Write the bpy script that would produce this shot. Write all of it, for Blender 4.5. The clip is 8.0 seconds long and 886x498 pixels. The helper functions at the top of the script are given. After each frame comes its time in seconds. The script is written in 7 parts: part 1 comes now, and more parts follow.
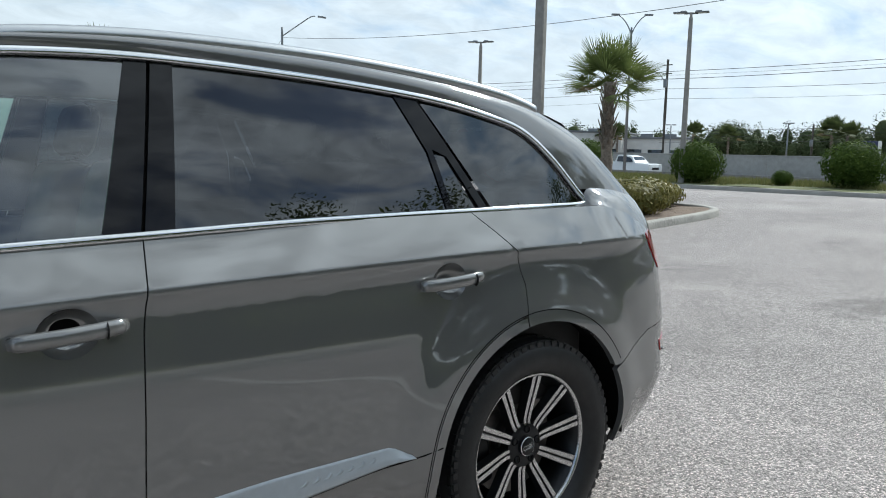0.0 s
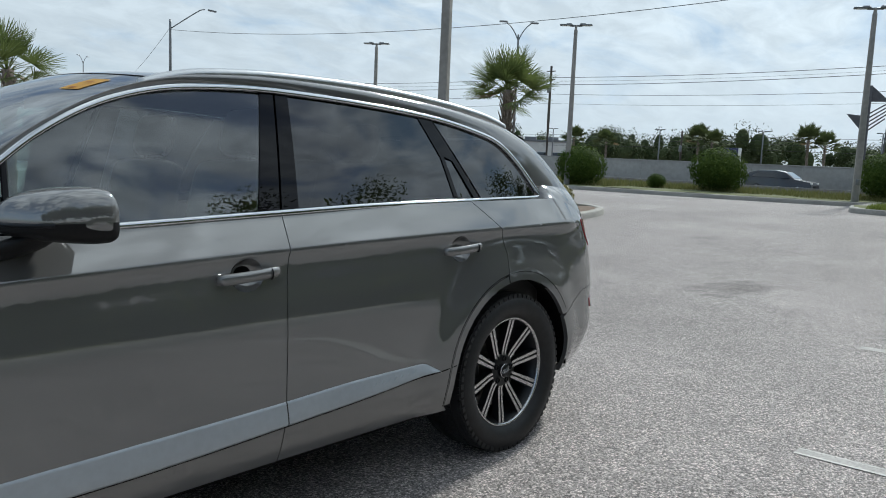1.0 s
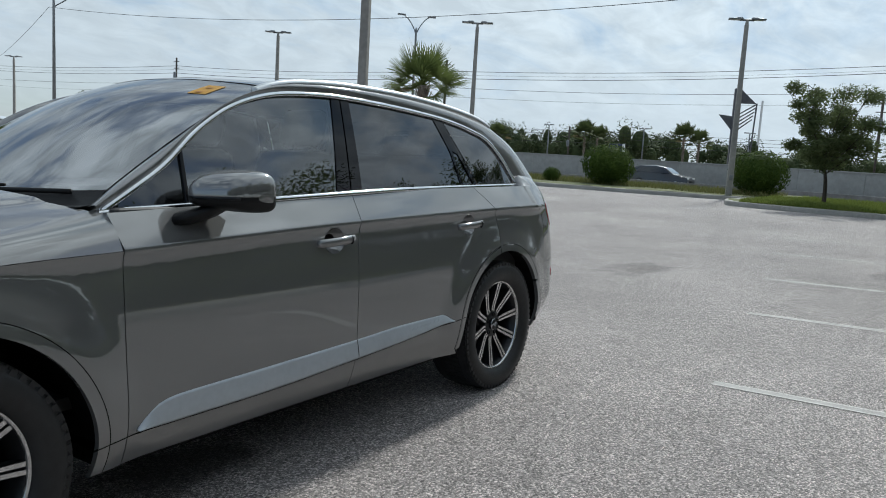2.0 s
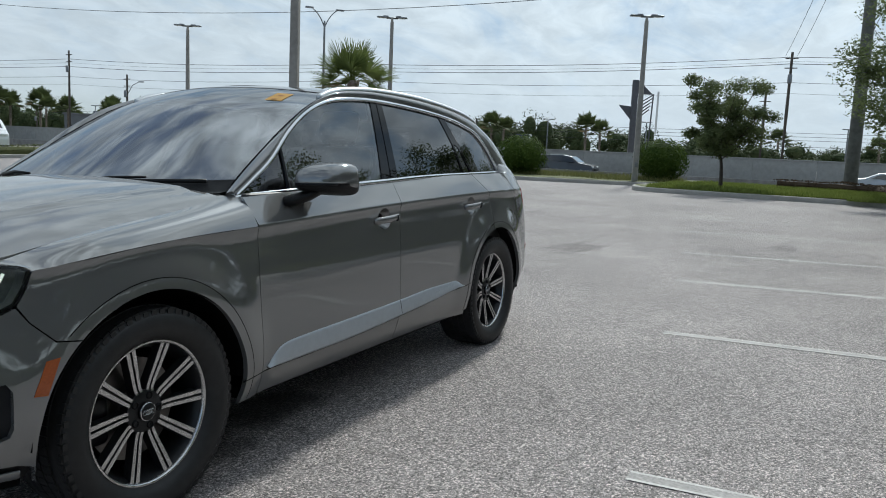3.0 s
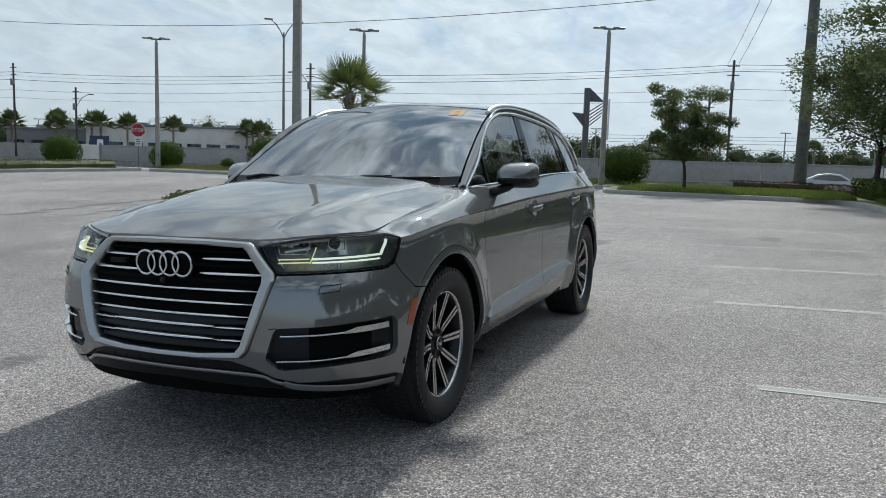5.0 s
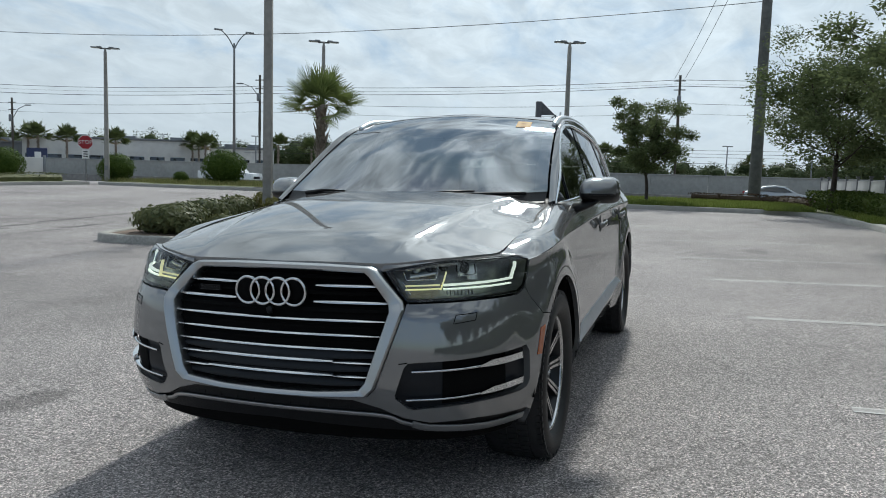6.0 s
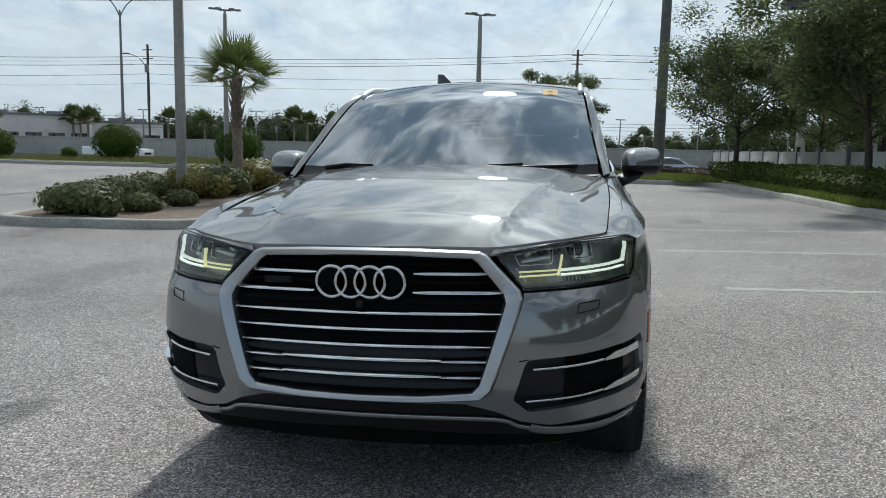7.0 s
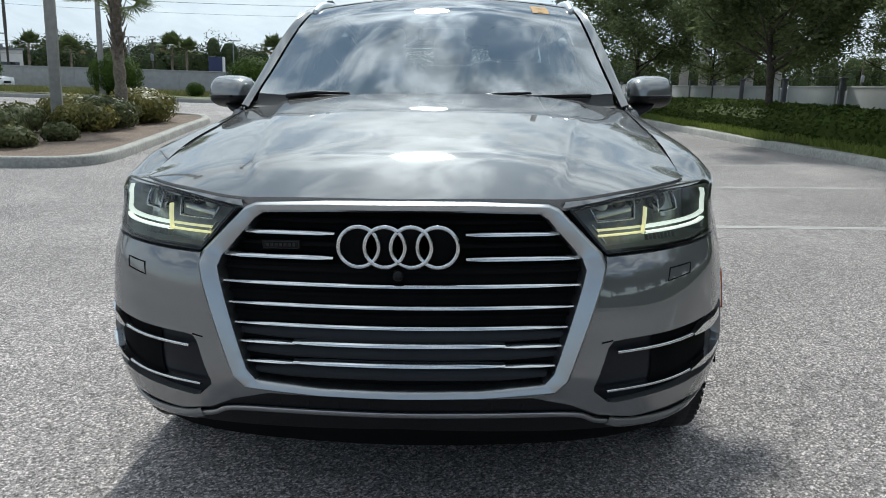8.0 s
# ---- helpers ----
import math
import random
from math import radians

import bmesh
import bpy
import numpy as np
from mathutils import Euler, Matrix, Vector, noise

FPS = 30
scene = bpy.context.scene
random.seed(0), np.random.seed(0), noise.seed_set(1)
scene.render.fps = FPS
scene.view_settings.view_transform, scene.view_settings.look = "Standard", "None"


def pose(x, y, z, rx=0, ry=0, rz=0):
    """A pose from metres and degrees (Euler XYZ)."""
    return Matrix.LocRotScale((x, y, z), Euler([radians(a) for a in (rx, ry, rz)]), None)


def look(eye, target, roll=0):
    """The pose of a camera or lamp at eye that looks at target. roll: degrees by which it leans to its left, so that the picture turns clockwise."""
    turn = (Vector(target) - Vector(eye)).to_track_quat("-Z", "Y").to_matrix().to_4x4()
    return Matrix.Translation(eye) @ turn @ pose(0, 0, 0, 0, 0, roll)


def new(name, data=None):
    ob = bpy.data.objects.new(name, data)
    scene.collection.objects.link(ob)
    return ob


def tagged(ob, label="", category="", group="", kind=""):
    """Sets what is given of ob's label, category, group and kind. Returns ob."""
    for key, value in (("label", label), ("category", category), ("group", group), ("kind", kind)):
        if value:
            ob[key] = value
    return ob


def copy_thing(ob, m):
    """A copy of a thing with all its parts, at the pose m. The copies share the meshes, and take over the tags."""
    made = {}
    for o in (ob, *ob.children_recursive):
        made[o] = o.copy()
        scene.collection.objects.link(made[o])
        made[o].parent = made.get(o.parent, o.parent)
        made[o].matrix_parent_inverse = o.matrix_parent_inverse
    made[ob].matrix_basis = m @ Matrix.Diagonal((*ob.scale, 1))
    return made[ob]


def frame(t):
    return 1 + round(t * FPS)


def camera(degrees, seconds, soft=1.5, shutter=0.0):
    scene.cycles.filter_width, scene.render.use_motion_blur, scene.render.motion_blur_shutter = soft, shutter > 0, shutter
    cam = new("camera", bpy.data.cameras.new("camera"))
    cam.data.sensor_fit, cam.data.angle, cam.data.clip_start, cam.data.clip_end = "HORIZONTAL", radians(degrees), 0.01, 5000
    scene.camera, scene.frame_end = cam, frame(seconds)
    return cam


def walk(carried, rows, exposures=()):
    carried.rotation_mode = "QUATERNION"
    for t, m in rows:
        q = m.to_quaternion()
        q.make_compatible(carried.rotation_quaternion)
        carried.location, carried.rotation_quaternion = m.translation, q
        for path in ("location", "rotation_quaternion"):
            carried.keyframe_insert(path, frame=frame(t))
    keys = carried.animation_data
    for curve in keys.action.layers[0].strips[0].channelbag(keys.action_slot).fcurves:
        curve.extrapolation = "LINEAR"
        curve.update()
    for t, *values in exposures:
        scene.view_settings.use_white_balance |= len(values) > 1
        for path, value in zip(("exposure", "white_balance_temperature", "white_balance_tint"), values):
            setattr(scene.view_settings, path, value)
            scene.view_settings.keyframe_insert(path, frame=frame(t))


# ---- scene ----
cam = camera(60.4, 8.0, soft=1.0)
PATH = [
    (0, (0.327, 2.638, 1.404), (-0.928, 1.102, 1.149), 1.3),
    (0.5, (0.794, 2.857, 1.400), (-0.576, 1.422, 1.147), 1.5),
    (1, (1.343, 3.025, 1.419), (-0.129, 1.694, 1.171), 2.4),
    (1.5, (1.870, 3.082, 1.414), (0.305, 1.863, 1.161), 3.3),
    (3, (3.368, 2.973, 1.381), (1.598, 2.080, 1.117), 2.6),
    (3.5, (3.888, 2.853, 1.356), (2.084, 2.033, 1.086), 2.2),
    (4, (4.356, 2.821, 1.332), (2.536, 2.036, 1.065), 1.9),
    (4.5, (4.690, 2.651, 1.327), (2.867, 1.868, 1.072), 1.6),
    (5, (4.876, 2.306, 1.305), (3.045, 1.536, 1.068), 1.7),
    (6.5, (4.875, 1.092, 1.283), (2.956, 0.571, 1.070), 1.4),
    (7, (4.727, 0.697, 1.261), (2.780, 0.322, 1.001), 1.3),
    (7.5, (4.552, 0.384, 1.248), (2.591, 0.168, 0.916), 1.6),
    (8, (4.220, 0.163, 1.226), (2.267, 0.082, 0.802), 1.8),
]
walk(cam, [(t, look(eye, target, roll)) for t, eye, target, roll in PATH], [(0, 0.36, 6050, 4), (0.5, 0.22, 6050, 4), (1.5, 0.03, 6050, 4), (3, 0.0, 6050, 4), (7, 0.0, 6100, 4), (7.5, 0.12, 6100, 4), (8, 0.28, 6100, 4)])

# ---- sky, sun ----
SUN_EL, SUN_AZ = radians(42), radians(187)      # azimuth of the sun in plan, from +x
world = bpy.data.worlds.new("world")
scene.world = world
world.use_nodes = True
wn, wl = world.node_tree.nodes, world.node_tree.links
sky = wn.new("ShaderNodeTexSky")
sky.sky_type, sky.sun_disc = "NISHITA", False
sky.sun_elevation, sky.sun_rotation = SUN_EL, radians(90) - SUN_AZ
sky.dust_density, sky.air_density, sky.ozone_density = 1.6, 1.0, 1.5
wco = wn.new("ShaderNodeTexCoord")
wsep = wn.new("ShaderNodeSeparateXYZ")
wl.new(wco.outputs["Generated"], wsep.inputs[0])


def wmath(op, a, b=0.0, c=None):
    n = wn.new("ShaderNodeMath")
    n.operation = op
    for i, v in enumerate((a, b, c)):
        if v is None:
            continue
        if isinstance(v, (int, float)):
            n.inputs[i].default_value = v
        else:
            wl.new(v, n.inputs[i])
    return n.outputs[0]


# high thin cloud: noise on a flat layer above the place
wz = wmath("MAXIMUM", wsep.outputs[2], 0.0)
wden = wmath("ADD", wz, 0.30)
wcomb = wn.new("ShaderNodeCombineXYZ")
wl.new(wmath("DIVIDE", wsep.outputs[0], wden), wcomb.inputs[0])
wl.new(wmath("DIVIDE", wsep.outputs[1], wden), wcomb.inputs[1])
wmap = wn.new("ShaderNodeMapping")
wmap.inputs["Rotation"].default_value = (0, 0, radians(35))
wmap.inputs["Scale"].default_value = (0.85, 1.15, 1.0)
wl.new(wcomb.outputs[0], wmap.inputs[0])
wnoi = wn.new("ShaderNodeTexNoise")
wnoi.inputs["Scale"].default_value, wnoi.inputs["Detail"].default_value = 3.6, 9.0
wnoi.inputs["Roughness"].default_value, wnoi.inputs["Distortion"].default_value = 0.58, 0.6
wl.new(wmap.outputs[0], wnoi.inputs["Vector"])
wramp = wn.new("ShaderNodeMapRange")
wramp.interpolation_type = "SMOOTHSTEP"
for wi, wv in (("From Min", 0.36), ("From Max", 0.60), ("To Min", 0.12), ("To Max", 0.84)):
    wramp.inputs[wi].default_value = wv
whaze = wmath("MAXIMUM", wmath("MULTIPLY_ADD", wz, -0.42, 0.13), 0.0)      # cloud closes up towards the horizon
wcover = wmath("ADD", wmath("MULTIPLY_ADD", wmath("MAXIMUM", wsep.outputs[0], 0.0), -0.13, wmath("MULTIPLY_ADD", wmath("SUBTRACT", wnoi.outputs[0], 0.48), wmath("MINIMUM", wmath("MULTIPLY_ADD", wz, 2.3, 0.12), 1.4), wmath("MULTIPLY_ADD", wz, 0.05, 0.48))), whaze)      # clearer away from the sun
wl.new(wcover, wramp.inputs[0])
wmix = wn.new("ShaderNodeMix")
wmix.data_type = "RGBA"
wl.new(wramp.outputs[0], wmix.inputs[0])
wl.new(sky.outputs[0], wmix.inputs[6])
# cloud light: an even pale grey, a little brighter towards the sun's side of the sky
wbw = wn.new("ShaderNodeRGBToBW")
wl.new(sky.outputs[0], wbw.inputs[0])
wgrey = wn.new("ShaderNodeMix")
wgrey.data_type, wgrey.blend_type = "RGBA", "MULTIPLY"
wgrey.inputs[0].default_value = 1.0
wgrey.inputs[7].default_value = (0.955, 1.0, 1.025, 1)
wnoi2 = wn.new("ShaderNodeTexNoise")      # folds and thin places in the cloud
wnoi2.inputs["Scale"].default_value, wnoi2.inputs["Detail"].default_value = 8.0, 8.0
wnoi2.inputs["Roughness"].default_value, wnoi2.inputs["Distortion"].default_value = 0.6, 0.5
wl.new(wmap.outputs[0], wnoi2.inputs["Vector"])
wfold = wn.new("ShaderNodeMapRange")
for wi, wv in (("From Min", 0.36), ("From Max", 0.64), ("To Min", -1.0), ("To Max", 1.0)):
    wfold.inputs[wi].default_value = wv
wl.new(wnoi2.outputs[0], wfold.inputs[0])
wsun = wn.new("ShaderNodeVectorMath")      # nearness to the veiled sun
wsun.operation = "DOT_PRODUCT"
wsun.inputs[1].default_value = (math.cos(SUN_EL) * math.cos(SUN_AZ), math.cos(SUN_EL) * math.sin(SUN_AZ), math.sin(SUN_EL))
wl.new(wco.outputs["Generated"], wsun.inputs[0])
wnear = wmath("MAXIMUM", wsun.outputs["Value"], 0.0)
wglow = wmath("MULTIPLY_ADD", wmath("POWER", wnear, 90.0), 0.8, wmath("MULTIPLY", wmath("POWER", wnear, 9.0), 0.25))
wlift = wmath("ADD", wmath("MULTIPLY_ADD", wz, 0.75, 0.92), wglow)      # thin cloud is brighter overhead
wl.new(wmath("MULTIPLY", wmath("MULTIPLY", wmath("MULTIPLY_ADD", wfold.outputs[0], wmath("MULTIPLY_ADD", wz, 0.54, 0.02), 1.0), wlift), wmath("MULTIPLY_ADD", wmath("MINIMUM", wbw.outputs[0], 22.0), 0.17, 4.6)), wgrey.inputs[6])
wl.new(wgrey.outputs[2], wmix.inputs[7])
wcap = wn.new("ShaderNodeVectorMath")
wcap.operation = "MINIMUM"
wcap.inputs[1].default_value = (2.7, 4.0, 5.7)
wl.new(sky.outputs[0], wcap.inputs[0])
wdeep = wn.new("ShaderNodeVectorMath")      # deeper blue overhead
wdeep.operation = "SCALE"
wl.new(wcap.outputs[0], wdeep.inputs[0])
wl.new(wmath("MULTIPLY_ADD", wz, -0.38, 1.0), wdeep.inputs["Scale"])
wl.new(wdeep.outputs[0], wmix.inputs[6])
wbg = wn["Background"] if "Background" in wn else wn.new("ShaderNodeBackground")
wl.new(wmix.outputs[2], wbg.inputs[0])
wbg.inputs[1].default_value = 0.124
sun = new("sun", bpy.data.lights.new("sun", "SUN"))
sun.data.energy, sun.data.angle, sun.data.color = 3.3, radians(4.5), (1.0, 0.955, 0.88)
sun_dir = Vector((math.cos(SUN_EL) * math.cos(SUN_AZ), math.cos(SUN_EL) * math.sin(SUN_AZ), math.sin(SUN_EL)))
sun.matrix_world = look(sun_dir * 60, (0, 0, 0))

# ---- materials ----
def mat(name, color, rough=0.6, metal=0.0, noise_scale=0.0, noise_amt=0.0, bump=0.0, bump_scale=60.0, spread=0.0,
        coat=0.0, coat_rough=0.03, second=None, spec=0.5, big=None, flake=0.0, coat_ior=1.5):
    """A surface with two scales of variation: a fine grain and broad stains, and a change from piece to piece."""
    m = bpy.data.materials.new(name)
    m.use_nodes = True
    n, l = m.node_tree.nodes, m.node_tree.links
    b = n["Principled BSDF"]
    b.inputs["Roughness"].default_value, b.inputs["Metallic"].default_value = rough, metal
    b.inputs["Coat Weight"].default_value, b.inputs["Coat Roughness"].default_value = coat, coat_rough
    b.inputs["Specular IOR Level"].default_value, b.inputs["Coat IOR"].default_value = spec, coat_ior
    b.inputs["Base Color"].default_value = (*color, 1)
    geo = n.new("ShaderNodeNewGeometry")
    if noise_amt or spread or second:
        t = n.new("ShaderNodeTexNoise")
        t.inputs["Scale"].default_value, t.inputs["Detail"].default_value = noise_scale or 8.0, 6.0
        l.new(geo.outputs["Position"], t.inputs["Vector"])
        t2 = n.new("ShaderNodeTexNoise")
        t2.inputs["Scale"].default_value, t2.inputs["Detail"].default_value = (big or (noise_scale or 8.0) / 9.0), 4.0
        l.new(geo.outputs["Position"], t2.inputs["Vector"])
        mix = n.new("ShaderNodeMix")
        mix.data_type = "RGBA"
        other = second or tuple(min(1, c * (1 - noise_amt * 1.6)) for c in color)
        mix.inputs[6].default_value, mix.inputs[7].default_value = (*color, 1), (*other, 1)
        add = n.new("ShaderNodeMath")
        add.operation = "MULTIPLY_ADD"
        add.inputs[1].default_value = 0.6
        half = n.new("ShaderNodeMath")
        half.operation = "MULTIPLY"
        half.inputs[1].default_value = 0.4
        l.new(t2.outputs[0], half.inputs[0])
        l.new(t.outputs[0], add.inputs[0])
        l.new(half.outputs[0], add.inputs[2])
        rng = n.new("ShaderNodeMapRange")
        rng.inputs["From Min"].default_value, rng.inputs["From Max"].default_value = 0.34, 0.66
        l.new(add.outputs[0], rng.inputs[0])
        l.new(rng.outputs[0], mix.inputs[0])
        out = mix.outputs[2]
        if spread:
            oi = n.new("ShaderNodeObjectInfo")
            sm = n.new("ShaderNodeMath")
            sm.operation = "ADD"
            l.new(oi.outputs["Random"], sm.inputs[0])
            l.new(geo.outputs["Random Per Island"], sm.inputs[1])
            mr = n.new("ShaderNodeMapRange")
            mr.inputs["From Max"].default_value = 2.0
            mr.inputs["To Min"].default_value, mr.inputs["To Max"].default_value = 1 - spread, 1 + spread
            l.new(sm.outputs[0], mr.inputs[0])
            hsv = n.new("ShaderNodeHueSaturation")
            l.new(mr.outputs[0], hsv.inputs["Value"])
            l.new(out, hsv.inputs["Color"])
            out = hsv.outputs[0]
        l.new(out, b.inputs["Base Color"])
    if bump:
        bt = n.new("ShaderNodeTexNoise")
        bt.inputs["Scale"].default_value, bt.inputs["Detail"].default_value = bump_scale, 5.0
        l.new(geo.outputs["Position"], bt.inputs["Vector"])
        bn = n.new("ShaderNodeBump")
        bn.inputs["Strength"].default_value, bn.inputs["Distance"].default_value = 1.0, bump
        l.new(bt.outputs[0], bn.inputs["Height"])
        l.new(bn.outputs[0], b.inputs["Normal"])
    if flake:
        ft = n.new("ShaderNodeTexNoise")
        ft.inputs["Scale"].default_value, ft.inputs["Detail"].default_value = 900.0, 1.0
        l.new(geo.outputs["Position"], ft.inputs["Vector"])
        fr = n.new("ShaderNodeMapRange")
        fr.inputs["To Min"].default_value, fr.inputs["To Max"].default_value = rough - flake, rough + flake
        l.new(ft.outputs[0], fr.inputs[0])
        l.new(fr.outputs[0], b.inputs["Roughness"])
    return m


def glass_mat(name, tint, rough=0.0, see=0.6):
    """Thin pane: a clear, tinted see-through layer under a sharp reflection that grows at grazing angles."""
    m = bpy.data.materials.new(name)
    m.use_nodes = True
    n, l = m.node_tree.nodes, m.node_tree.links
    n.remove(n["Principled BSDF"])
    tr = n.new("ShaderNodeBsdfTransparent")
    tr.inputs[0].default_value = (*tint, 1)
    gl = n.new("ShaderNodeBsdfGlossy")
    gl.inputs["Roughness"].default_value = rough
    gl.inputs[0].default_value = (0.95, 0.97, 1.0, 1)
    fr = n.new("ShaderNodeFresnel")
    fr.inputs[0].default_value = see
    mx = n.new("ShaderNodeMixShader")
    l.new(fr.outputs[0], mx.inputs[0])
    l.new(tr.outputs[0], mx.inputs[1])
    l.new(gl.outputs[0], mx.inputs[2])
    l.new(mx.outputs[0], n["Material Output"].inputs[0])
    return m


def glow_mat(name, color, power):
    m = bpy.data.materials.new(name)
    m.use_nodes = True
    b = m.node_tree.nodes["Principled BSDF"]
    b.inputs["Base Color"].default_value = (*color, 1)
    b.inputs["Emission Color"].default_value = (*color, 1)
    b.inputs["Emission Strength"].default_value = power
    return m


def leaf_mat(name, c1, c2, trans=0.3, rough=0.75):
    """Leaves: two greens from clump to clump, some light passing through."""
    m = bpy.data.materials.new(name)
    m.use_nodes = True
    n, l = m.node_tree.nodes, m.node_tree.links
    b = n["Principled BSDF"]
    b.inputs["Roughness"].default_value, b.inputs["Specular IOR Level"].default_value = rough, 0.12
    geo = n.new("ShaderNodeNewGeometry")
    ramp = n.new("ShaderNodeMix")
    ramp.data_type = "RGBA"
    ramp.inputs[6].default_value, ramp.inputs[7].default_value = (*c1, 1), (*c2, 1)
    t = n.new("ShaderNodeTexNoise")
    t.inputs["Scale"].default_value = 1.7
    l.new(geo.outputs["Position"], t.inputs["Vector"])
    ad = n.new("ShaderNodeMath")
    ad.operation = "MULTIPLY_ADD"
    ad.inputs[1].default_value = 0.6
    l.new(geo.outputs["Random Per Island"], ad.inputs[0])
    hm = n.new("ShaderNodeMath")
    hm.operation = "MULTIPLY_ADD"
    hm.inputs[1].default_value, hm.inputs[2].default_value = 1.2, -0.35
    l.new(t.outputs[0], hm.inputs[0])
    l.new(hm.outputs[0], ad.inputs[2])
    ad.use_clamp = True
    l.new(ad.outputs[0], ramp.inputs[0])
    l.new(ramp.outputs[2], b.inputs["Base Color"])
    tb = n.new("ShaderNodeBsdfTranslucent")
    l.new(ramp.outputs[2], tb.inputs[0])
    mx = n.new("ShaderNodeMixShader")
    mx.inputs[0].default_value = trans
    l.new(b.outputs[0], mx.inputs[1])
    l.new(tb.outputs[0], mx.inputs[2])
    l.new(mx.outputs[0], n["Material Output"].inputs[0])
    return m


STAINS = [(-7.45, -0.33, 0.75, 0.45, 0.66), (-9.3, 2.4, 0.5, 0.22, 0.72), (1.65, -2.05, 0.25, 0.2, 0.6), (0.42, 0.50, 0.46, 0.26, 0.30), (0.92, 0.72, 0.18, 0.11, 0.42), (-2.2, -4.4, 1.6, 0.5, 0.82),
          (-6.6, -12.3, 0.8, 0.17, 0.5), (-7.9, -12.66, 0.9, 0.17, 0.45), (-9.5, -12.93, 1.0, 0.19, 0.45), (-11.2, -12.97, 1.1, 0.18, 0.5), (-8.5, -11.45, 0.8, 0.16, 0.42), (-7.3, -11.2, 0.7, 0.12, 0.6)]


def asphalt_mat():
    """Sun-bleached asphalt: pale stones in a darker binder, broad tyre-worn patches, hairline cracks, oil spots."""
    m = bpy.data.materials.new("asphalt")
    m.use_nodes = True
    n, l = m.node_tree.nodes, m.node_tree.links
    b = n["Principled BSDF"]
    geo = n.new("ShaderNodeNewGeometry")

    def tex(kind, scale, detail=4.0, **more):
        t = n.new(kind)
        t.inputs["Scale"].default_value = scale
        if "Detail" in t.inputs:
            t.inputs["Detail"].default_value = detail
        l.new(geo.outputs["Position"], t.inputs["Vector"])
        return t

    def rng(src, a, c, d, e):
        r = n.new("ShaderNodeMapRange")
        for k, v in (("From Min", a), ("From Max", c), ("To Min", d), ("To Max", e)):
            r.inputs[k].default_value = v
        l.new(src, r.inputs[0])
        return r.outputs[0]

    def mul(x, y, op="MULTIPLY"):
        k = n.new("ShaderNodeMath")
        k.operation = op
        for i, v in enumerate((x, y)):
            if isinstance(v, (int, float)):
                k.inputs[i].default_value = v
            else:
                l.new(v, k.inputs[i])
        return k.outputs[0]

    stones = tex("ShaderNodeTexVoronoi", 135.0)
    sep = n.new("ShaderNodeSeparateColor")
    l.new(stones.outputs["Color"], sep.inputs[0])
    tone = mul(rng(sep.outputs[0], 0.80, 0.85, 0.86, 2.6), rng(sep.outputs[1], 0.76, 0.80, 1.0, 0.36))
    pits = rng(stones.outputs["Distance"], 0.35, 0.70, 1.14, 0.45)
    coarse = rng(tex("ShaderNodeTexNoise", 62.0, 4.0).outputs[0], 0.3, 0.7, 0.93, 1.07)
    broad = rng(tex("ShaderNodeTexNoise", 0.33, 5.0).outputs[0], 0.3, 0.7, 0.78, 1.16)
    mid = rng(tex("ShaderNodeTexNoise", 2.1, 6.0).outputs[0], 0.3, 0.7, 0.92, 1.07)
    spots = rng(tex("ShaderNodeTexNoise", 0.9, 3.0).outputs[0], 0.67, 0.76, 1.0, 0.72)
    crack = tex("ShaderNodeTexVoronoi", 0.24)
    crack.feature = "DISTANCE_TO_EDGE"
    warp = n.new("ShaderNodeVectorMath")
    warp.operation = "ADD"
    wt = tex("ShaderNodeTexNoise", 1.3, 4.0)
    l.new(geo.outputs["Position"], warp.inputs[0])
    l.new(wt.outputs["Color"], warp.inputs[1])
    l.new(warp.outputs[0], crack.inputs["Vector"])
    line = rng(crack.outputs["Distance"], 0.0, 0.0035, 0.72, 1.0)
    sepp = n.new("ShaderNodeSeparateXYZ")
    l.new(geo.outputs["Position"], sepp.inputs[0])
    ragged = tex("ShaderNodeTexNoise", 3.2, 5.0).outputs[0]
    value = mul(mul(mul(tone, pits), mul(coarse, broad)), mul(mul(mid, spots), line))
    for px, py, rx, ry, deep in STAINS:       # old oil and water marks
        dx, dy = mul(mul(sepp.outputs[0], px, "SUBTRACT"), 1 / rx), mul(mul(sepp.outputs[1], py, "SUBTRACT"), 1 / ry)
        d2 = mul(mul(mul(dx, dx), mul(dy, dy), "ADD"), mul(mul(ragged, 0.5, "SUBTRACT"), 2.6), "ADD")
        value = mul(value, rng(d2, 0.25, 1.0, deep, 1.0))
    hsv = n.new("ShaderNodeHueSaturation")
    hsv.inputs["Color"].default_value = (0.660, 0.595, 0.572, 1)
    l.new(value, hsv.inputs["Value"])
    l.new(hsv.outputs[0], b.inputs["Base Color"])
    b.inputs["Roughness"].default_value = 0.82
    b.inputs["Specular IOR Level"].default_value = 0.35
    bump = n.new("ShaderNodeBump")
    bump.inputs["Distance"].default_value = 0.003
    l.new(mul(pits, tone), bump.inputs["Height"])
    l.new(bump.outputs[0], b.inputs["Normal"])
    return m


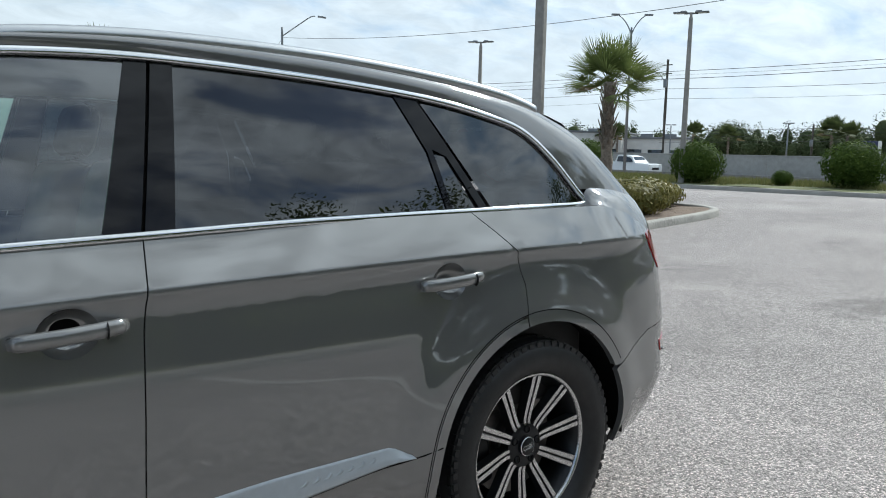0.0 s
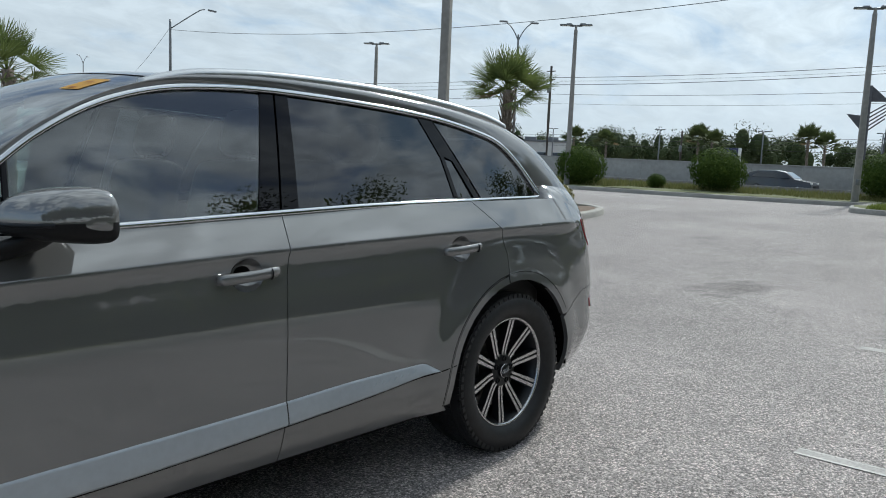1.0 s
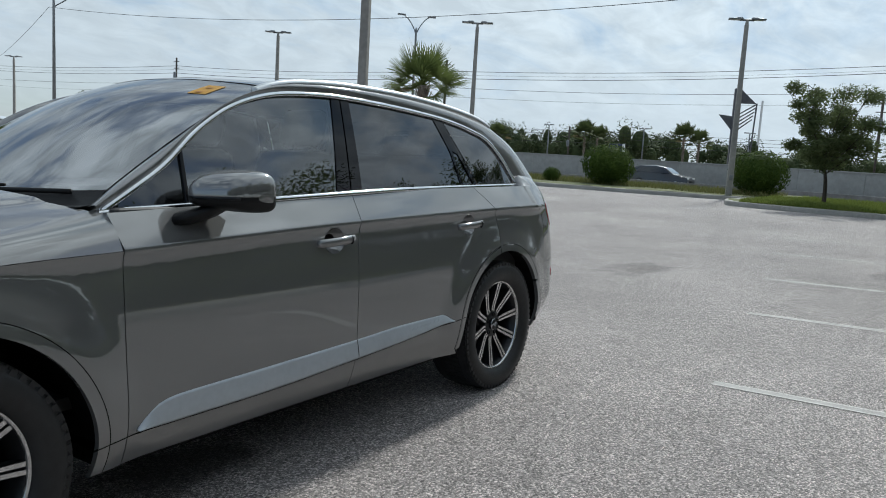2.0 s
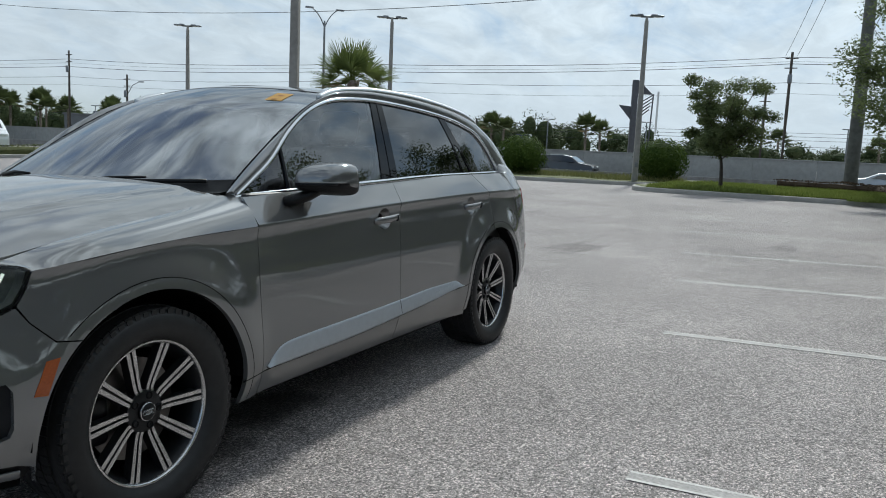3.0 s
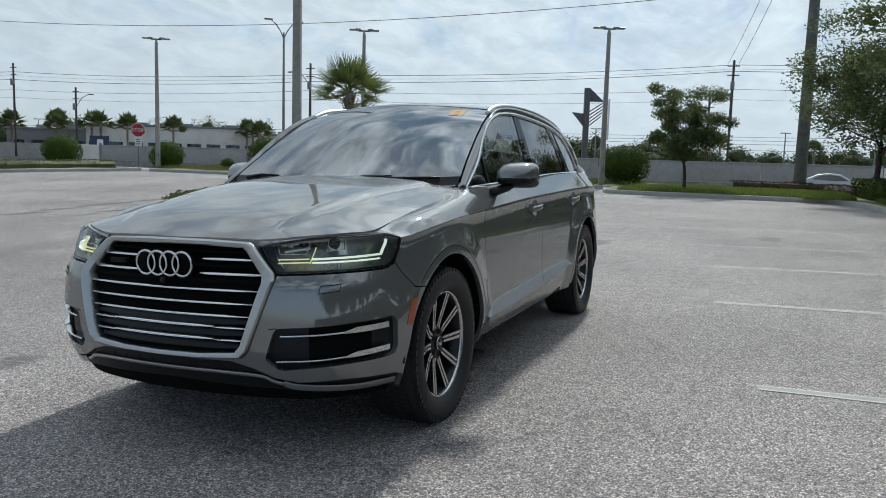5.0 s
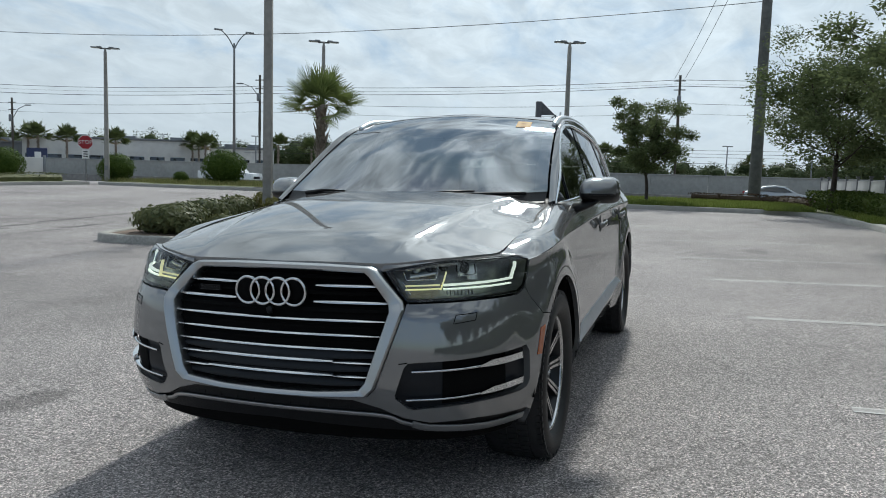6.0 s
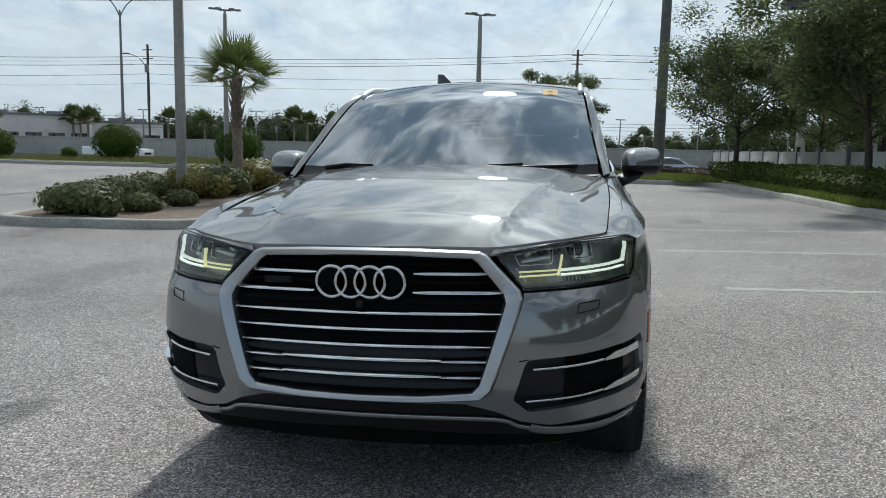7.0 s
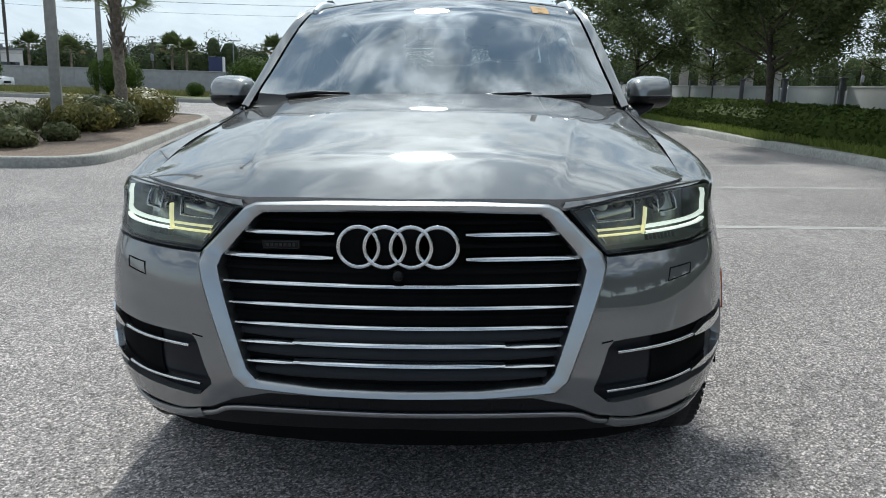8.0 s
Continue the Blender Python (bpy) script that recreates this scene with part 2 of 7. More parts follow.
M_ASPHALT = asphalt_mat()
M_PAINT = mat("grey_metallic_paint", (0.132, 0.131, 0.131), 0.52, 0.16, coat=1.0, coat_rough=0.035, flake=0.03, spec=0.0, coat_ior=2.3)
M_TRIM_SILVER = mat("satin_aluminium", (0.50, 0.53, 0.56), 0.5, 0.35, noise_scale=40, noise_amt=0.06)
M_RAIL = mat("bright_aluminium", (0.60, 0.61, 0.62), 0.28, 0.9, noise_scale=40, noise_amt=0.04)
M_CHROME = mat("chrome", (0.66, 0.67, 0.68), 0.10, 1.0)
M_SATIN = mat("matt_silver", (0.41, 0.415, 0.42), 0.32, 1.0)
M_BLACK_GLOSS = mat("gloss_black", (0.008, 0.008, 0.009), 0.3, 0.0, coat=0.45, spec=0.03, coat_ior=1.42)
M_PILLAR = mat("piano_black_film", (0.005, 0.005, 0.007), 0.3, 0.0, coat=0.6, coat_rough=0.01, spec=0.0, coat_ior=1.45)
M_BLACK_PLASTIC = mat("black_plastic", (0.012, 0.012, 0.013), 0.45, 0.0, noise_scale=90, noise_amt=0.2, bump=0.0004, bump_scale=600, spec=0.2)
M_GREY_PLASTIC = mat("dark_grey_plastic", (0.012, 0.014, 0.018), 0.38, 0.0, noise_scale=60, noise_amt=0.15, spec=0.25)
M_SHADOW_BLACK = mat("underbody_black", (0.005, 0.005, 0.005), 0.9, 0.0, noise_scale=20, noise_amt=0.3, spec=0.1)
M_RUBBER = mat("tyre_rubber", (0.018, 0.018, 0.019), 0.55, 0.0, noise_scale=35, noise_amt=0.3, bump=0.0006, bump_scale=300)
M_RIM_DARK = mat("rim_dark_paint", (0.024, 0.025, 0.027), 0.35, 0.5, noise_scale=50, noise_amt=0.2)
M_RIM_BRIGHT = mat("rim_machined", (0.60, 0.60, 0.60), 0.27, 1.0, noise_scale=120, noise_amt=0.08)
M_DISC = mat("brake_disc_steel", (0.22, 0.21, 0.20), 0.35, 0.9, noise_scale=60, noise_amt=0.2)
M_GLASS = glass_mat("window_glass", (0.52, 0.64, 0.60), 0.0, 2.2)
M_GLASS_DARK = glass_mat("privacy_glass", (0.035, 0.04, 0.048), 0.0, 1.85)
M_GLASS_LAMP = glass_mat("lamp_cover", (0.93, 0.95, 0.95), 0.0, 1.4)
M_WINDSHIELD = glass_mat("windscreen_glass", (0.30, 0.39, 0.36), 0.0, 3.7)
M_INTERIOR = mat("interior_leather", (0.018, 0.017, 0.017), 0.55, 0.0, noise_scale=70, noise_amt=0.2)
M_HEADLINER = mat("headliner_grey", (0.30, 0.30, 0.29), 0.9, 0.0, noise_scale=90, noise_amt=0.1)
M_RED_LAMP = mat("red_lamp_plastic", (0.42, 0.008, 0.012), 0.12, 0.0, coat=1.0, noise_scale=90, noise_amt=0.3)
M_ORANGE = mat("amber_reflector", (0.42, 0.085, 0.008), 0.25, 0.0, coat=0.6, noise_scale=200, noise_amt=0.2)
M_LAMP_SILVER = mat("lamp_reflector", (0.62, 0.64, 0.65), 0.25, 0.6)
M_LAMP_GREY = mat("lamp_housing_grey", (0.22, 0.23, 0.24), 0.3, 0.5, noise_scale=60, noise_amt=0.3)
M_DRL = glow_mat("daytime_light_white", (0.95, 1.0, 0.86), 0.6)
M_DRL_Y = glow_mat("daytime_light_amber", (1.0, 0.92, 0.50), 0.45)
M_STICKER = mat("yellow_sticker_paper", (0.52, 0.27, 0.03), 0.7, 0.0, noise_scale=60, noise_amt=0.15)
M_STICKER_INK = mat("sticker_print", (0.30, 0.12, 0.02), 0.7)
M_CONCRETE = mat("concrete_kerb", (0.40, 0.385, 0.35), 0.85, 0.0, noise_scale=22, noise_amt=0.28, bump=0.003, bump_scale=120)
M_WALL = mat("precast_concrete", (0.36, 0.355, 0.335), 0.85, 0.0, noise_scale=3.0, noise_amt=0.14, bump=0.004, bump_scale=30, spread=0.03)
M_WALL_DARK = mat("weathered_concrete", (0.24, 0.235, 0.225), 0.88, 0.0, noise_scale=2.2, noise_amt=0.3, bump=0.004, bump_scale=30)
M_POLE = mat("pole_concrete", (0.33, 0.315, 0.29), 0.8, 0.0, noise_scale=7, noise_amt=0.2, bump=0.002, bump_scale=90)
M_POLE_OLD = mat("pole_old_concrete", (0.15, 0.15, 0.14), 0.85, 0.0, noise_scale=5, noise_amt=0.3, bump=0.002, bump_scale=80)
M_STEEL = mat("galvanised_steel", (0.24, 0.25, 0.26), 0.45, 0.7, noise_scale=14, noise_amt=0.2)
M_POLE_DARK = mat("weathered_wood_pole", (0.11, 0.095, 0.08), 0.9, 0.0, noise_scale=9, noise_amt=0.3)
M_WIRE = mat("wire_black", (0.03, 0.03, 0.032), 0.6)
M_LINE = mat("road_paint", (0.62, 0.60, 0.575), 0.75, 0.0, noise_scale=45, noise_amt=0.35, second=(0.40, 0.385, 0.37), big=7.0, bump=0.001, bump_scale=200)
M_LINE_WORN = mat("road_paint_worn", (0.42, 0.40, 0.385), 0.8, 0.0, noise_scale=70, noise_amt=0.35, second=(0.22, 0.21, 0.20), big=5.0, bump=0.001, bump_scale=200)
M_WEEDS = leaf_mat("weed_blades", (0.10, 0.12, 0.04), (0.21, 0.20, 0.08), 0.25)
M_GRASS_SOIL = mat("grass_ground", (0.085, 0.105, 0.035), 0.95, 0.0, noise_scale=6, noise_amt=0.3, second=(0.14, 0.14, 0.06), bump=0.02, bump_scale=45)
M_MULCH = mat("mulch", (0.12, 0.088, 0.066), 0.95, 0.0, noise_scale=30, noise_amt=0.4, second=(0.22, 0.16, 0.12), bump=0.02, bump_scale=50)
M_GRASS = leaf_mat("grass_blades", (0.11, 0.16, 0.030), (0.23, 0.26, 0.07), 0.3)
M_BARK = mat("bark", (0.085, 0.068, 0.055), 0.95, 0.0, noise_scale=18, noise_amt=0.4, bump=0.012, bump_scale=40)
M_PALM_BARK = mat("palm_bark", (0.30, 0.25, 0.20), 0.95, 0.0, noise_scale=22, noise_amt=0.4, bump=0.01, bump_scale=60)
M_OAK = leaf_mat("oak_leaves", (0.066, 0.092, 0.038), (0.175, 0.205, 0.092), 0.45)
M_HEDGE = leaf_mat("hedge_leaves", (0.024, 0.046, 0.010), (0.092, 0.120, 0.026), 0.22)
M_HEDGE_RED = leaf_mat("red_hedge_leaves", (0.055, 0.035, 0.030), (0.105, 0.080, 0.050), 0.2)
M_BUSH = leaf_mat("bush_leaves", (0.0288, 0.0576, 0.0101), (0.0936, 0.1368, 0.0252), 0.25)
M_SHRUB = leaf_mat("shrub_leaves", (0.035, 0.052, 0.020), (0.185, 0.190, 0.085), 0.25, 0.5)
M_SHRUB_Y = leaf_mat("shrub_yellow_leaves", (0.060, 0.070, 0.02), (0.27, 0.235, 0.075), 0.25, 0.5)
M_PALM_LEAF = leaf_mat("palm_leaves", (0.065, 0.095, 0.026), (0.17, 0.205, 0.068), 0.36)
M_PALM_FAR = leaf_mat("far_palm_leaves", (0.045, 0.065, 0.022), (0.11, 0.135, 0.05), 0.25)
M_PALM_DRY = leaf_mat("palm_dry_leaves", (0.22, 0.17, 0.09), (0.30, 0.24, 0.13), 0.3)
M_FAR_TREE = leaf_mat("far_tree_leaves", (0.035, 0.055, 0.022), (0.085, 0.105, 0.045), 0.06)
M_WHITE_PAINT = mat("white_car_paint", (0.74, 0.75, 0.75), 0.3, 0.0, coat=1.0, noise_scale=3, noise_amt=0.02)
M_SILVER_PAINT = mat("silver_car_paint", (0.45, 0.46, 0.47), 0.32, 0.5, coat=1.0, noise_scale=3, noise_amt=0.03)
M_DARK_PAINT = mat("dark_car_paint", (0.03, 0.032, 0.036), 0.3, 0.3, coat=1.0, noise_scale=3, noise_amt=0.05)
M_CAR_GLASS = mat("far_car_glass", (0.015, 0.018, 0.02), 0.06, 0.0, coat=1.0)
M_SIGN_RED = mat("stop_red", (0.33, 0.010, 0.018), 0.45, 0.0, noise_scale=12, noise_amt=0.08)
M_SIGN_WHITE = mat("sign_white", (0.75, 0.75, 0.73), 0.5, 0.0, noise_scale=12, noise_amt=0.06)
M_SIGN_BLUE = mat("sign_blue", (0.018, 0.026, 0.085), 0.4, 0.0, noise_scale=6, noise_amt=0.1)
M_BUILD = mat("stucco_pale", (0.66, 0.65, 0.62), 0.9, 0.0, noise_scale=1.2, noise_amt=0.12)
M_BUILD_DARK = mat("stucco_grey", (0.20, 0.21, 0.22), 0.85, 0.0, noise_scale=1.2, noise_amt=0.15)
M_FENCE = mat("fence_panel", (0.33, 0.33, 0.32), 0.7, 0.0, noise_scale=2.5, noise_amt=0.1, spread=0.06)
M_CYL_PAINT = mat("sign_tower_paint", (0.10, 0.10, 0.11), 0.6, 0.0, noise_scale=4, noise_amt=0.2)

# ---- building helpers ----
from mathutils.geometry import delaunay_2d_cdt


def smoothstep(a, b, x):
    t = min(1.0, max(0.0, (x - a) / (b - a)))
    return t * t * (3 - 2 * t)


def table(rows):
    """A smooth function through rows of (x, value), level beyond its ends."""
    xs, vs = [r[0] for r in rows], [r[1] for r in rows]
    if xs[0] > xs[-1]:
        xs, vs = xs[::-1], vs[::-1]
    n = len(xs)
    d = [(vs[i + 1] - vs[i]) / (xs[i + 1] - xs[i]) for i in range(n - 1)]
    s = [d[0]] + [0.0 if d[i - 1] * d[i] <= 0 else 2 * d[i - 1] * d[i] / (d[i - 1] + d[i]) for i in range(1, n - 1)] + [d[-1]]

    def f(x):
        if x <= xs[0]:
            return vs[0]
        if x >= xs[-1]:
            return vs[-1]
        i = 0
        while x > xs[i + 1]:
            i += 1
        h = xs[i + 1] - xs[i]
        t = (x - xs[i]) / h
        return ((1 + 2 * t) * (1 - t) ** 2 * vs[i] + t * (1 - t) ** 2 * h * s[i]
                + t * t * (3 - 2 * t) * vs[i + 1] + t * t * (t - 1) * h * s[i + 1])
    return f


def spline(pts, n=12, closed=False):
    """Points along a smooth curve through pts."""
    p = [Vector(q) for q in pts]
    m = len(p)
    out = []
    for i in range(m if closed else m - 1):
        a = p[(i - 1) % m] if closed or i else p[0] * 2 - p[1]
        b, c = p[i], p[(i + 1) % m]
        e = p[(i + 2) % m] if closed or i + 2 < m else c * 2 - b
        for k in range(n):
            t = k / n
            out.append(0.5 * (2 * b + (c - a) * t + (2 * a - 5 * b + 4 * c - e) * t * t + (3 * b - a - 3 * c + e) * t ** 3))
    if not closed:
        out.append(p[-1])
    return out


def resample(pts, step, closed=True):
    """The polygon's corners with points between them at most step apart."""
    out, m = [], len(pts)
    for i in range(m if closed else m - 1):
        a, b = Vector(pts[i]), Vector(pts[(i + 1) % m])
        k = max(1, math.ceil((b - a).length / step))
        out += [a.lerp(b, j / k) for j in range(k)]
    if not closed:
        out.append(Vector(pts[-1]))
    return out


class Geo:
    """Collects one mesh: points, faces and a material number for each face."""

    def __init__(self):
        self.v, self.f, self.m = [], [], []

    def add(self, vs, fs, mi=0, place=None):
        o = len(self.v)
        self.v += [tuple(place @ Vector(q)) if place else tuple(q) for q in vs]
        self.f += [tuple(o + i for i in f) for f in fs]
        self.m += [mi] * len(fs)
        return self

    def grid(self, rows, mi=0, closed=False, cap=False, flip=False):
        """Faces between rows of points of equal length."""
        n = len(rows[0])
        vs = [q for r in rows for q in r]
        fs = []
        for i in range(len(rows) - 1):
            for j in range(n if closed else n - 1):
                k = (j + 1) % n
                q = (i * n + j, i * n + k, (i + 1) * n + k, (i + 1) * n + j)
                fs.append(q[::-1] if flip else q)
        if cap:
            a, b = tuple(range(n)), tuple(range((len(rows) - 1) * n, len(rows) * n))
            fs += [a, b[::-1]] if flip else [a[::-1], b]
        return self.add(vs, fs, mi)

    def box(self, c, size, mi=0, place=None, r=0.0):
        """A box about c; r rounds its edges."""
        hx, hy, hz = (s / 2 for s in size)
        r = min(r, hx * 0.9, hy * 0.9, hz * 0.9)
        if r <= 0:
            vs = [(c[0] + sx * hx, c[1] + sy * hy, c[2] + sz * hz) for sx in (-1, 1) for sy in (-1, 1) for sz in (-1, 1)]
            fs = [(0, 1, 3, 2), (4, 6, 7, 5), (0, 4, 5, 1), (2, 3, 7, 6), (0, 2, 6, 4), (1, 5, 7, 3)]
            return self.add(vs, fs, mi, place)
        rows = []
        for z, k in ((-hz, r), (-hz + r * 0.3, r * 0.3), (-hz + r, 0), (hz - r, 0), (hz - r * 0.3, r * 0.3), (hz, r)):
            ring = []
            for sx, sy in ((1, 1), (-1, 1), (-1, -1), (1, -1)):
                for dx, dy in ((0, r), (0.3 * r, 0.3 * r), (r, 0)) if sx * sy > 0 else ((r, 0), (0.3 * r, 0.3 * r), (0, r)):
                    ring.append((c[0] + sx * (hx - dx - k * 0.6), c[1] + sy * (hy - dy - k * 0.6), c[2] + z))
            rows.append(ring)
        n = len(rows[0])
        vs = [q for row in rows for q in row]
        fs = [(i * n + j, i * n + (j + 1) % n, (i + 1) * n + (j + 1) % n, (i + 1) * n + j) for i in range(5) for j in range(n)]
        fs += [tuple(range(n))[::-1], tuple(range(5 * n, 6 * n))]
        return self.add(vs, fs, mi, place)

    def lathe(self, prof, seg=32, mi=0, place=None, cap=True):
        """Turns (radius, height) about z."""
        vs = [(r * math.cos(2 * math.pi * j / seg), r * math.sin(2 * math.pi * j / seg), h) for r, h in prof for j in range(seg)]
        fs = [(i * seg + j, i * seg + (j + 1) % seg, (i + 1) * seg + (j + 1) % seg, (i + 1) * seg + j)
              for i in range(len(prof) - 1) for j in range(seg)]
        if cap:
            fs += [tuple(range(seg))[::-1], tuple(range((len(prof) - 1) * seg, len(prof) * seg))]
        return self.add(vs, fs, mi, place)

    def tube(self, path, radii, seg=8, mi=0, flat=1.0, cap=True, up=(0, 0, 1)):
        """A round (or flattened) bar along a path."""
        path = [Vector(q) for q in path]
        if isinstance(radii, (int, float)):
            radii = [radii] * len(path)
        rows = []
        for i, q in enumerate(path):
            d = (path[min(i + 1, len(path) - 1)] - path[max(i - 1, 0)]).normalized()
            side = d.cross(Vector(up))
            side = side.normalized() if side.length > 1e-4 else d.orthogonal().normalized()
            top = side.cross(d)
            rows.append([q + side * (radii[i] * math.cos(2 * math.pi * j / seg)) + top * (radii[i] * flat * math.sin(2 * math.pi * j / seg)) for j in range(seg)])
        return self.grid(rows, mi, closed=True, cap=cap, flip=True)

    def build(self, name, mats, parent=None, label="", smooth=True, sharp=None):
        me = bpy.data.meshes.new(name)
        me.from_pydata(self.v, [], self.f)
        for m in mats if isinstance(mats, (list, tuple)) else [mats]:
            me.materials.append(m)
        if any(self.m):
            me.polygons.foreach_set("material_index", self.m)
        me.polygons.foreach_set("use_smooth", [smooth] * len(self.f))
        me.update()
        if sharp and smooth:
            me.set_sharp_from_angle(angle=radians(sharp))
        ob = new(name, me)
        if parent:
            ob.parent = parent
        if label:
            tagged(ob, label)
        return ob


def empty(name, place, label, category, group="", kind=""):
    ob = new(name)
    ob.empty_display_size = 0.3
    ob.matrix_world = place
    return tagged(ob, label, category, group, kind)


# ---- the lie of the ground ----
ROLL = 1.7


def lie(x, y):
    """Height of the paving: a slight cross fall at the car, level and a little higher by the street."""
    k = smoothstep(5, 23, -x)
    yy = max(-5.0, min(8.0, y))
    return math.tan(radians(ROLL)) * yy * (1 - k) + 0.22 * k

# ---- ground ----
def make_ground():
    g = Geo()
    xs = [-900, -500, -300, -200, -120, -80, -70, -66, -64, -62, -58, -54] + [-50 + i for i in range(80)] + [40, 60, 90, 150, 300, 600, 900]
    ys = [-900, -500, -300, -200, -120, -80, -60] + [-45 + i for i in range(76)] + [40, 60, 90, 150, 300, 600, 900]

    def z(x, y):
        base = lie(x, y)
        far = smoothstep(30, 36, -x)
        dip = smoothstep(34, 41, -x) * (1 - smoothstep(62, 66, -x))      # the street lies lower than the car park
        return base * (1 - far) - 0.16 * far - 0.85 * dip
    g.grid([[(x, y, z(x, y)) for y in ys] for x in xs], flip=True)
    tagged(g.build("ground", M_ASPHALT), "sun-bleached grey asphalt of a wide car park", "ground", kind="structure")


make_ground()


def band(line, width, height, name, m, label, category, step=0.5, sink=0.12, round_top=0.03):
    """A kerb: a rounded bar along a line of plan points, standing on the ground."""
    pts = resample(line, step, closed=False)
    g, rows = Geo(), []
    for i, q in enumerate(pts):
        d = (pts[min(i + 1, len(pts) - 1)] - pts[max(i - 1, 0)]).normalized()
        s = Vector((-d.y, d.x))
        z = lie(q.x, q.y)
        row = []
        for o, h in ((-width / 2, -sink), (-width / 2 + 0.012, height - round_top), (-width / 2 + 0.012 + round_top, height),
                     (width / 2 - round_top, height), (width / 2, height - round_top), (width / 2, -sink)):
            e = q + s * o
            row.append((e.x, e.y, z + h))
        rows.append(row)
    g.grid(rows, flip=True)
    n = len(rows[0])
    g.f += [tuple(range(n)), tuple(range((len(rows) - 1) * n, len(rows) * n))[::-1]]
    g.m += [0, 0]
    return tagged(g.build(name, m, sharp=50), label, category, kind="structure")


def bed(outline, rise, name, m, label, category, step=0.7, lump=0.03):
    """A planted patch inside a kerb: a filled outline, slightly domed and uneven."""
    edge = resample(outline, step)
    xs, ys = [q.x for q in edge], [q.y for q in edge]
    pts = [Vector((q.x, q.y)) for q in edge]
    k = len(pts)
    x = min(xs)
    while x < max(xs):
        y = min(ys)
        while y < max(ys):
            pts.append(Vector((x + random.uniform(-0.1, 0.1), y + random.uniform(-0.1, 0.1))))
            y += step
        x += step
    v, e, f, _, _, _ = delaunay_2d_cdt(pts, [(i, (i + 1) % k) for i in range(k)], [list(range(k))], 1, 1e-5)
    g = Geo()
    g.add([(q.x, q.y, lie(q.x, q.y) + rise + lump * (noise.noise((q.x * 0.8, q.y * 0.8, 0)) + 0.5)) for q in v], [tuple(q) for q in f])
    for i, q in enumerate(g.f):
        a, b, c = (Vector(g.v[j]) for j in q[:3])
        if (b - a).cross(c - a).z < 0:
            g.f[i] = q[::-1]
    return tagged(g.build(name, m), label, category, kind="structure")


# kerbs and planted beds
STREET = [(-27.9, -2.2), (-26.6, -5.5), (-25.6, -9), (-25.0, -14), (-24.7, -20), (-24.6, -26.0)]
street_pts = [Vector((q.x, q.y)) for q in spline([(a, b, 0) for a, b in STREET], 6)]
band(street_pts, 0.3, 0.15, "kerb", M_CONCRETE, "long weathered concrete kerb beside the street verge", "kerb")
bed([*street_pts, (-33.5, -27), (-33.5, -2.2)], 0.13, "verge", M_GRASS_SOIL, "narrow grass verge between car park and street", "grass verge", 1.2, 0.06)
ISLE = [(-6.25, -8.5), (-6.42, -7.3), (-6.55, -6.4), (-6.85, -5.85), (-7.6, -5.68), (-9.6, -5.95), (-12.5, -6.4), (-15.0, -6.75), (-16.0, -7.4), (-16.2, -8.6),
        (-15.5, -9.9), (-12, -9.95), (-9.2, -9.6), (-7.4, -9.3), (-6.5, -9.05)]
isle_pts = [Vector((q.x, q.y)) for q in spline([(a, b, 0) for a, b in ISLE], 5, closed=True)]
band(isle_pts + isle_pts[:2], 0.22, 0.15, "kerb", M_CONCRETE, "pale concrete kerb round the planted palm island", "kerb", 0.3)
bed(isle_pts, 0.10, "mulch_bed", M_MULCH, "brown bark mulch in the palm island", "planting bed", 0.35, 0.05)
GRASSY = [(-33, -2.0), (-26, -3.3), (-23.4, -3.1), (-22.6, -2.3), (-22.4, 0.5), (-22.5, 3.0), (-22.0, 4.3), (-20.5, 5.0), (-16, 5.5), (-11, 5.88),
          (-6.5, 6.3), (-2.5, 6.8), (4.0, 7.7), (12.0, 9.0), (26.0, 11.3)]
grassy_pts = [Vector((q.x, q.y)) for q in spline([(a, b, 0) for a, b in GRASSY], 6)]
band(grassy_pts, 0.26, 0.15, "kerb", M_CONCRETE, "concrete kerb round the lawn and along the hedge", "kerb", 0.4)
bed([*grassy_pts, (26.0, 30), (-33, 30)], 0.12, "lawn", M_GRASS_SOIL, "bright green clipped lawn behind a concrete kerb", "lawn", 1.0, 0.05)
LEFT_BED = [(-24.4, -26.6), (-22.5, -26.4), (-19, -27.2), (-15, -28.6), (-10, -31), (-10, -36), (-25, -36)]
left_pts = [Vector(q) for q in LEFT_BED]
band(left_pts + left_pts[:1], 0.25, 0.15, "kerb", M_CONCRETE, "concrete kerb of the corner planting bed", "kerb")
bed(left_pts, 0.11, "corner_bed", M_GRASS_SOIL, "corner planting bed with low hedges", "planting bed", 0.9, 0.05)


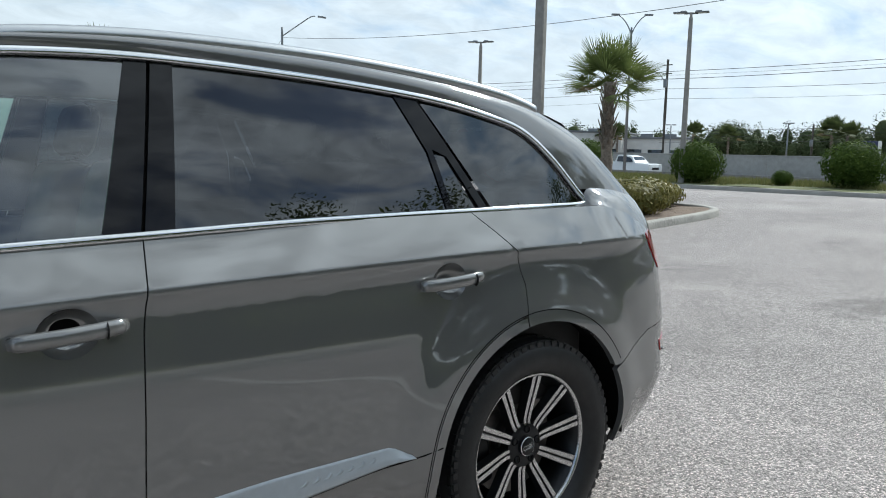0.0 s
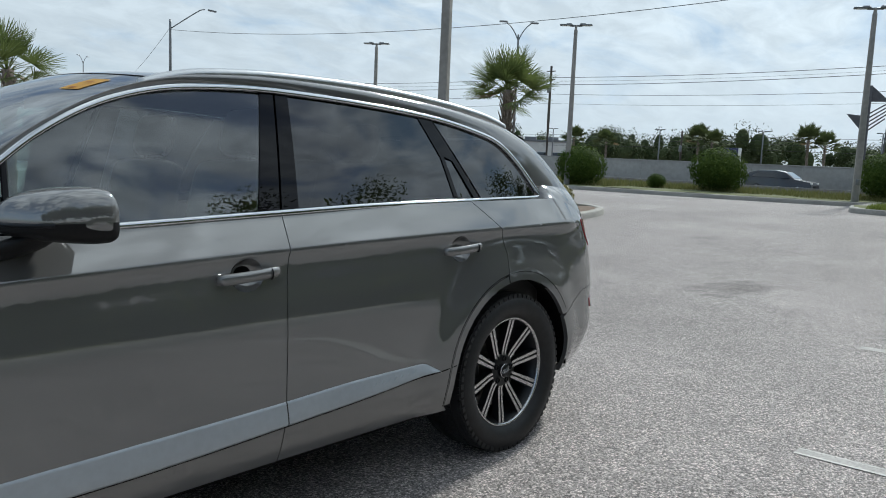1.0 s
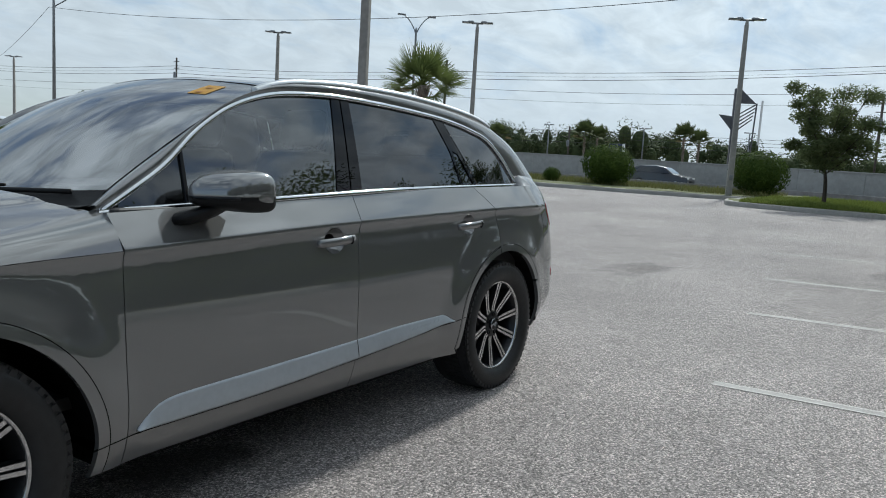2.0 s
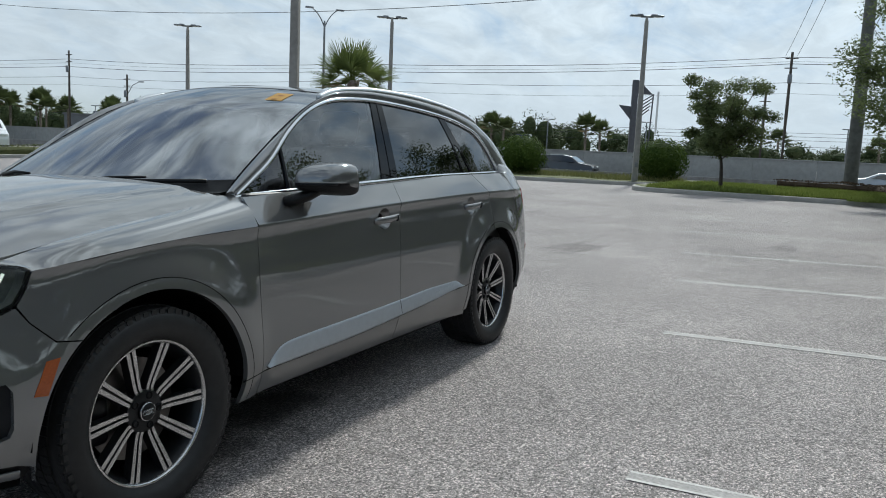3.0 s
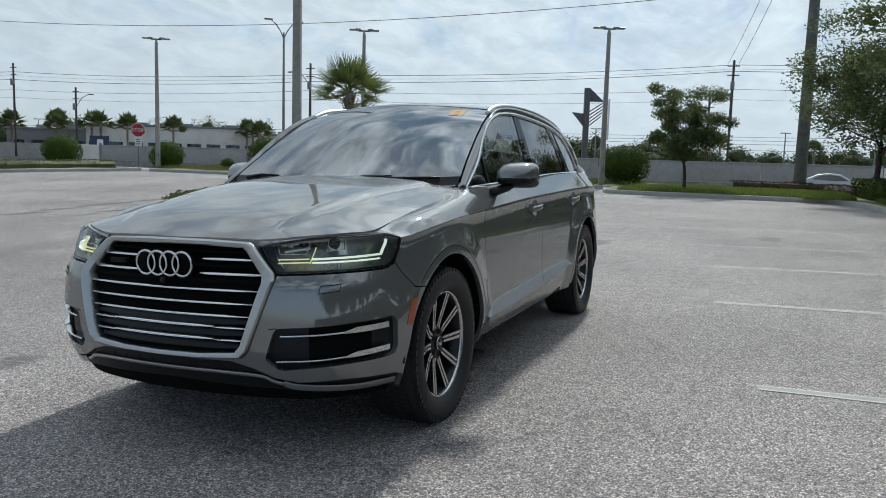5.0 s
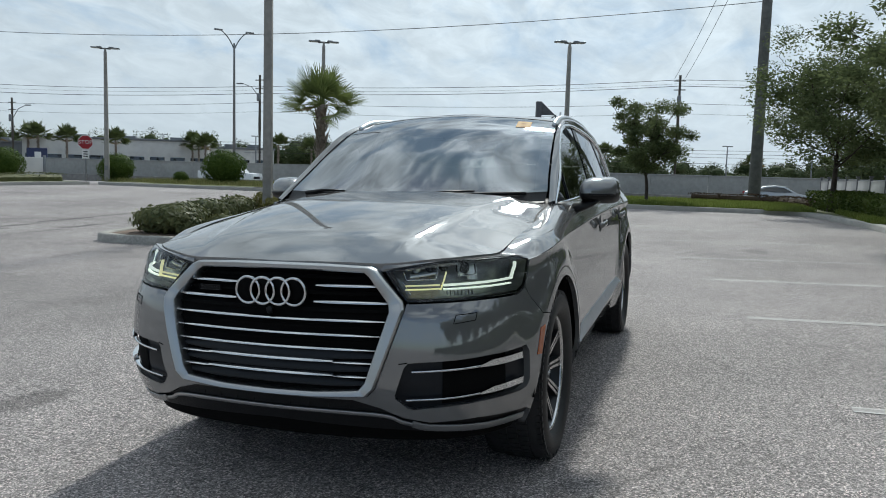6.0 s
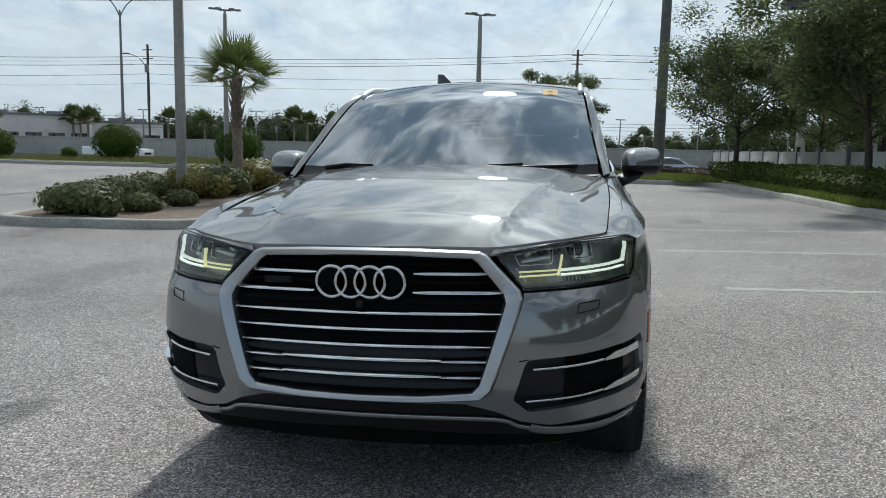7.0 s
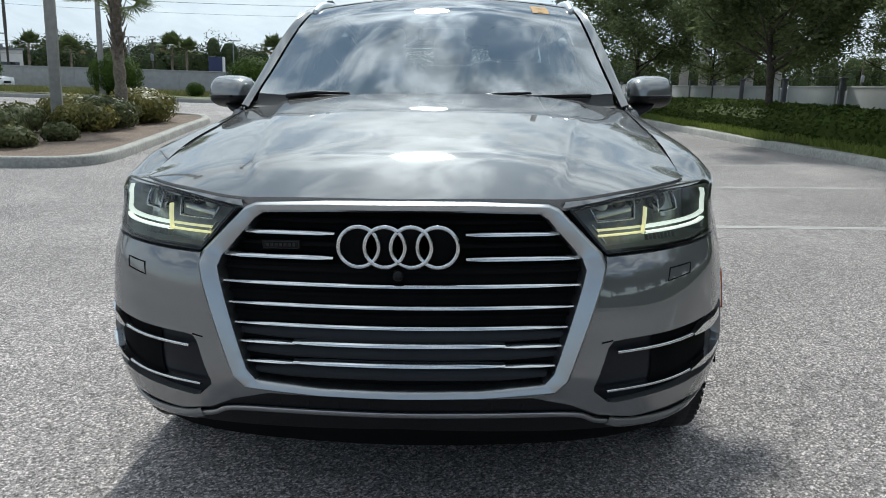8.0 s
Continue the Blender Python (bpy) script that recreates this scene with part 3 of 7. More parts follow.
def stripe(a, b, w=0.10):
    g = Geo()
    a, b = Vector(a), Vector(b)
    d = (b - a).normalized()
    s = Vector((-d.y, d.x)) * w / 2
    n = max(2, int((b - a).length / 0.25))
    rows = []
    for i in range(n + 1):
        q = a.lerp(b, i / n)
        j = [random.uniform(-0.006, 0.006) for _ in range(2)]
        rows.append([(q.x + s.x * k * (1 + j[0] * 6), q.y + s.y * k * (1 + j[1] * 6), lie(q.x, q.y) + 0.004) for k in (-1, -0.62, 0.64, 1)])
    g.grid([r[:2] for r in rows])       # the edges of the old line are whiter than its worn middle
    g.grid([r[2:] for r in rows])
    g.grid([[(r[1][0], r[1][1], r[1][2] - 0.001), (r[2][0], r[2][1], r[2][2] - 0.001)] for r in rows], 1)
    for i, q in enumerate(g.f):
        p0, p1, p2 = (Vector(g.v[j]) for j in q[:3])
        if (p1 - p0).cross(p2 - p0).z < 0:
            g.f[i] = q[::-1]
    return tagged(g.build("parking_line", [M_LINE, M_LINE_WORN]), "faded white painted parking bay line on asphalt", "road marking", "parking bay lines", "structure")


for lx, ly in ((3.0, 2.75), (0.32, 2.34), (-2.48, 1.94), (-5.2, 1.55), (-7.8, 1.16), (-10.9, 0.68), (-13.7, 0.2)):
    stripe((lx, ly), (lx + 0.05, ly + 4.9 - 0.1 * (lx < -5)))

# ---- the grey estate car ----
# Car axes: x ahead, y to its left, z up from the tyres' contact; its sides follow a plan outline, moved out or in with height.
PLAN = [(-2.61, 0), (-2.60, 0.25), (-2.56, 0.5), (-2.48, 0.70), (-2.33, 0.845), (-2.10, 0.914), (-1.8, 0.94), (-1.5, 0.948), (-1.0, 0.94), (-0.4, 0.935),
        (0, 0.935), (0.5, 0.936), (1.0, 0.94), (1.5, 0.948), (1.75, 0.943), (1.95, 0.917), (2.1, 0.868), (2.2, 0.795), (2.28, 0.695), (2.335, 0.575),
        (2.375, 0.42), (2.40, 0.25), (2.412, 0.1), (2.415, 0)]
plan_pts = spline([(a, b, 0) for a, b in PLAN], 10)
plan_s = [0.0]
for i in range(1, len(plan_pts)):
    plan_s.append(plan_s[-1] + (plan_pts[i] - plan_pts[i - 1]).length)
zero = next(plan_s[i] for i in range(len(plan_pts)) if plan_pts[i].x >= -1e-6 and plan_pts[i].y > 0.9)
plan_s = [q - zero for q in plan_s]
SF, SR = plan_s[-1], plan_s[0]


def plan_at(s):
    lo, hi = 0, len(plan_s) - 2
    while lo < hi:
        mid = (lo + hi + 1) // 2
        if plan_s[mid] <= s:
            lo = mid
        else:
            hi = mid - 1
    t = (s - plan_s[lo]) / (plan_s[lo + 1] - plan_s[lo])
    q = plan_pts[lo].lerp(plan_pts[lo + 1], t)
    a, b = plan_pts[max(lo - 1, 0)], plan_pts[min(lo + 2, len(plan_pts) - 1)]
    c, e = plan_pts[lo + 1] - a, b - plan_pts[lo]
    d = c.normalized().lerp(e.normalized(), t).normalized()
    if lo >= len(plan_pts) - 3:
        d = d.lerp(Vector((0, -1, 0)), t if lo == len(plan_pts) - 2 else 0).normalized()
    return q, Vector((-d.y, d.x, 0))


def s_of_y(y):
    """Where the front half of the outline is y from the middle."""
    for i in range(len(plan_pts) - 1, 0, -1):
        if plan_s[i] > 1.5 and plan_pts[i - 1].y >= y >= plan_pts[i].y:
            t = (y - plan_pts[i].y) / (plan_pts[i - 1].y - plan_pts[i].y)
            return plan_s[i] + t * (plan_s[i - 1] - plan_s[i])
    return 1.5


SHOULDER = table([(-2.5, 1.06), (-2.0, 1.068), (-1.4, 1.065), (-0.6, 1.05), (0, 1.035), (0.4, 1.02), (0.92, 1.0), (1.4, 0.985), (1.75, 0.955), (2.0, 0.92)])
BELT = table([(-2.3, 1.11), (-1.95, 1.193), (-1.25, 1.188), (-0.7, 1.18), (-0.2, 1.163), (0.4, 1.140), (0.95, 1.118)])
SIDE_LOW = table([(0.16, -0.14), (0.24, -0.075), (0.30, -0.042), (0.36, -0.02), (0.42, -0.006), (0.50, 0.0), (0.62, -0.002), (0.8, -0.004), (1.0, -0.010)])
RIDGE = table([(-0.30, 0.0), (-0.12, -0.008), (-0.05, -0.0105), (-0.018, -0.0085), (-0.004, -0.002), (0.0, -0.002)])
FRONT = table([(0.18, -0.12), (0.26, -0.07), (0.33, -0.03), (0.42, 0.0), (0.50, 0.018), (0.60, 0.012), (0.70, 0.000), (0.755, -0.011), (0.80, -0.037), (0.88, -0.066),
               (0.93, -0.092), (0.96, -0.125), (1.0, -0.19)])
REAR = table([(0.2, -0.16), (0.3, -0.09), (0.4, -0.03), (0.5, 0.0), (0.7, 0.0), (0.9, -0.02), (1.05, -0.06), (1.2, -0.14)])
WHEELS = ((1.5, 0.372), (-1.51, 0.372))


def off(s, z):
    wf = smoothstep(1.72, 2.42, s)
    wr = smoothstep(1.85, 2.5, -s)
    zs = SHOULDER(s)
    t = z - zs
    d = SIDE_LOW(min(z, zs)) + (RIDGE(t) if t <= 0 else -0.002 - 0.62 * t - 0.2 * t * t)
    for cx, cz in WHEELS:
        r = math.hypot(s - cx, z - cz)
        if r < 0.75:
            d += 0.026 * (1 - smoothstep(0.47, 0.66, r)) * smoothstep(0.10, 0.30, z)
    return d * (1 - wf) * (1 - wr) + FRONT(z) * wf + REAR(z) * wr


def surf(s, z, o=0.0):
    """A point of the car's flank or nose; past SF it runs on round the right-hand side."""
    sign = 1
    if s > SF:
        s, sign = 2 * SF - s, -1
    q, n = plan_at(s)
    d = off(s, z) + o
    return Vector((q.x + n.x * d, sign * (q.y + n.y * d), z))


GREEN_Y = table([(-2.5, 0.675), (-2.1, 0.755), (-1.7, 0.812), (-1.2, 0.840), (-0.5, 0.851), (0.2, 0.847), (0.6, 0.832), (0.95, 0.802)])


def green(x, z, o=0.0):
    """The leaning side of the cabin above the belt."""
    h = z - 1.15
    return Vector((x, GREEN_Y(x) - 0.30 * h - 0.12 * h * h + o * 0.95, z + o * 0.31))


def inside(p, poly):
    c, j = False, len(poly) - 1
    for i in range(len(poly)):
        a, b = poly[i], poly[j]
        if (a[1] > p[1]) != (b[1] > p[1]) and p[0] < (b[0] - a[0]) * (p[1] - a[1]) / (b[1] - a[1]) + a[0]:
            c = not c
        j = i
    return c


def shrink(poly, d):
    """The outline moved inwards by d."""
    n = len(poly)
    area = sum(poly[i][0] * poly[(i + 1) % n][1] - poly[(i + 1) % n][0] * poly[i][1] for i in range(n))
    sg = 1 if area > 0 else -1
    out = []
    for i in range(n):
        a, b, c = Vector(poly[i - 1][:2]), Vector(poly[i][:2]), Vector(poly[(i + 1) % n][:2])
        u, w = (b - a).normalized(), (c - b).normalized()
        n1, n2 = Vector((-u.y, u.x)) * sg, Vector((-w.y, w.x)) * sg
        m = (n1 + n2)
        m = m.normalized() if m.length > 1e-6 else n1
        out.append(b + m * (d / max(0.5, m.dot(n1))))
    return out


def panel(name, outline, face, m, parent, sign=1, gap=0.0018, rim=0.022, step=0.03, holes=(), creases=(), o=0.0, label="", edge=0.02, mats=None):
    """A sheet cut to an outline on a curved face, with turned-in edges. face(a, b, out) gives the place."""
    poly = resample(shrink([Vector(q[:2]) for q in outline], gap) if gap else [Vector(q[:2]) for q in outline], edge)
    cuts = [resample([Vector(q[:2]) for q in h], edge) for h in holes]
    pts, edges = list(poly), [(i, (i + 1) % len(poly)) for i in range(len(poly))]
    for h in cuts:
        k = len(pts)
        pts += h
        edges += [(k + i, k + (i + 1) % len(h)) for i in range(len(h))]
    for c in creases:
        run = [q for q in resample([Vector(q[:2]) for q in c], step, closed=False)]
        for dz in (0.0, -0.012, 0.010):
            line = [Vector((q.x, q.y + dz)) for q in run]
            last = None
            for q in line:
                if inside(q, poly) and min((q - w).length for w in poly) > 0.006:
                    pts.append(q)
                    if last is not None:
                        edges.append((last, len(pts) - 1))
                    last = len(pts) - 1
                else:
                    last = None
    border = poly + [q for h in cuts for q in h]
    xs, ys = [q.x for q in poly], [q.y for q in poly]
    lines = [q for q in pts[len(border):]]
    i = 0
    x = min(xs) + step / 2
    while x < max(xs):
        y = min(ys) + step * (0.25 if i % 2 else 0.75)
        while y < max(ys):
            q = Vector((x, y))
            if inside(q, poly) and not any(inside(q, h) for h in cuts):
                if min((q - w).length_squared for w in border) > (step * 0.4) ** 2 and (not lines or min((q - w).length_squared for w in lines) > (step * 0.4) ** 2):
                    pts.append(q)
            y += step
        x += step
        i += 1
    v, _, f, _, _, _ = delaunay_2d_cdt(pts, edges, [], 0, 1e-6)
    keep = []
    for t in f:
        c = (v[t[0]] + v[t[1]] + v[t[2]]) / 3
        u, w = v[t[1]] - v[t[0]], v[t[2]] - v[t[0]]
        area, longest = u.x * w.y - u.y * w.x, max(u.length, w.length, (w - u).length)
        if abs(area) < longest * 0.0012:
            continue
        if inside(c, poly) and not any(inside(c, h) for h in cuts):
            keep.append(tuple(t))

    def at(q, dd=0.0):
        w = face(q.x, q.y, o + dd)
        return Vector((w.x, w.y * sign, w.z))
    g = Geo()
    vs = [at(q) for q in v]
    out = 0.0
    for t in keep[:: max(1, len(keep) // 40)]:
        nrm = (vs[t[1]] - vs[t[0]]).cross(vs[t[2]] - vs[t[0]])
        c = (v[t[0]] + v[t[1]] + v[t[2]]) / 3
        out += nrm.dot(at(c, 0.05) - at(c, 0.0))
    fs = keep if out > 0 else [t[::-1] for t in keep]
    g.add(vs, fs)
    if rim:
        for loop, inv in [(poly, False)] + [(h, True) for h in cuts]:
            a = [at(q) for q in loop]
            b = [at(q, -rim) for q in loop]
            n = len(loop)
            c = Vector((sum(q.x for q in loop) / n, sum(q.y for q in loop) / n))
            ring = [(i, (i + 1) % n, n + (i + 1) % n, n + i) for i in range(n)]
            p0, p1, p2 = a[0], a[1], b[0]
            nn = (p1 - p0).cross(p2 - p0)
            want = (p0 - at(c)) if not inv else (at(c) - p0)
            g.add(a + b, ring if nn.dot(want) > 0 else [q[::-1] for q in ring])
    return g.build(name, mats or m, parent, label)


def ribbon(name, line, width, face, m, parent, sign=1, lift=0.008, closed=False, label="", o=0.0, taper=False):
    """A raised moulding of that width along a line on a face."""
    pts = [Vector(q[:2]) for q in line]
    n, rows = len(pts), []
    for i, q in enumerate(pts):
        a, b = (pts[i - 1], pts[(i + 1) % n]) if closed else (pts[max(i - 1, 0)], pts[min(i + 1, n - 1)])
        d = (b - a).normalized()
        s = Vector((-d.y, d.x))
        w = width * (min(1.0, 0.25 + 4 * min(i, n - 1 - i) / n) if taper else 1.0)
        row = []
        for k, h in ((-0.5, -0.006), (-0.46, 0.6 * lift), (-0.3, lift), (0.3, lift), (0.46, 0.6 * lift), (0.5, -0.006)):
            e = q + s * (k * w)
            p = face(e.x, e.y, o + h)
            row.append((p.x, p.y * sign, p.z))
        rows.append(row)
    if closed:
        rows.append(rows[0])
    g = Geo().grid(rows)
    k = len(g.f) // 2
    p = [Vector(g.v[j]) for j in g.f[k]]
    q = pts[min(len(pts) - 1, k // 5)]
    w = face(q.x, q.y, 0.05) - face(q.x, q.y, 0.0)
    if (p[1] - p[0]).cross(p[2] - p[0]).dot(Vector((w.x, w.y * sign, w.z))) < 0:
        g.f = [t[::-1] for t in g.f]
    return g.build(name, m, parent, label)


def sheet(name, rows, m, parent, label="", toward=(0, 0, 1), thick=0.0, mats=None):
    """A lofted skin whose faces look the given way."""
    g = Geo().grid(rows)
    tot = 0.0
    for t in g.f[:: max(1, len(g.f) // 30)]:
        p = [Vector(g.v[j]) for j in t]
        tot += (p[1] - p[0]).cross(p[3] - p[0]).dot(Vector(toward))
    if tot < 0:
        g.f = [t[::-1] for t in g.f]
    return g.build(name, m, parent, label)


def arc(cx, cz, r, a0, a1, n=28):
    return [(cx + r * math.cos(radians(a0 + (a1 - a0) * i / n)), cz + r * math.sin(radians(a0 + (a1 - a0) * i / n))) for i in range(n + 1)]


car = empty("car", pose(0, 0, 0, ROLL, 0, 0), "dark grey metallic estate car parked on asphalt", "car")
RA = 0.447
sh_line = [(-2.45 + 0.05 * i, SHOULDER(-2.45 + 0.05 * i)) for i in range(89)]

# outlines in (distance along the flank, height)
T_TOP = [(0.955, 1.112), (0.83, 1.185), (0.69, 1.272), (0.52, 1.405), (0.34, 1.505), (0.15, 1.565), (-0.05, 1.592), (-0.35, 1.602), (-0.8, 1.585),
         (-1.2, 1.553), (-1.47, 1.508), (-1.635, 1.462), (-1.765, 1.368), (-1.885, 1.243)]
R_EDGE = [(0.975, 0.785, 1.130), (0.86, 0.766, 1.206), (0.71, 0.742, 1.299), (0.50, 0.715, 1.425), (0.28, 0.690, 1.538), (0.06, 0.667, 1.610),
          (-0.12, 0.657, 1.636), (-0.4, 0.652, 1.652), (-0.85, 0.647, 1.648), (-1.25, 0.642, 1.622), (-1.55, 0.637, 1.588), (-1.80, 0.632, 1.54),
          (-2.03, 0.675, 1.42), (-2.28, 0.715, 1.21)]
t_top = [(q.x, q.y) for q in spline([(a, b, 0) for a, b in T_TOP], 8)]
t_low = [(x, BELT(x)) for x in [-1.90 + 0.095 * i for i in range(31)]]
dlo = t_top + [(-1.922, 1.213), (-1.925, 1.202), (-1.912, 1.194)] + t_low[1:-1]

FRONT_SEAM = [(0.945, 0.285), (0.942, 0.6), (0.938, 0.95), (0.935, SHOULDER(0.935))]
B_SEAM = [(-0.200, 0.285), (-0.211, 0.6), (-0.224, 0.95), (-0.236, 1.05), (-0.252, BELT(-0.252))]
R_SEAM = [(-1.27, BELT(-1.27)), (-1.345, 1.12), (-1.405, 1.06), (-1.435, 0.95), (-1.428, 0.852)]
arch_r = arc(WHEELS[1][0], WHEELS[1][1], RA + 0.035, 80, -7)


def flank(sign):
    side = "left" if sign > 0 else "right"
    door_f = FRONT_SEAM + [(0.95, BELT(0.95))] + [(x, BELT(x)) for x in (0.8, 0.6, 0.4, 0.2, 0.0)] + B_SEAM[::-1]
    hole = lambda hx, hz: [(hx + 0.0648 * math.cos(2 * math.pi * k / 24), hz + 0.002 + 0.0558 * math.sin(2 * math.pi * k / 24)) for k in range(24)]
    d1 = panel("front_door", door_f, surf, M_PAINT, car, sign, holes=[hole(-0.065, 0.965)], creases=[sh_line])
    door_r = B_SEAM + [(x, BELT(x)) for x in (-0.4, -0.6, -0.8, -1.0, -1.15)] + R_SEAM + arch_r[2:] + [(-1.062, 0.285)]
    d2 = panel("rear_door", door_r, surf, M_PAINT, car, sign, holes=[hole(-1.13, 0.985)], creases=[sh_line])
    # rear quarter, with the opening for the wheel
    quarter = R_SEAM[::-1] + [(x, BELT(x)) for x in (-1.4, -1.6, -1.8, -1.95)] + [(-2.12, 1.16), (-2.28, 1.09), (-2.33, 1.0), (-2.36, 0.90), (-2.42, 0.72), (-2.16, 0.70)] \
        + [(-1.928, 0.61)] + arc(WHEELS[1][0], WHEELS[1][1], RA, 148, 80, 20) + [(-1.430, 0.83)]
    panel("rear_wing", quarter, surf, M_PAINT, car, sign, creases=[sh_line])
    # front wing below the shoulder
    wing = [(0.945, 0.285), (1.075, 0.285)] + arc(WHEELS[0][0], WHEELS[0][1], RA, 191, 48, 40) + [(1.88, 0.715), (1.945, 0.78), (1.976, 0.832), (1.944, 0.880), (1.924, 0.935)] \
        + [(x, SHOULDER(x)) for x in (1.8, 1.6, 1.4, 1.2, 1.05)] + FRONT_SEAM[::-1][:-1]
    panel("front_wing", wing, surf, M_PAINT, car, sign, creases=[sh_line])
    # top of the wing, between shoulder and bonnet
    hi = spline([(0.944, 0.795, 1.128), (1.02, 0.800, 1.112), (1.28, 0.808, 1.072), (1.55, 0.806, 1.038), (1.75, 0.798, 1.005), (1.935, 0.792, 0.962)], 10)
    lo = spline([surf(x, SHOULDER(x), -0.002) for x in (0.940, 1.02, 1.28, 1.55, 1.75, 1.925)], 10)
    rows = []
    for a, b in zip(lo, hi):
        row = []
        for k in range(9):
            t = k / 8
            q = a.lerp(b, t)
            fade = 1 - smoothstep(1.70, 1.93, q.x)
            row.append((q.x, (q.y + 0.012 * fade * math.sin(math.pi * t)) * sign, q.z + 0.020 * fade * math.sin(math.pi * t)))
        rows.append(row)
    sheet("wing_top", rows, M_PAINT, car)
    # wheel-arch lips
    for wx, a0, a1 in ((0, 190, 46), (1, 148, -7)):
        ribbon("arch_seam", arc(WHEELS[wx][0], WHEELS[wx][1], RA + 0.042, a0, a1, 44), 0.0035, surf, M_SHADOW_BLACK, car, sign, 0.0006)
    # sill blade of brushed silver
    top_of = table([(0.905, 0.403), (0.86, 0.442), (0.81, 0.474), (0.74, 0.486), (0.4, 0.495), (-0.2, 0.512), (-0.6, 0.527), (-0.88, 0.527), (-0.965, 0.490)])
    low_of = table([(0.905, 0.400), (0.83, 0.398), (0.7, 0.399), (0.4, 0.402), (-0.2, 0.430), (-0.6, 0.456), (-0.88, 0.482), (-0.965, 0.487)])
    for own, x0, x1 in ((d1, 0.905, -0.2045), (d2, -0.2095, -0.965)):
        rows = []
        for i in range(41):
            x = x0 + (x1 - x0) * i / 40
            zt, zb = top_of(x), low_of(x)
            row = [surf(x, zt + 0.002, -0.006), surf(x, zt, 0.002)]
            row += [surf(x, zt + (zb - zt) * t, 0.002 + 0.019 * t) for t in (0.12, 0.35, 0.6, 0.9)]
            row += [surf(x, zb, 0.019), surf(x, zb - 0.004, -0.006)]
            rows.append([(q.x, q.y * sign, q.z) for q in row])
        sheet("door_blade", rows, M_TRIM_SILVER, own, "satin silver sill blade", (0, sign, 0.2))
    for i in range(7):     # raised word on the blade, as plain bars
        x = -0.60 - 0.036 * i
        z = 0.5 * (top_of(x - 0.012) + low_of(x - 0.012)) + 0.002
        ribbon("raised_mark", [(x, z - 0.007), (x - 0.012, z - 0.004), (x - 0.022, z + 0.005)], 0.010, surf, M_TRIM_SILVER, d2, sign, 0.0128)
    seam = [(1.066, 0.378), (1.0, 0.386)] + [(0.93 - 0.06 * i, low_of(0.93 - 0.06 * i) - 0.011) for i in range(32)] + [(-1.0, 0.482), (-1.07, 0.492)]
    ribbon("sill_seam", seam, 0.005, surf, M_SHADOW_BLACK, car, sign, 0.0012)
    panel("arch_trim", arc(WHEELS[1][0], WHEELS[1][1], RA + 0.033, 79.5, -7, 24) + arc(WHEELS[1][0], WHEELS[1][1], RA, -7, 79.5, 24), surf, M_PAINT, car, sign, 0.0, 0.015, 0.03)
    ledge = [0.93 - 0.0743 * i for i in range(40)]
    sheet("belt_ledge", [[(q.x, q.y * sign, q.z) for q in (green(x, BELT(x) - 0.004, -0.004).lerp(surf(x, BELT(x) - 0.001, -0.001), k / 3) for k in range(4))] for x in ledge], M_PAINT, car, toward=(0, 0, 1))
    # belt moulding, roof-line moulding, glass and pillars
    ribbon("window_moulding", [(q[0], q[1]) for q in dlo], 0.021, green, M_CHROME, car, sign, 0.008, closed=True, label="bright chrome window surround")
    tt = table(sorted([(q.x, q.y) for q in spline([(a, b, 0) for a, b in T_TOP], 8)]))
    fx = lambda a, b, n=8: [(a + (b - a) * i / n) for i in range(n + 1)]
    glass_f = [(0.62, BELT(0.62))] + [(x, BELT(x)) for x in fx(0.5, -0.165)] + [(-0.277, tt(-0.277))] + [(x, tt(x)) for x in fx(-0.2, 0.60, 16)]
    panel("window_pane", glass_f, green, M_GLASS, d1, sign, 0.004, 0.0, 0.05, o=-0.008)
    vent = [(0.90, BELT(0.90) + 0.004), (0.63, BELT(0.63)), (0.615, tt(0.615))] + [(x, tt(x)) for x in fx(0.66, 0.88, 5)]
    panel("quarter_pane", vent, green, M_GLASS_DARK, d1, sign, 0.006, 0.0, 0.05, o=-0.008)
    ribbon("window_divider", [(0.622, BELT(0.62)), (0.610, tt(0.61))], 0.016, green, M_BLACK_GLOSS, d1, sign, 0.002)
    glass_r = [(-0.325, BELT(-0.325))] + [(x, BELT(x)) for x in fx(-0.45, -1.205)] + [(-1.165, 1.38), (-1.075, tt(-1.075))] + [(x, tt(x)) for x in fx(-1.0, -0.385)]
    panel("window_pane", glass_r, green, M_GLASS_DARK, d2, sign, 0.004, 0.0, 0.05, o=-0.008)
    tri = [(-1.222, BELT(-1.22)), (-1.335, BELT(-1.335)), (-1.235, 1.37), (-1.182, 1.38)]
    panel("corner_pane", tri, green, M_GLASS_DARK, d2, sign, 0.004, 0.0, 0.05, o=-0.008)
    glass_q = [(-1.40, BELT(-1.40))] + [(x, BELT(x)) for x in fx(-1.5, -1.88)] + [(x, tt(x)) for x in fx(-1.895, -1.165, 14)]
    panel("quarter_pane", glass_q, green, M_GLASS_DARK, car, sign, 0.005, 0.0, 0.05, o=-0.008)
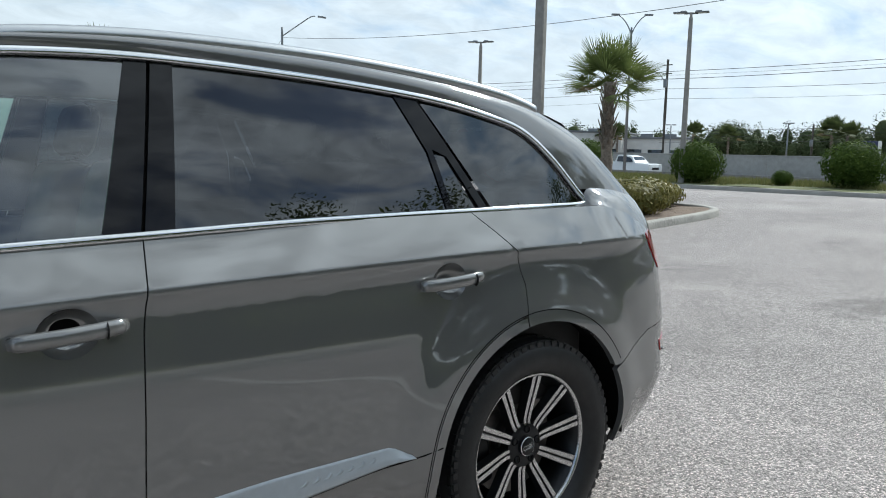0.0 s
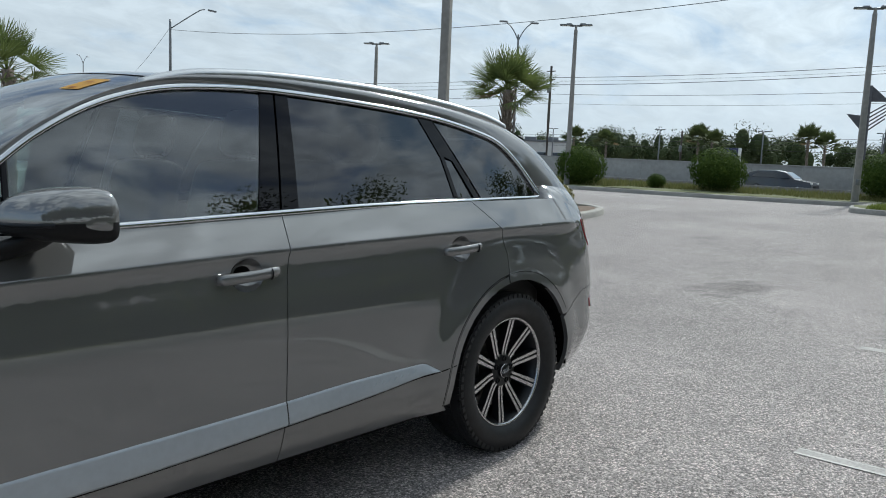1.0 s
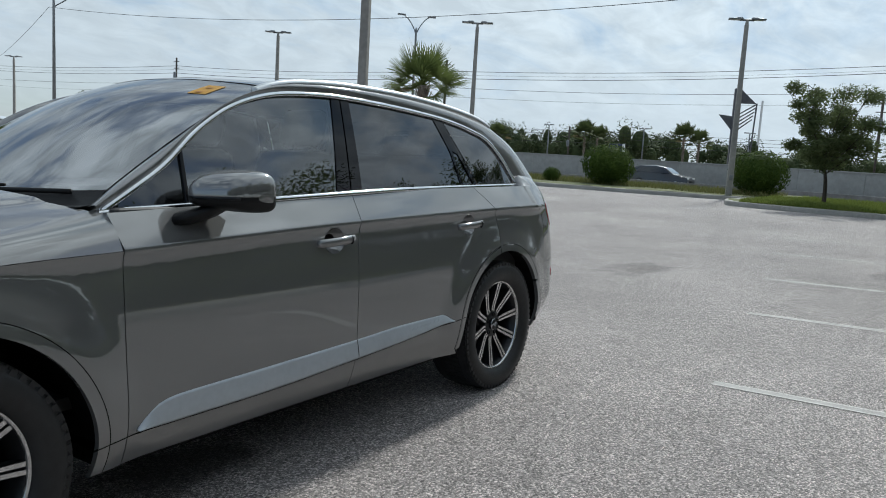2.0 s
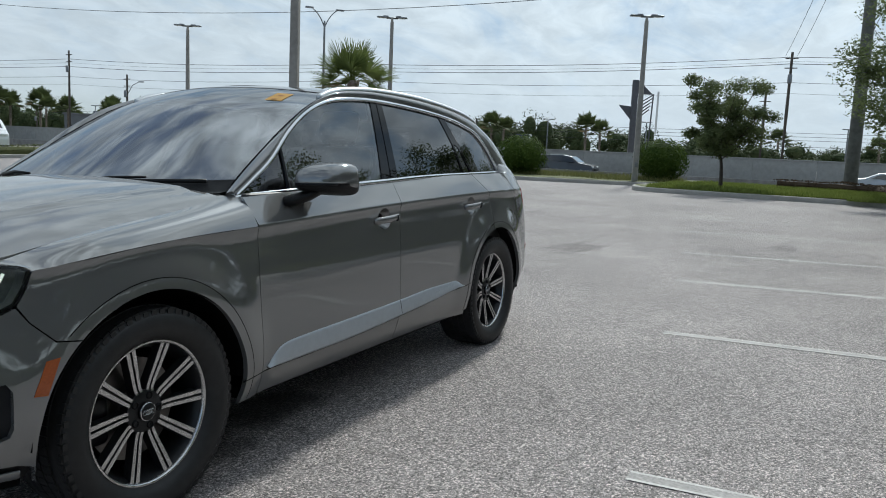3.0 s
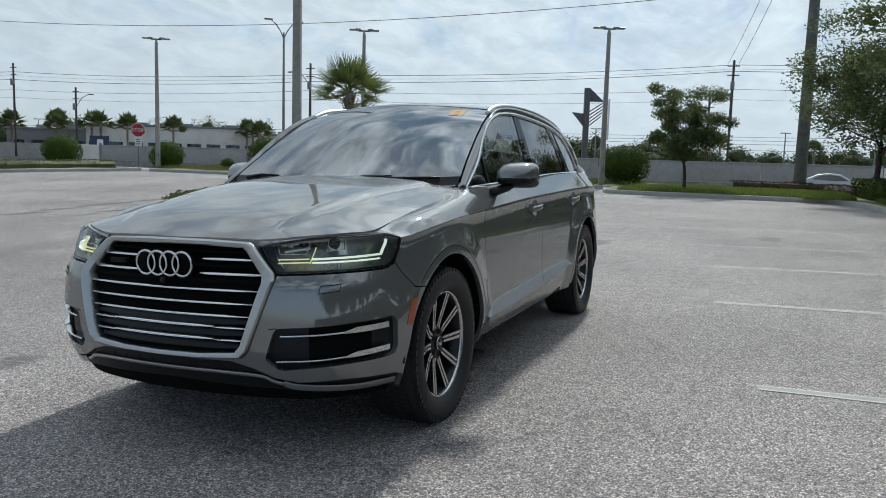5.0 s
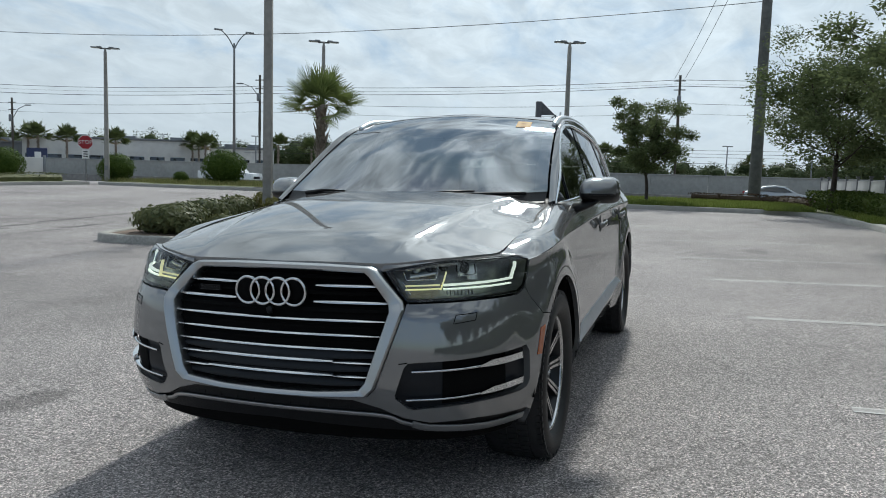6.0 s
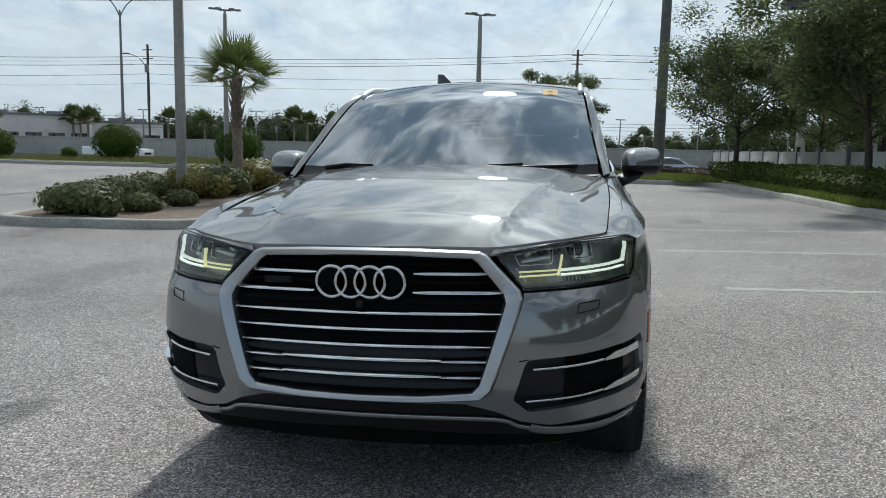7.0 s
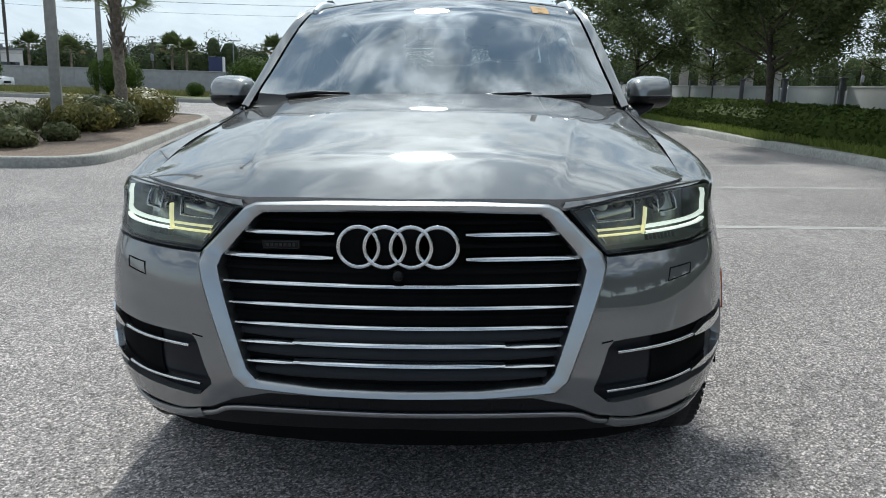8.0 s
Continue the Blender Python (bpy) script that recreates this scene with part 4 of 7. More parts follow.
    for nm, own, pil in (("pillar_cover", d1, [(-0.158, BELT(-0.158)), (-0.250, BELT(-0.25)), (-0.328, tt(-0.328)), (-0.270, tt(-0.27))]),
                         ("pillar_cover", d2, [(-0.256, BELT(-0.256)), (-0.332, BELT(-0.332)), (-0.392, tt(-0.392)), (-0.334, tt(-0.334))]),
                         ("pillar_cover", d2, [(-1.200, BELT(-1.2)), (-1.228, BELT(-1.228)), (-1.190, 1.385), (-1.240, 1.365), (-1.345, BELT(-1.345)), (-1.385, BELT(-1.385)),
                                               (-1.160, tt(-1.16)), (-1.070, tt(-1.07)), (-1.165, 1.38)])):
        panel(nm, pil, green, M_PILLAR, own, sign, 0.0015, 0.01, 0.05, o=-0.004)
    panel("pillar_trim", [(-0.175, BELT(-0.175)), (-0.318, BELT(-0.318)), (-0.378, tt(-0.378)), (-0.286, tt(-0.286))], green, M_INTERIOR, car, sign, 0.0, 0.01, 0.05, o=-0.035)
    # cant rail and pillars between glass and roof
    tp, re = spline([(a, b, 0) for a, b in T_TOP], 8), spline(R_EDGE, 8)
    rows = []
    for i, (a, b) in enumerate(zip(tp, re)):
        d = (tp[min(i + 1, len(tp) - 1)] - tp[max(i - 1, 0)]).normalized()
        nn = Vector((-d.y, d.x)) * -1
        if nn.y < 0 and abs(d.x) > 0.3:
            nn = -nn
        if i > len(tp) * 0.8 and nn.x > 0:
            nn = -nn
        if i < len(tp) * 0.35 and nn.x < 0:
            nn = -nn
        e = green(a.x + nn.x * 0.010, a.y + nn.y * 0.010, 0.002)
        row = []
        for k in range(8):
            t = k / 7
            q = e.lerp(b, t)
            bulge = math.sin(math.pi * t)
            row.append((q.x, (q.y + 0.016 * bulge) * sign, q.z + 0.014 * bulge))
        rows.append(row)
    sheet("cant_rail", rows, M_PAINT, car, toward=(0, sign, 0.8))
    # foot of the rear pillar: one smooth skin from the window's corner to the tail
    e0, b0 = Vector(green(-1.892, 1.250, 0.002)), Vector((-2.28, 0.715, 1.21))
    edge = lambda t: e0.lerp(b0, t) + Vector((0, 0.016, 0.014)) * math.sin(math.pi * t) + Vector((0, 0.001, 0.002))
    up_ = spline([green(-1.904, BELT(-1.904) - 0.006, -0.001), green(-1.914, 1.206, -0.001), green(-1.926, 1.232, 0.0), edge(0.15), edge(0.40), edge(0.70), b0, Vector((-2.345, 0.728, 1.14)), Vector((-2.385, 0.737, 1.06))], 5)
    dn_ = spline([surf(-1.90, BELT(-1.90) - 0.006, -0.002), surf(-1.925, BELT(-1.925) - 0.006, -0.001), surf(-1.965, BELT(-1.965) - 0.007, -0.001), surf(-2.05, 1.172, -0.001), surf(-2.11, 1.155, -0.001), surf(-2.17, 1.135, -0.001),
                  surf(-2.23, 1.110, -0.001), surf(-2.285, 1.085, -0.001), surf(-2.33, 1.02, -0.001)], 5)
    rows = []
    for i, (p, w) in enumerate(zip(up_, dn_)):
        fat = min(1.0, max(0.0, (i - 3) / 12)) * (1 - 0.5 * i / len(up_))
        rows.append([(q.x, q.y * sign, q.z) for q in (p.lerp(w, k / 7) + Vector((0, 0.010, 0.008)) * math.sin(math.pi * k / 7) * fat for k in range(8))])
    sheet("rear_pillar", rows, M_PAINT, car, toward=(0, sign, 0.6))
    # roof rail
    rp = [(0.16, 0.655, 1.580), (0.06, 0.652, 1.614), (-0.1, 0.650, 1.641), (-0.4, 0.646, 1.659), (-0.85, 0.642, 1.656), (-1.25, 0.638, 1.631), (-1.55, 0.634, 1.597), (-1.70, 0.630, 1.568), (-1.78, 0.628, 1.545)]
    rail = Geo().tube([(x, y * sign, z) for x, y, z in [tuple(q) for q in spline(rp, 6)]], 0.017, 10, flat=1.25)
    rail.build("roof_rail", M_RAIL, car, "satin silver roof rail")
    # door handles in their cups
    for own, hx, hz in ((d1, -0.065, 0.965), (d2, -1.13, 0.985)):
        cup = Geo()
        rows = []
        for i in range(9):
            r = i / 8
            ring = []
            for k in range(24):
                a = 2 * math.pi * k / 24
                px, pz = hx + 0.062 * r * math.cos(a) * 1.05, hz + 0.002 + 0.056 * r * math.sin(a)
                q = surf(px, pz, -0.036 * (1 - r ** 3.5))
                ring.append((q.x, q.y * sign, q.z))
            rows.append(ring)
        cup.grid(rows, closed=True, flip=sign < 0)
        cup.build("handle_cup", M_PAINT, own)
        bar = Geo()
        path, rad = [], []
        for i in range(15):
            t = i / 14
            px = hx + 0.118 - 0.236 * t
            lift = 0.012 + 0.026 * math.sin(math.pi * min(1, max(0, t))) ** 0.5
            q = surf(px, hz + 0.004 + 0.012 * (t - 0.5) * 1.2, lift)
            path.append((q.x, q.y * sign, q.z))
            rad.append(0.019 if 0.05 < t < 0.95 else 0.014)
        bar.tube(path, rad, 10, flat=0.62, up=(0, 1, 0))
        bar.build("door_handle", M_PAINT, own, "body-coloured pull handle")
        q = surf(hx - 0.07, hz + 0.008, 0.03)
        keyring = Geo().tube([(w.x, w.y * sign, w.z) for w in (surf(hx - 0.072 + 0.001 * k, hz + 0.005, 0.0375) for k in range(3))], 0.0198, 10, flat=0.64, up=(0, 1, 0))
        keyring.build("handle_joint", M_BLACK_PLASTIC, own)


for sg in (1, -1):
    flank(sg)


# bonnet
HC = table([(0.9, 1.192), (1.0, 1.187), (1.15, 1.176), (1.4, 1.150), (1.7, 1.105), (2.0, 1.040), (2.15, 0.995), (2.22, 0.970), (2.27, 0.950), (2.31, 0.931)])
HE = table([(0.9, 1.13), (1.0, 1.114), (1.28, 1.070), (1.55, 1.035), (1.75, 1.002), (1.95, 0.964), (2.06, 0.951), (2.155, 0.931), (2.22, 0.913), (2.26, 0.890), (2.31, 0.870)])


def bonnet(x, y, o=0.0):
    t = min(1.0, abs(y) / 0.80)
    z = HC(x) - (HC(x) - HE(x)) * t ** 2.7
    yl = 0.43 + (2.2 - x) * 0.16
    z += 0.010 * (1 - smoothstep(-0.015, 0.03, abs(y) - yl)) * (1 - smoothstep(2.05, 2.28, x)) - 0.001
    return Vector((x, y, z + o))


half = [(1.125, 0.0), (1.11, 0.3), (1.06, 0.55), (1.0, 0.72), (0.975, 0.775), (1.0, 0.799), (1.28, 0.8065), (1.55, 0.8045), (1.75, 0.797), (1.93, 0.790), (2.0, 0.783), (2.065, 0.752),
        (2.155, 0.664), (2.216, 0.570), (2.254, 0.490), (2.278, 0.420), (2.286, 0.36), (2.296, 0.2), (2.303, 0.0)]
half = [(q.x, q.y) for q in spline([(a, b, 0) for a, b in half], 3)]
hood_line = half + [(x, -y) for x, y in half[::-1][1:-1]]
creases = [[(2.2 - 0.1 * i, sg * (0.43 + 0.016 * i)) for i in range(12)] for sg in (1, -1)]
panel("bonnet", hood_line, bonnet, M_PAINT, car, 1, 0.003, 0.03, 0.04, creases=creases)

# windscreen, roof, tail
edge_pts = spline(R_EDGE, 8)


def cross_row(q, bow, crown, n=24, inset=0.0):
    return [(q.x + bow * (1 - (v / n * 2 - 1) ** 2), (q.y - inset) * (1 - 2 * v / n), q.z + crown * (1 - (v / n * 2 - 1) ** 2)) for v in range(n + 1)]


scr = edge_pts[6:41]
rows = [cross_row(q, 0.19 - 0.06 * i / len(scr), -0.022 + 0.062 * i / len(scr), inset=0.012) for i, q in enumerate(scr)]
screen = sheet("windscreen", rows, M_WINDSHIELD, car, toward=(1, 0, 1))
band_rows = [cross_row(q - Vector((0, 0, 0.004)), 0.19 - 0.06 * i / len(scr), -0.022 + 0.062 * i / len(scr), inset=0.012) for i, q in enumerate(scr)]
sheet("screen_border", [r[:2] for r in band_rows], M_BLACK_GLOSS, screen, toward=(1, 0, 1))
sheet("screen_border", [r[-2:] for r in band_rows], M_BLACK_GLOSS, screen, toward=(1, 0, 1))
sheet("screen_border", band_rows[-4:], M_BLACK_GLOSS, screen, toward=(1, 0, 1))
roof = edge_pts[40:89]
rows = []
for i, q in enumerate(roof):
    k = i / (len(roof) - 1)
    rows.append(cross_row(q, 0.13 * (1 - smoothstep(0, 0.35, k)) - 0.10 * smoothstep(0.75, 1, k), 0.040, inset=-0.004))
sheet("roof", rows, M_PAINT, car)
sheet("headliner", [[(x, y * 0.96, z - 0.05) for x, y, z in r] for r in rows], M_HEADLINER, car, toward=(0, 0, -1))
# sun-roof glass
rows2 = [[(x, y * 0.80, z + 0.003) for x, y, z in r[3:-3]] for r in rows[5:26]]
sheet("roof_glass", rows2, M_BLACK_GLOSS, car)
# spoiler and tailgate
tail = []
for z, x, y in ((1.545, -1.86, 0.62), (1.50, -1.93, 0.635), (1.40, -2.05, 0.675), (1.30, -2.17, 0.695), (1.21, -2.285, 0.712), (1.15, -2.335, 0.725), (1.05, -2.39, 0.735), (0.9, -2.41, 0.74), (0.75, -2.43, 0.74)):
    tail.append(cross_row(Vector((x, y, z)), -0.12, 0.0))
sheet("tail_glass", tail[1:5], M_GLASS_DARK, car, toward=(-1, 0, 0.3))
sheet("tailgate", tail[4:], M_PAINT, car, toward=(-1, 0, 0.3))
sp = [cross_row(Vector((x, 0.635, z)), -0.10, 0.035) for x, z in ((-1.76, 1.545), (-1.85, 1.528), (-1.93, 1.503), (-1.95, 1.492), (-1.92, 1.478), (-1.84, 1.475))]
sheet("roof_spoiler", sp, M_PAINT, car, toward=(-0.3, 0, 1))
# rear bumper, lamps, plate bars
rb = [(-1.93, 0.61), (-2.16, 0.70), (-2.42, 0.72), (-2.55, 0.74), (SR + 0.05, 0.74), (SR + 0.02, 0.30), (-2.5, 0.285), (-2.2, 0.29), (-1.97, 0.30)] + arc(WHEELS[1][0], WHEELS[1][1], RA, 190, 150, 12)
for sg in (1, -1):
    panel("rear_bumper", rb, surf, M_PAINT, car, sg)
    panel("tail_lamp", [(-2.215, 1.075), (-2.30, 1.085), (-2.44, 1.09), (-2.75, 1.08), (-2.75, 0.94), (-2.40, 0.915), (-2.335, 0.925), (-2.285, 0.97)], surf, M_RED_LAMP, car, sg, 0.002, 0.03, o=0.004, label="red tail lamp")
    panel("reflector", [(-2.29, 0.635), (-2.50, 0.65), (-2.50, 0.605), (-2.32, 0.585)], surf, M_RED_LAMP, car, sg, 0.001, 0.01, o=0.004)
    ribbon("bumper_strip", [(-2.36, 0.585), (-2.45, 0.60), (-2.6, 0.605), (-2.8, 0.605)], 0.010, surf, M_CHROME, car, sg)

# black inner body behind the gaps, wheel wells and floor
inner = Geo()
for sg in (1, -1):
    for x0, x1 in ((-2.4, -1.98), (-1.03, 1.02), (1.97, SF)):
        rr = []
        for i in range(25):
            s = x0 + (x1 - x0) * i / 24
            rr.append([(q.x, q.y * sg, q.z) for q in (surf(s, z, -0.035) for z in ((0.26, 0.36, 0.5, 0.6, 0.7, 0.775) if s > 1.9 else (0.26, 0.4, 0.6, 0.8, 0.9, 0.94 if s < -1.8 else 1.05)))])
        Geo().grid(rr, flip=sg > 0).build("inner_panel", M_SHADOW_BLACK, car, smooth=False)
    for cx, cz in WHEELS:
        inner = Geo()
        rr = []
        for i in range(25):
            a = radians(2 + (176 if cx > 0 else 183) * i / 24)
            px, pz = cx + (RA + 0.02) * math.cos(a), cz + (RA + 0.02) * math.sin(a)
            rr.append([(px, sg * 0.93, pz), (px, sg * 0.55, pz)])
        inner.grid(rr, flip=sg < 0)
        inner.add([(cx + (RA + 0.02) * math.cos(radians(2 + 176 * i / 24)), sg * 0.55, cz + (RA + 0.02) * math.sin(radians(2 + 176 * i / 24))) for i in range(25)], [tuple(range(25)) if sg > 0 else tuple(range(25))[::-1]])
        inner.build("wheel_well", M_SHADOW_BLACK, car, smooth=False)
inner = Geo().box((0, 0, 0.27), (4.3, 1.0, 0.06))
inner.box((0, 0, 0.29), (1.95, 1.72, 0.05))
inner.box((2.05, 0, 0.355), (0.30, 1.2, 0.05))
Geo().box((2.0, 0, 0.62), (0.05, 1.5, 0.56)).build("front_bulkhead", M_SHADOW_BLACK, car, smooth=False)
inner.build("floor_pan", M_SHADOW_BLACK, car, smooth=False)

# ---- nose: bumper, grille, lamps ----
Y = s_of_y


def mirrored(pts):
    """A front outline from the left flank to the middle, run on to the right flank."""
    return list(pts) + [(2 * SF - a, b) for a, b in pts[::-1] if abs(a - SF) > 1e-6]


lamp_left = [(1.925, 0.938), (1.945, 0.880), (1.978, 0.832), (2.03, 0.811), (Y(0.80), 0.806), (Y(0.70), 0.802), (Y(0.535), 0.797), (Y(0.505), 0.832), (Y(0.443), 0.911),
             (Y(0.52), 0.926), (Y(0.62), 0.940), (Y(0.74), 0.950), (2.03, 0.955), (1.97, 0.952)]
grille_out = [(SF, 0.931), (Y(0.20), 0.930), (Y(0.392), 0.924), (Y(0.418), 0.914), (Y(0.523), 0.803), (Y(0.528), 0.775), (Y(0.425), 0.488), (Y(0.395), 0.458), (Y(0.20), 0.447), (SF, 0.445)]
grille_in = [(SF, 0.906), (Y(0.20), 0.905), (Y(0.365), 0.900), (Y(0.386), 0.886), (Y(0.466), 0.792), (Y(0.471), 0.765), (Y(0.388), 0.508), (Y(0.365), 0.481), (Y(0.20), 0.469), (SF, 0.467)]
fog_left = [(2.025, 0.612), (2.065, 0.608), (Y(0.80), 0.602), (Y(0.70), 0.593), (Y(0.57), 0.587), (Y(0.541), 0.583), (Y(0.528), 0.567), (Y(0.496), 0.464), (Y(0.497), 0.450),
            (Y(0.540), 0.412), (Y(0.562), 0.408), (Y(0.70), 0.420), (Y(0.80), 0.430), (2.06, 0.438), (2.022, 0.450), (2.012, 0.475), (2.008, 0.585)]
fog_s = fog_left
bump_left = arc(WHEELS[0][0], WHEELS[0][1], RA, -14, 48, 24) + [(1.88, 0.715), (1.945, 0.78), (1.978, 0.830), (2.03, 0.809), (Y(0.80), 0.804), (Y(0.70), 0.800), (Y(0.540), 0.795),
            (Y(0.533), 0.798)] + [(a, b) for a, b in grille_out[5:9]] + [(SF, 0.450)]
low_right = [(SF, 0.438), (Y(0.34), 0.438), (Y(0.44), 0.41), (Y(0.52), 0.372), (Y(0.62), 0.352), (Y(0.78), 0.360), (2.0, 0.352), (1.955, 0.335)]
bump = mirrored(bump_left)
bump = bump + [(2 * SF - a, b) for a, b in low_right[::-1] if a < SF - 1e-6] + low_right
front_bumper = panel("front_bumper", bump, surf, M_PAINT, car, 1, 0.0025, 0.03, 0.03, holes=[fog_s, [(2 * SF - a, b) for a, b in fog_s]])
for sg in (1, -1):
    ribbon("bumper_seam", [(Y(0.540), 0.586), (Y(0.525), 0.583), (Y(0.510), 0.581)], 0.004, surf, M_SHADOW_BLACK, front_bumper, sg, 0.0014)

# black lower intake with its silver strip, and the lip
low = mirrored([(1.955, 0.338), (2.0, 0.354), (Y(0.78), 0.362), (Y(0.62), 0.354), (Y(0.52), 0.374), (Y(0.44), 0.412), (Y(0.34), 0.44), (SF, 0.44)])
low = low + [(2 * SF - 1.97, 0.30), (2 * SF - Y(0.6), 0.312), (SF, 0.335), (Y(0.6), 0.312), (1.97, 0.30)]
panel("lower_intake", low, surf, M_BLACK_PLASTIC, front_bumper, 1, 0.0, 0.0, 0.03, o=-0.018)
strip = [(SF * 2 - Y(0.52), 0.352), (SF * 2 - Y(0.46), 0.376), (SF * 2 - Y(0.3), 0.384), (SF, 0.386), (Y(0.3), 0.384), (Y(0.46), 0.376), (Y(0.52), 0.352), (Y(0.6), 0.335)]
ribbon("lip_strip", [(q.x, q.y) for q in spline([(a, b, 0) for a, b in [(SF * 2 - Y(0.6), 0.335)] + strip], 6)], 0.016, surf, M_SATIN, front_bumper, 1, 0.004, o=-0.008, label="satin silver lip strip")
for sg in (1, -1):
    ln = [(1.99, 0.318), (Y(0.8), 0.318), (Y(0.62), 0.330), (Y(0.555), 0.346)]
    ribbon("side_lip", [(q.x, q.y) for q in spline([(a, b, 0) for a, b in ln], 8)], 0.03, surf, M_PAINT, front_bumper, sg, 0.004, o=-0.006)
for i in range(9):
    z0 = 0.416
    yy = -0.32 + 0.08 * i
    q = surf(Y(abs(yy)) if yy >= 0 else 2 * SF - Y(-yy), z0, -0.016)
    Geo().box((q.x - 0.008, q.y, q.z), (0.012, 0.004, 0.03)).build("intake_rib", M_BLACK_PLASTIC, front_bumper)

# radiator grille
def ring_pairs(a, b, k=8):
    """Two outlines with the same corners, cut into equal numbers of steps."""
    pa, pb = [Vector(q) for q in a], [Vector(q) for q in b]
    oa, ob = [], []
    for i in range(len(pa)):
        for j in range(k):
            oa.append(pa[i].lerp(pa[(i + 1) % len(pa)], j / k))
            ob.append(pb[i].lerp(pb[(i + 1) % len(pb)], j / k))
    return oa, ob


half_o, half_i = grille_out, grille_in
loop_o = half_o + [(2 * SF - a, b) for a, b in half_o[::-1][1:-1]]
loop_i = half_i + [(2 * SF - a, b) for a, b in half_i[::-1][1:-1]]
oa, ob = ring_pairs(loop_o, loop_i)
rows = []
for t, h in ((0.0, -0.03), (0.0, 0.006), (0.06, 0.013), (0.2, 0.018), (0.75, 0.010), (0.95, 0.003), (1.0, -0.006), (1.0, -0.06)):
    rows.append([surf(p.x + (q.x - p.x) * t, p.y + (q.y - p.y) * t, h) for p, q in zip(oa, ob)])
g = Geo().grid([[tuple(q) for q in r] for r in rows], closed=True)
mid = g.f[len(oa) * 3 + 4]
pp = [Vector(g.v[j]) for j in mid]
if (pp[1] - pp[0]).cross(pp[2] - pp[0]).x < 0:
    g.f = [t[::-1] for t in g.f]
grille = g.build("grille", M_SATIN, car, "broad matt silver eight-sided grille frame", sharp=35)
panel("grille_backing", loop_i, surf, M_SHADOW_BLACK, grille, 1, 0.0, 0.0, 0.05, o=-0.055)
IN_W = table([(0.467, 0.355), (0.481, 0.368), (0.508, 0.388), (0.765, 0.469), (0.792, 0.464), (0.886, 0.386), (0.906, 0.365)])


def grille_bar(z, y0, y1, mt, hgt=0.011, o=-0.010, parts=None, depth=0.020, name="grille_bar"):
    n = max(4, int(abs(y1 - y0) / 0.04))
    rows = []
    for i in range(n + 1):
        y = y0 + (y1 - y0) * i / n
        t = min(i, n - i) / n
        h = hgt * (0.55 + 0.45 * min(1, t * 7))
        s = Y(abs(y)) if y >= 0 else 2 * SF - Y(-y)
        row = []
        for a, b in ((0, -0.5), (depth * 0.8, -0.5), (depth, -0.42), (depth, -0.30), (depth * 0.78, 0.25), (depth * 0.45, 0.5), (-0.03, 0.5), (-0.03, -0.4)):
            q = surf(s, z, o + a - depth)
            row.append((q.x, q.y, z + b * h))
        rows.append(row)
    gg = Geo().grid(rows, closed=True, cap=True, flip=y1 > y0)
    return gg.build(name, mt, grille, sharp=40)


for z in (0.852, 0.793):
    for a, b in ((0.172, IN_W(z) + 0.004), (-(IN_W(z) + 0.004), -0.172)):
        grille_bar(z, a, b, M_CHROME, 0.012)
for z in (0.730, 0.677, 0.626):
    grille_bar(z, -(IN_W(z) + 0.004), IN_W(z) + 0.004, M_CHROME, 0.010)
for z in (0.578, 0.527):
    w = IN_W(z) + 0.002
    grille_bar(z, -w, -0.262, M_CHROME, 0.009)
    grille_bar(z + 0.005, -0.268, 0.268, M_CHROME, 0.011, o=-0.002)
    grille_bar(z, 0.262, w, M_CHROME, 0.009)
for z in (0.880, 0.822, 0.762, 0.704, 0.652, 0.602, 0.554, 0.500):      # dark slats between the bright ones
    w = IN_W(z) - 0.004
    grille_bar(z, -w, w, M_GREY_PLASTIC if z < 0.65 else M_SHADOW_BLACK, 0.034 if z < 0.65 else 0.012, o=-0.026, name="grille_slat")
# emblem: four linked chrome rings
q0 = surf(SF, 0.828, 0.012)
for i in range(4):
    cy = (i - 1.5) * 0.0655
    tor = Geo()
    rows = []
    for k in range(41):
        a = 2 * math.pi * k / 40
        row = []
        for j in range(10):
            b = 2 * math.pi * j / 10
            rr = 0.0505 + 0.0054 * math.cos(b)
            row.append((q0.x + 0.012 + 0.0045 * math.sin(b) - 0.0018 * abs(i - 1.5) * 1.5, cy + rr * math.cos(a), 0.828 + rr * math.sin(a)))
        rows.append(row)
    tor.grid(rows, closed=True)
    tor.build("emblem_ring", M_CHROME, grille, "chrome ring of the emblem")
    disc = Geo().lathe([(0.052, 0), (0.052, 0.006)], 32, place=pose(q0.x - 0.010, cy, 0.828, 0, 90, 0))
    disc.build("emblem_backing", M_SHADOW_BLACK, grille)
Geo().lathe([(0.014, 0), (0.014, 0.012), (0.010, 0.018)], 20, place=pose(surf(SF, 0.757, -0.02).x, 0.0, 0.757, 0, 90, 0)).build("front_camera", M_BLACK_GLOSS, grille)
yb = -0.305
bq = surf(2 * SF - Y(0.305), 0.822, -0.012)
badge = Geo()
for dy, dz, w, h in ((0, 0.009, 0.092, 0.002), (0, -0.009, 0.092, 0.002), (0.046, 0, 0.002, 0.02), (-0.046, 0, 0.002, 0.02)):
    badge.box((bq.x + 0.003, yb + dy, 0.822 + dz), (0.004, w, h))
for k in range(7):
    badge.box((bq.x + 0.003, yb - 0.034 + 0.0113 * k, 0.822), (0.004, 0.0075, 0.009))
badge.build("grille_badge", M_RIM_DARK, grille, "small silver badge with plain bars", smooth=False)
bback = Geo().box((bq.x - 0.003, yb, 0.822), (0.006, 0.096, 0.021))
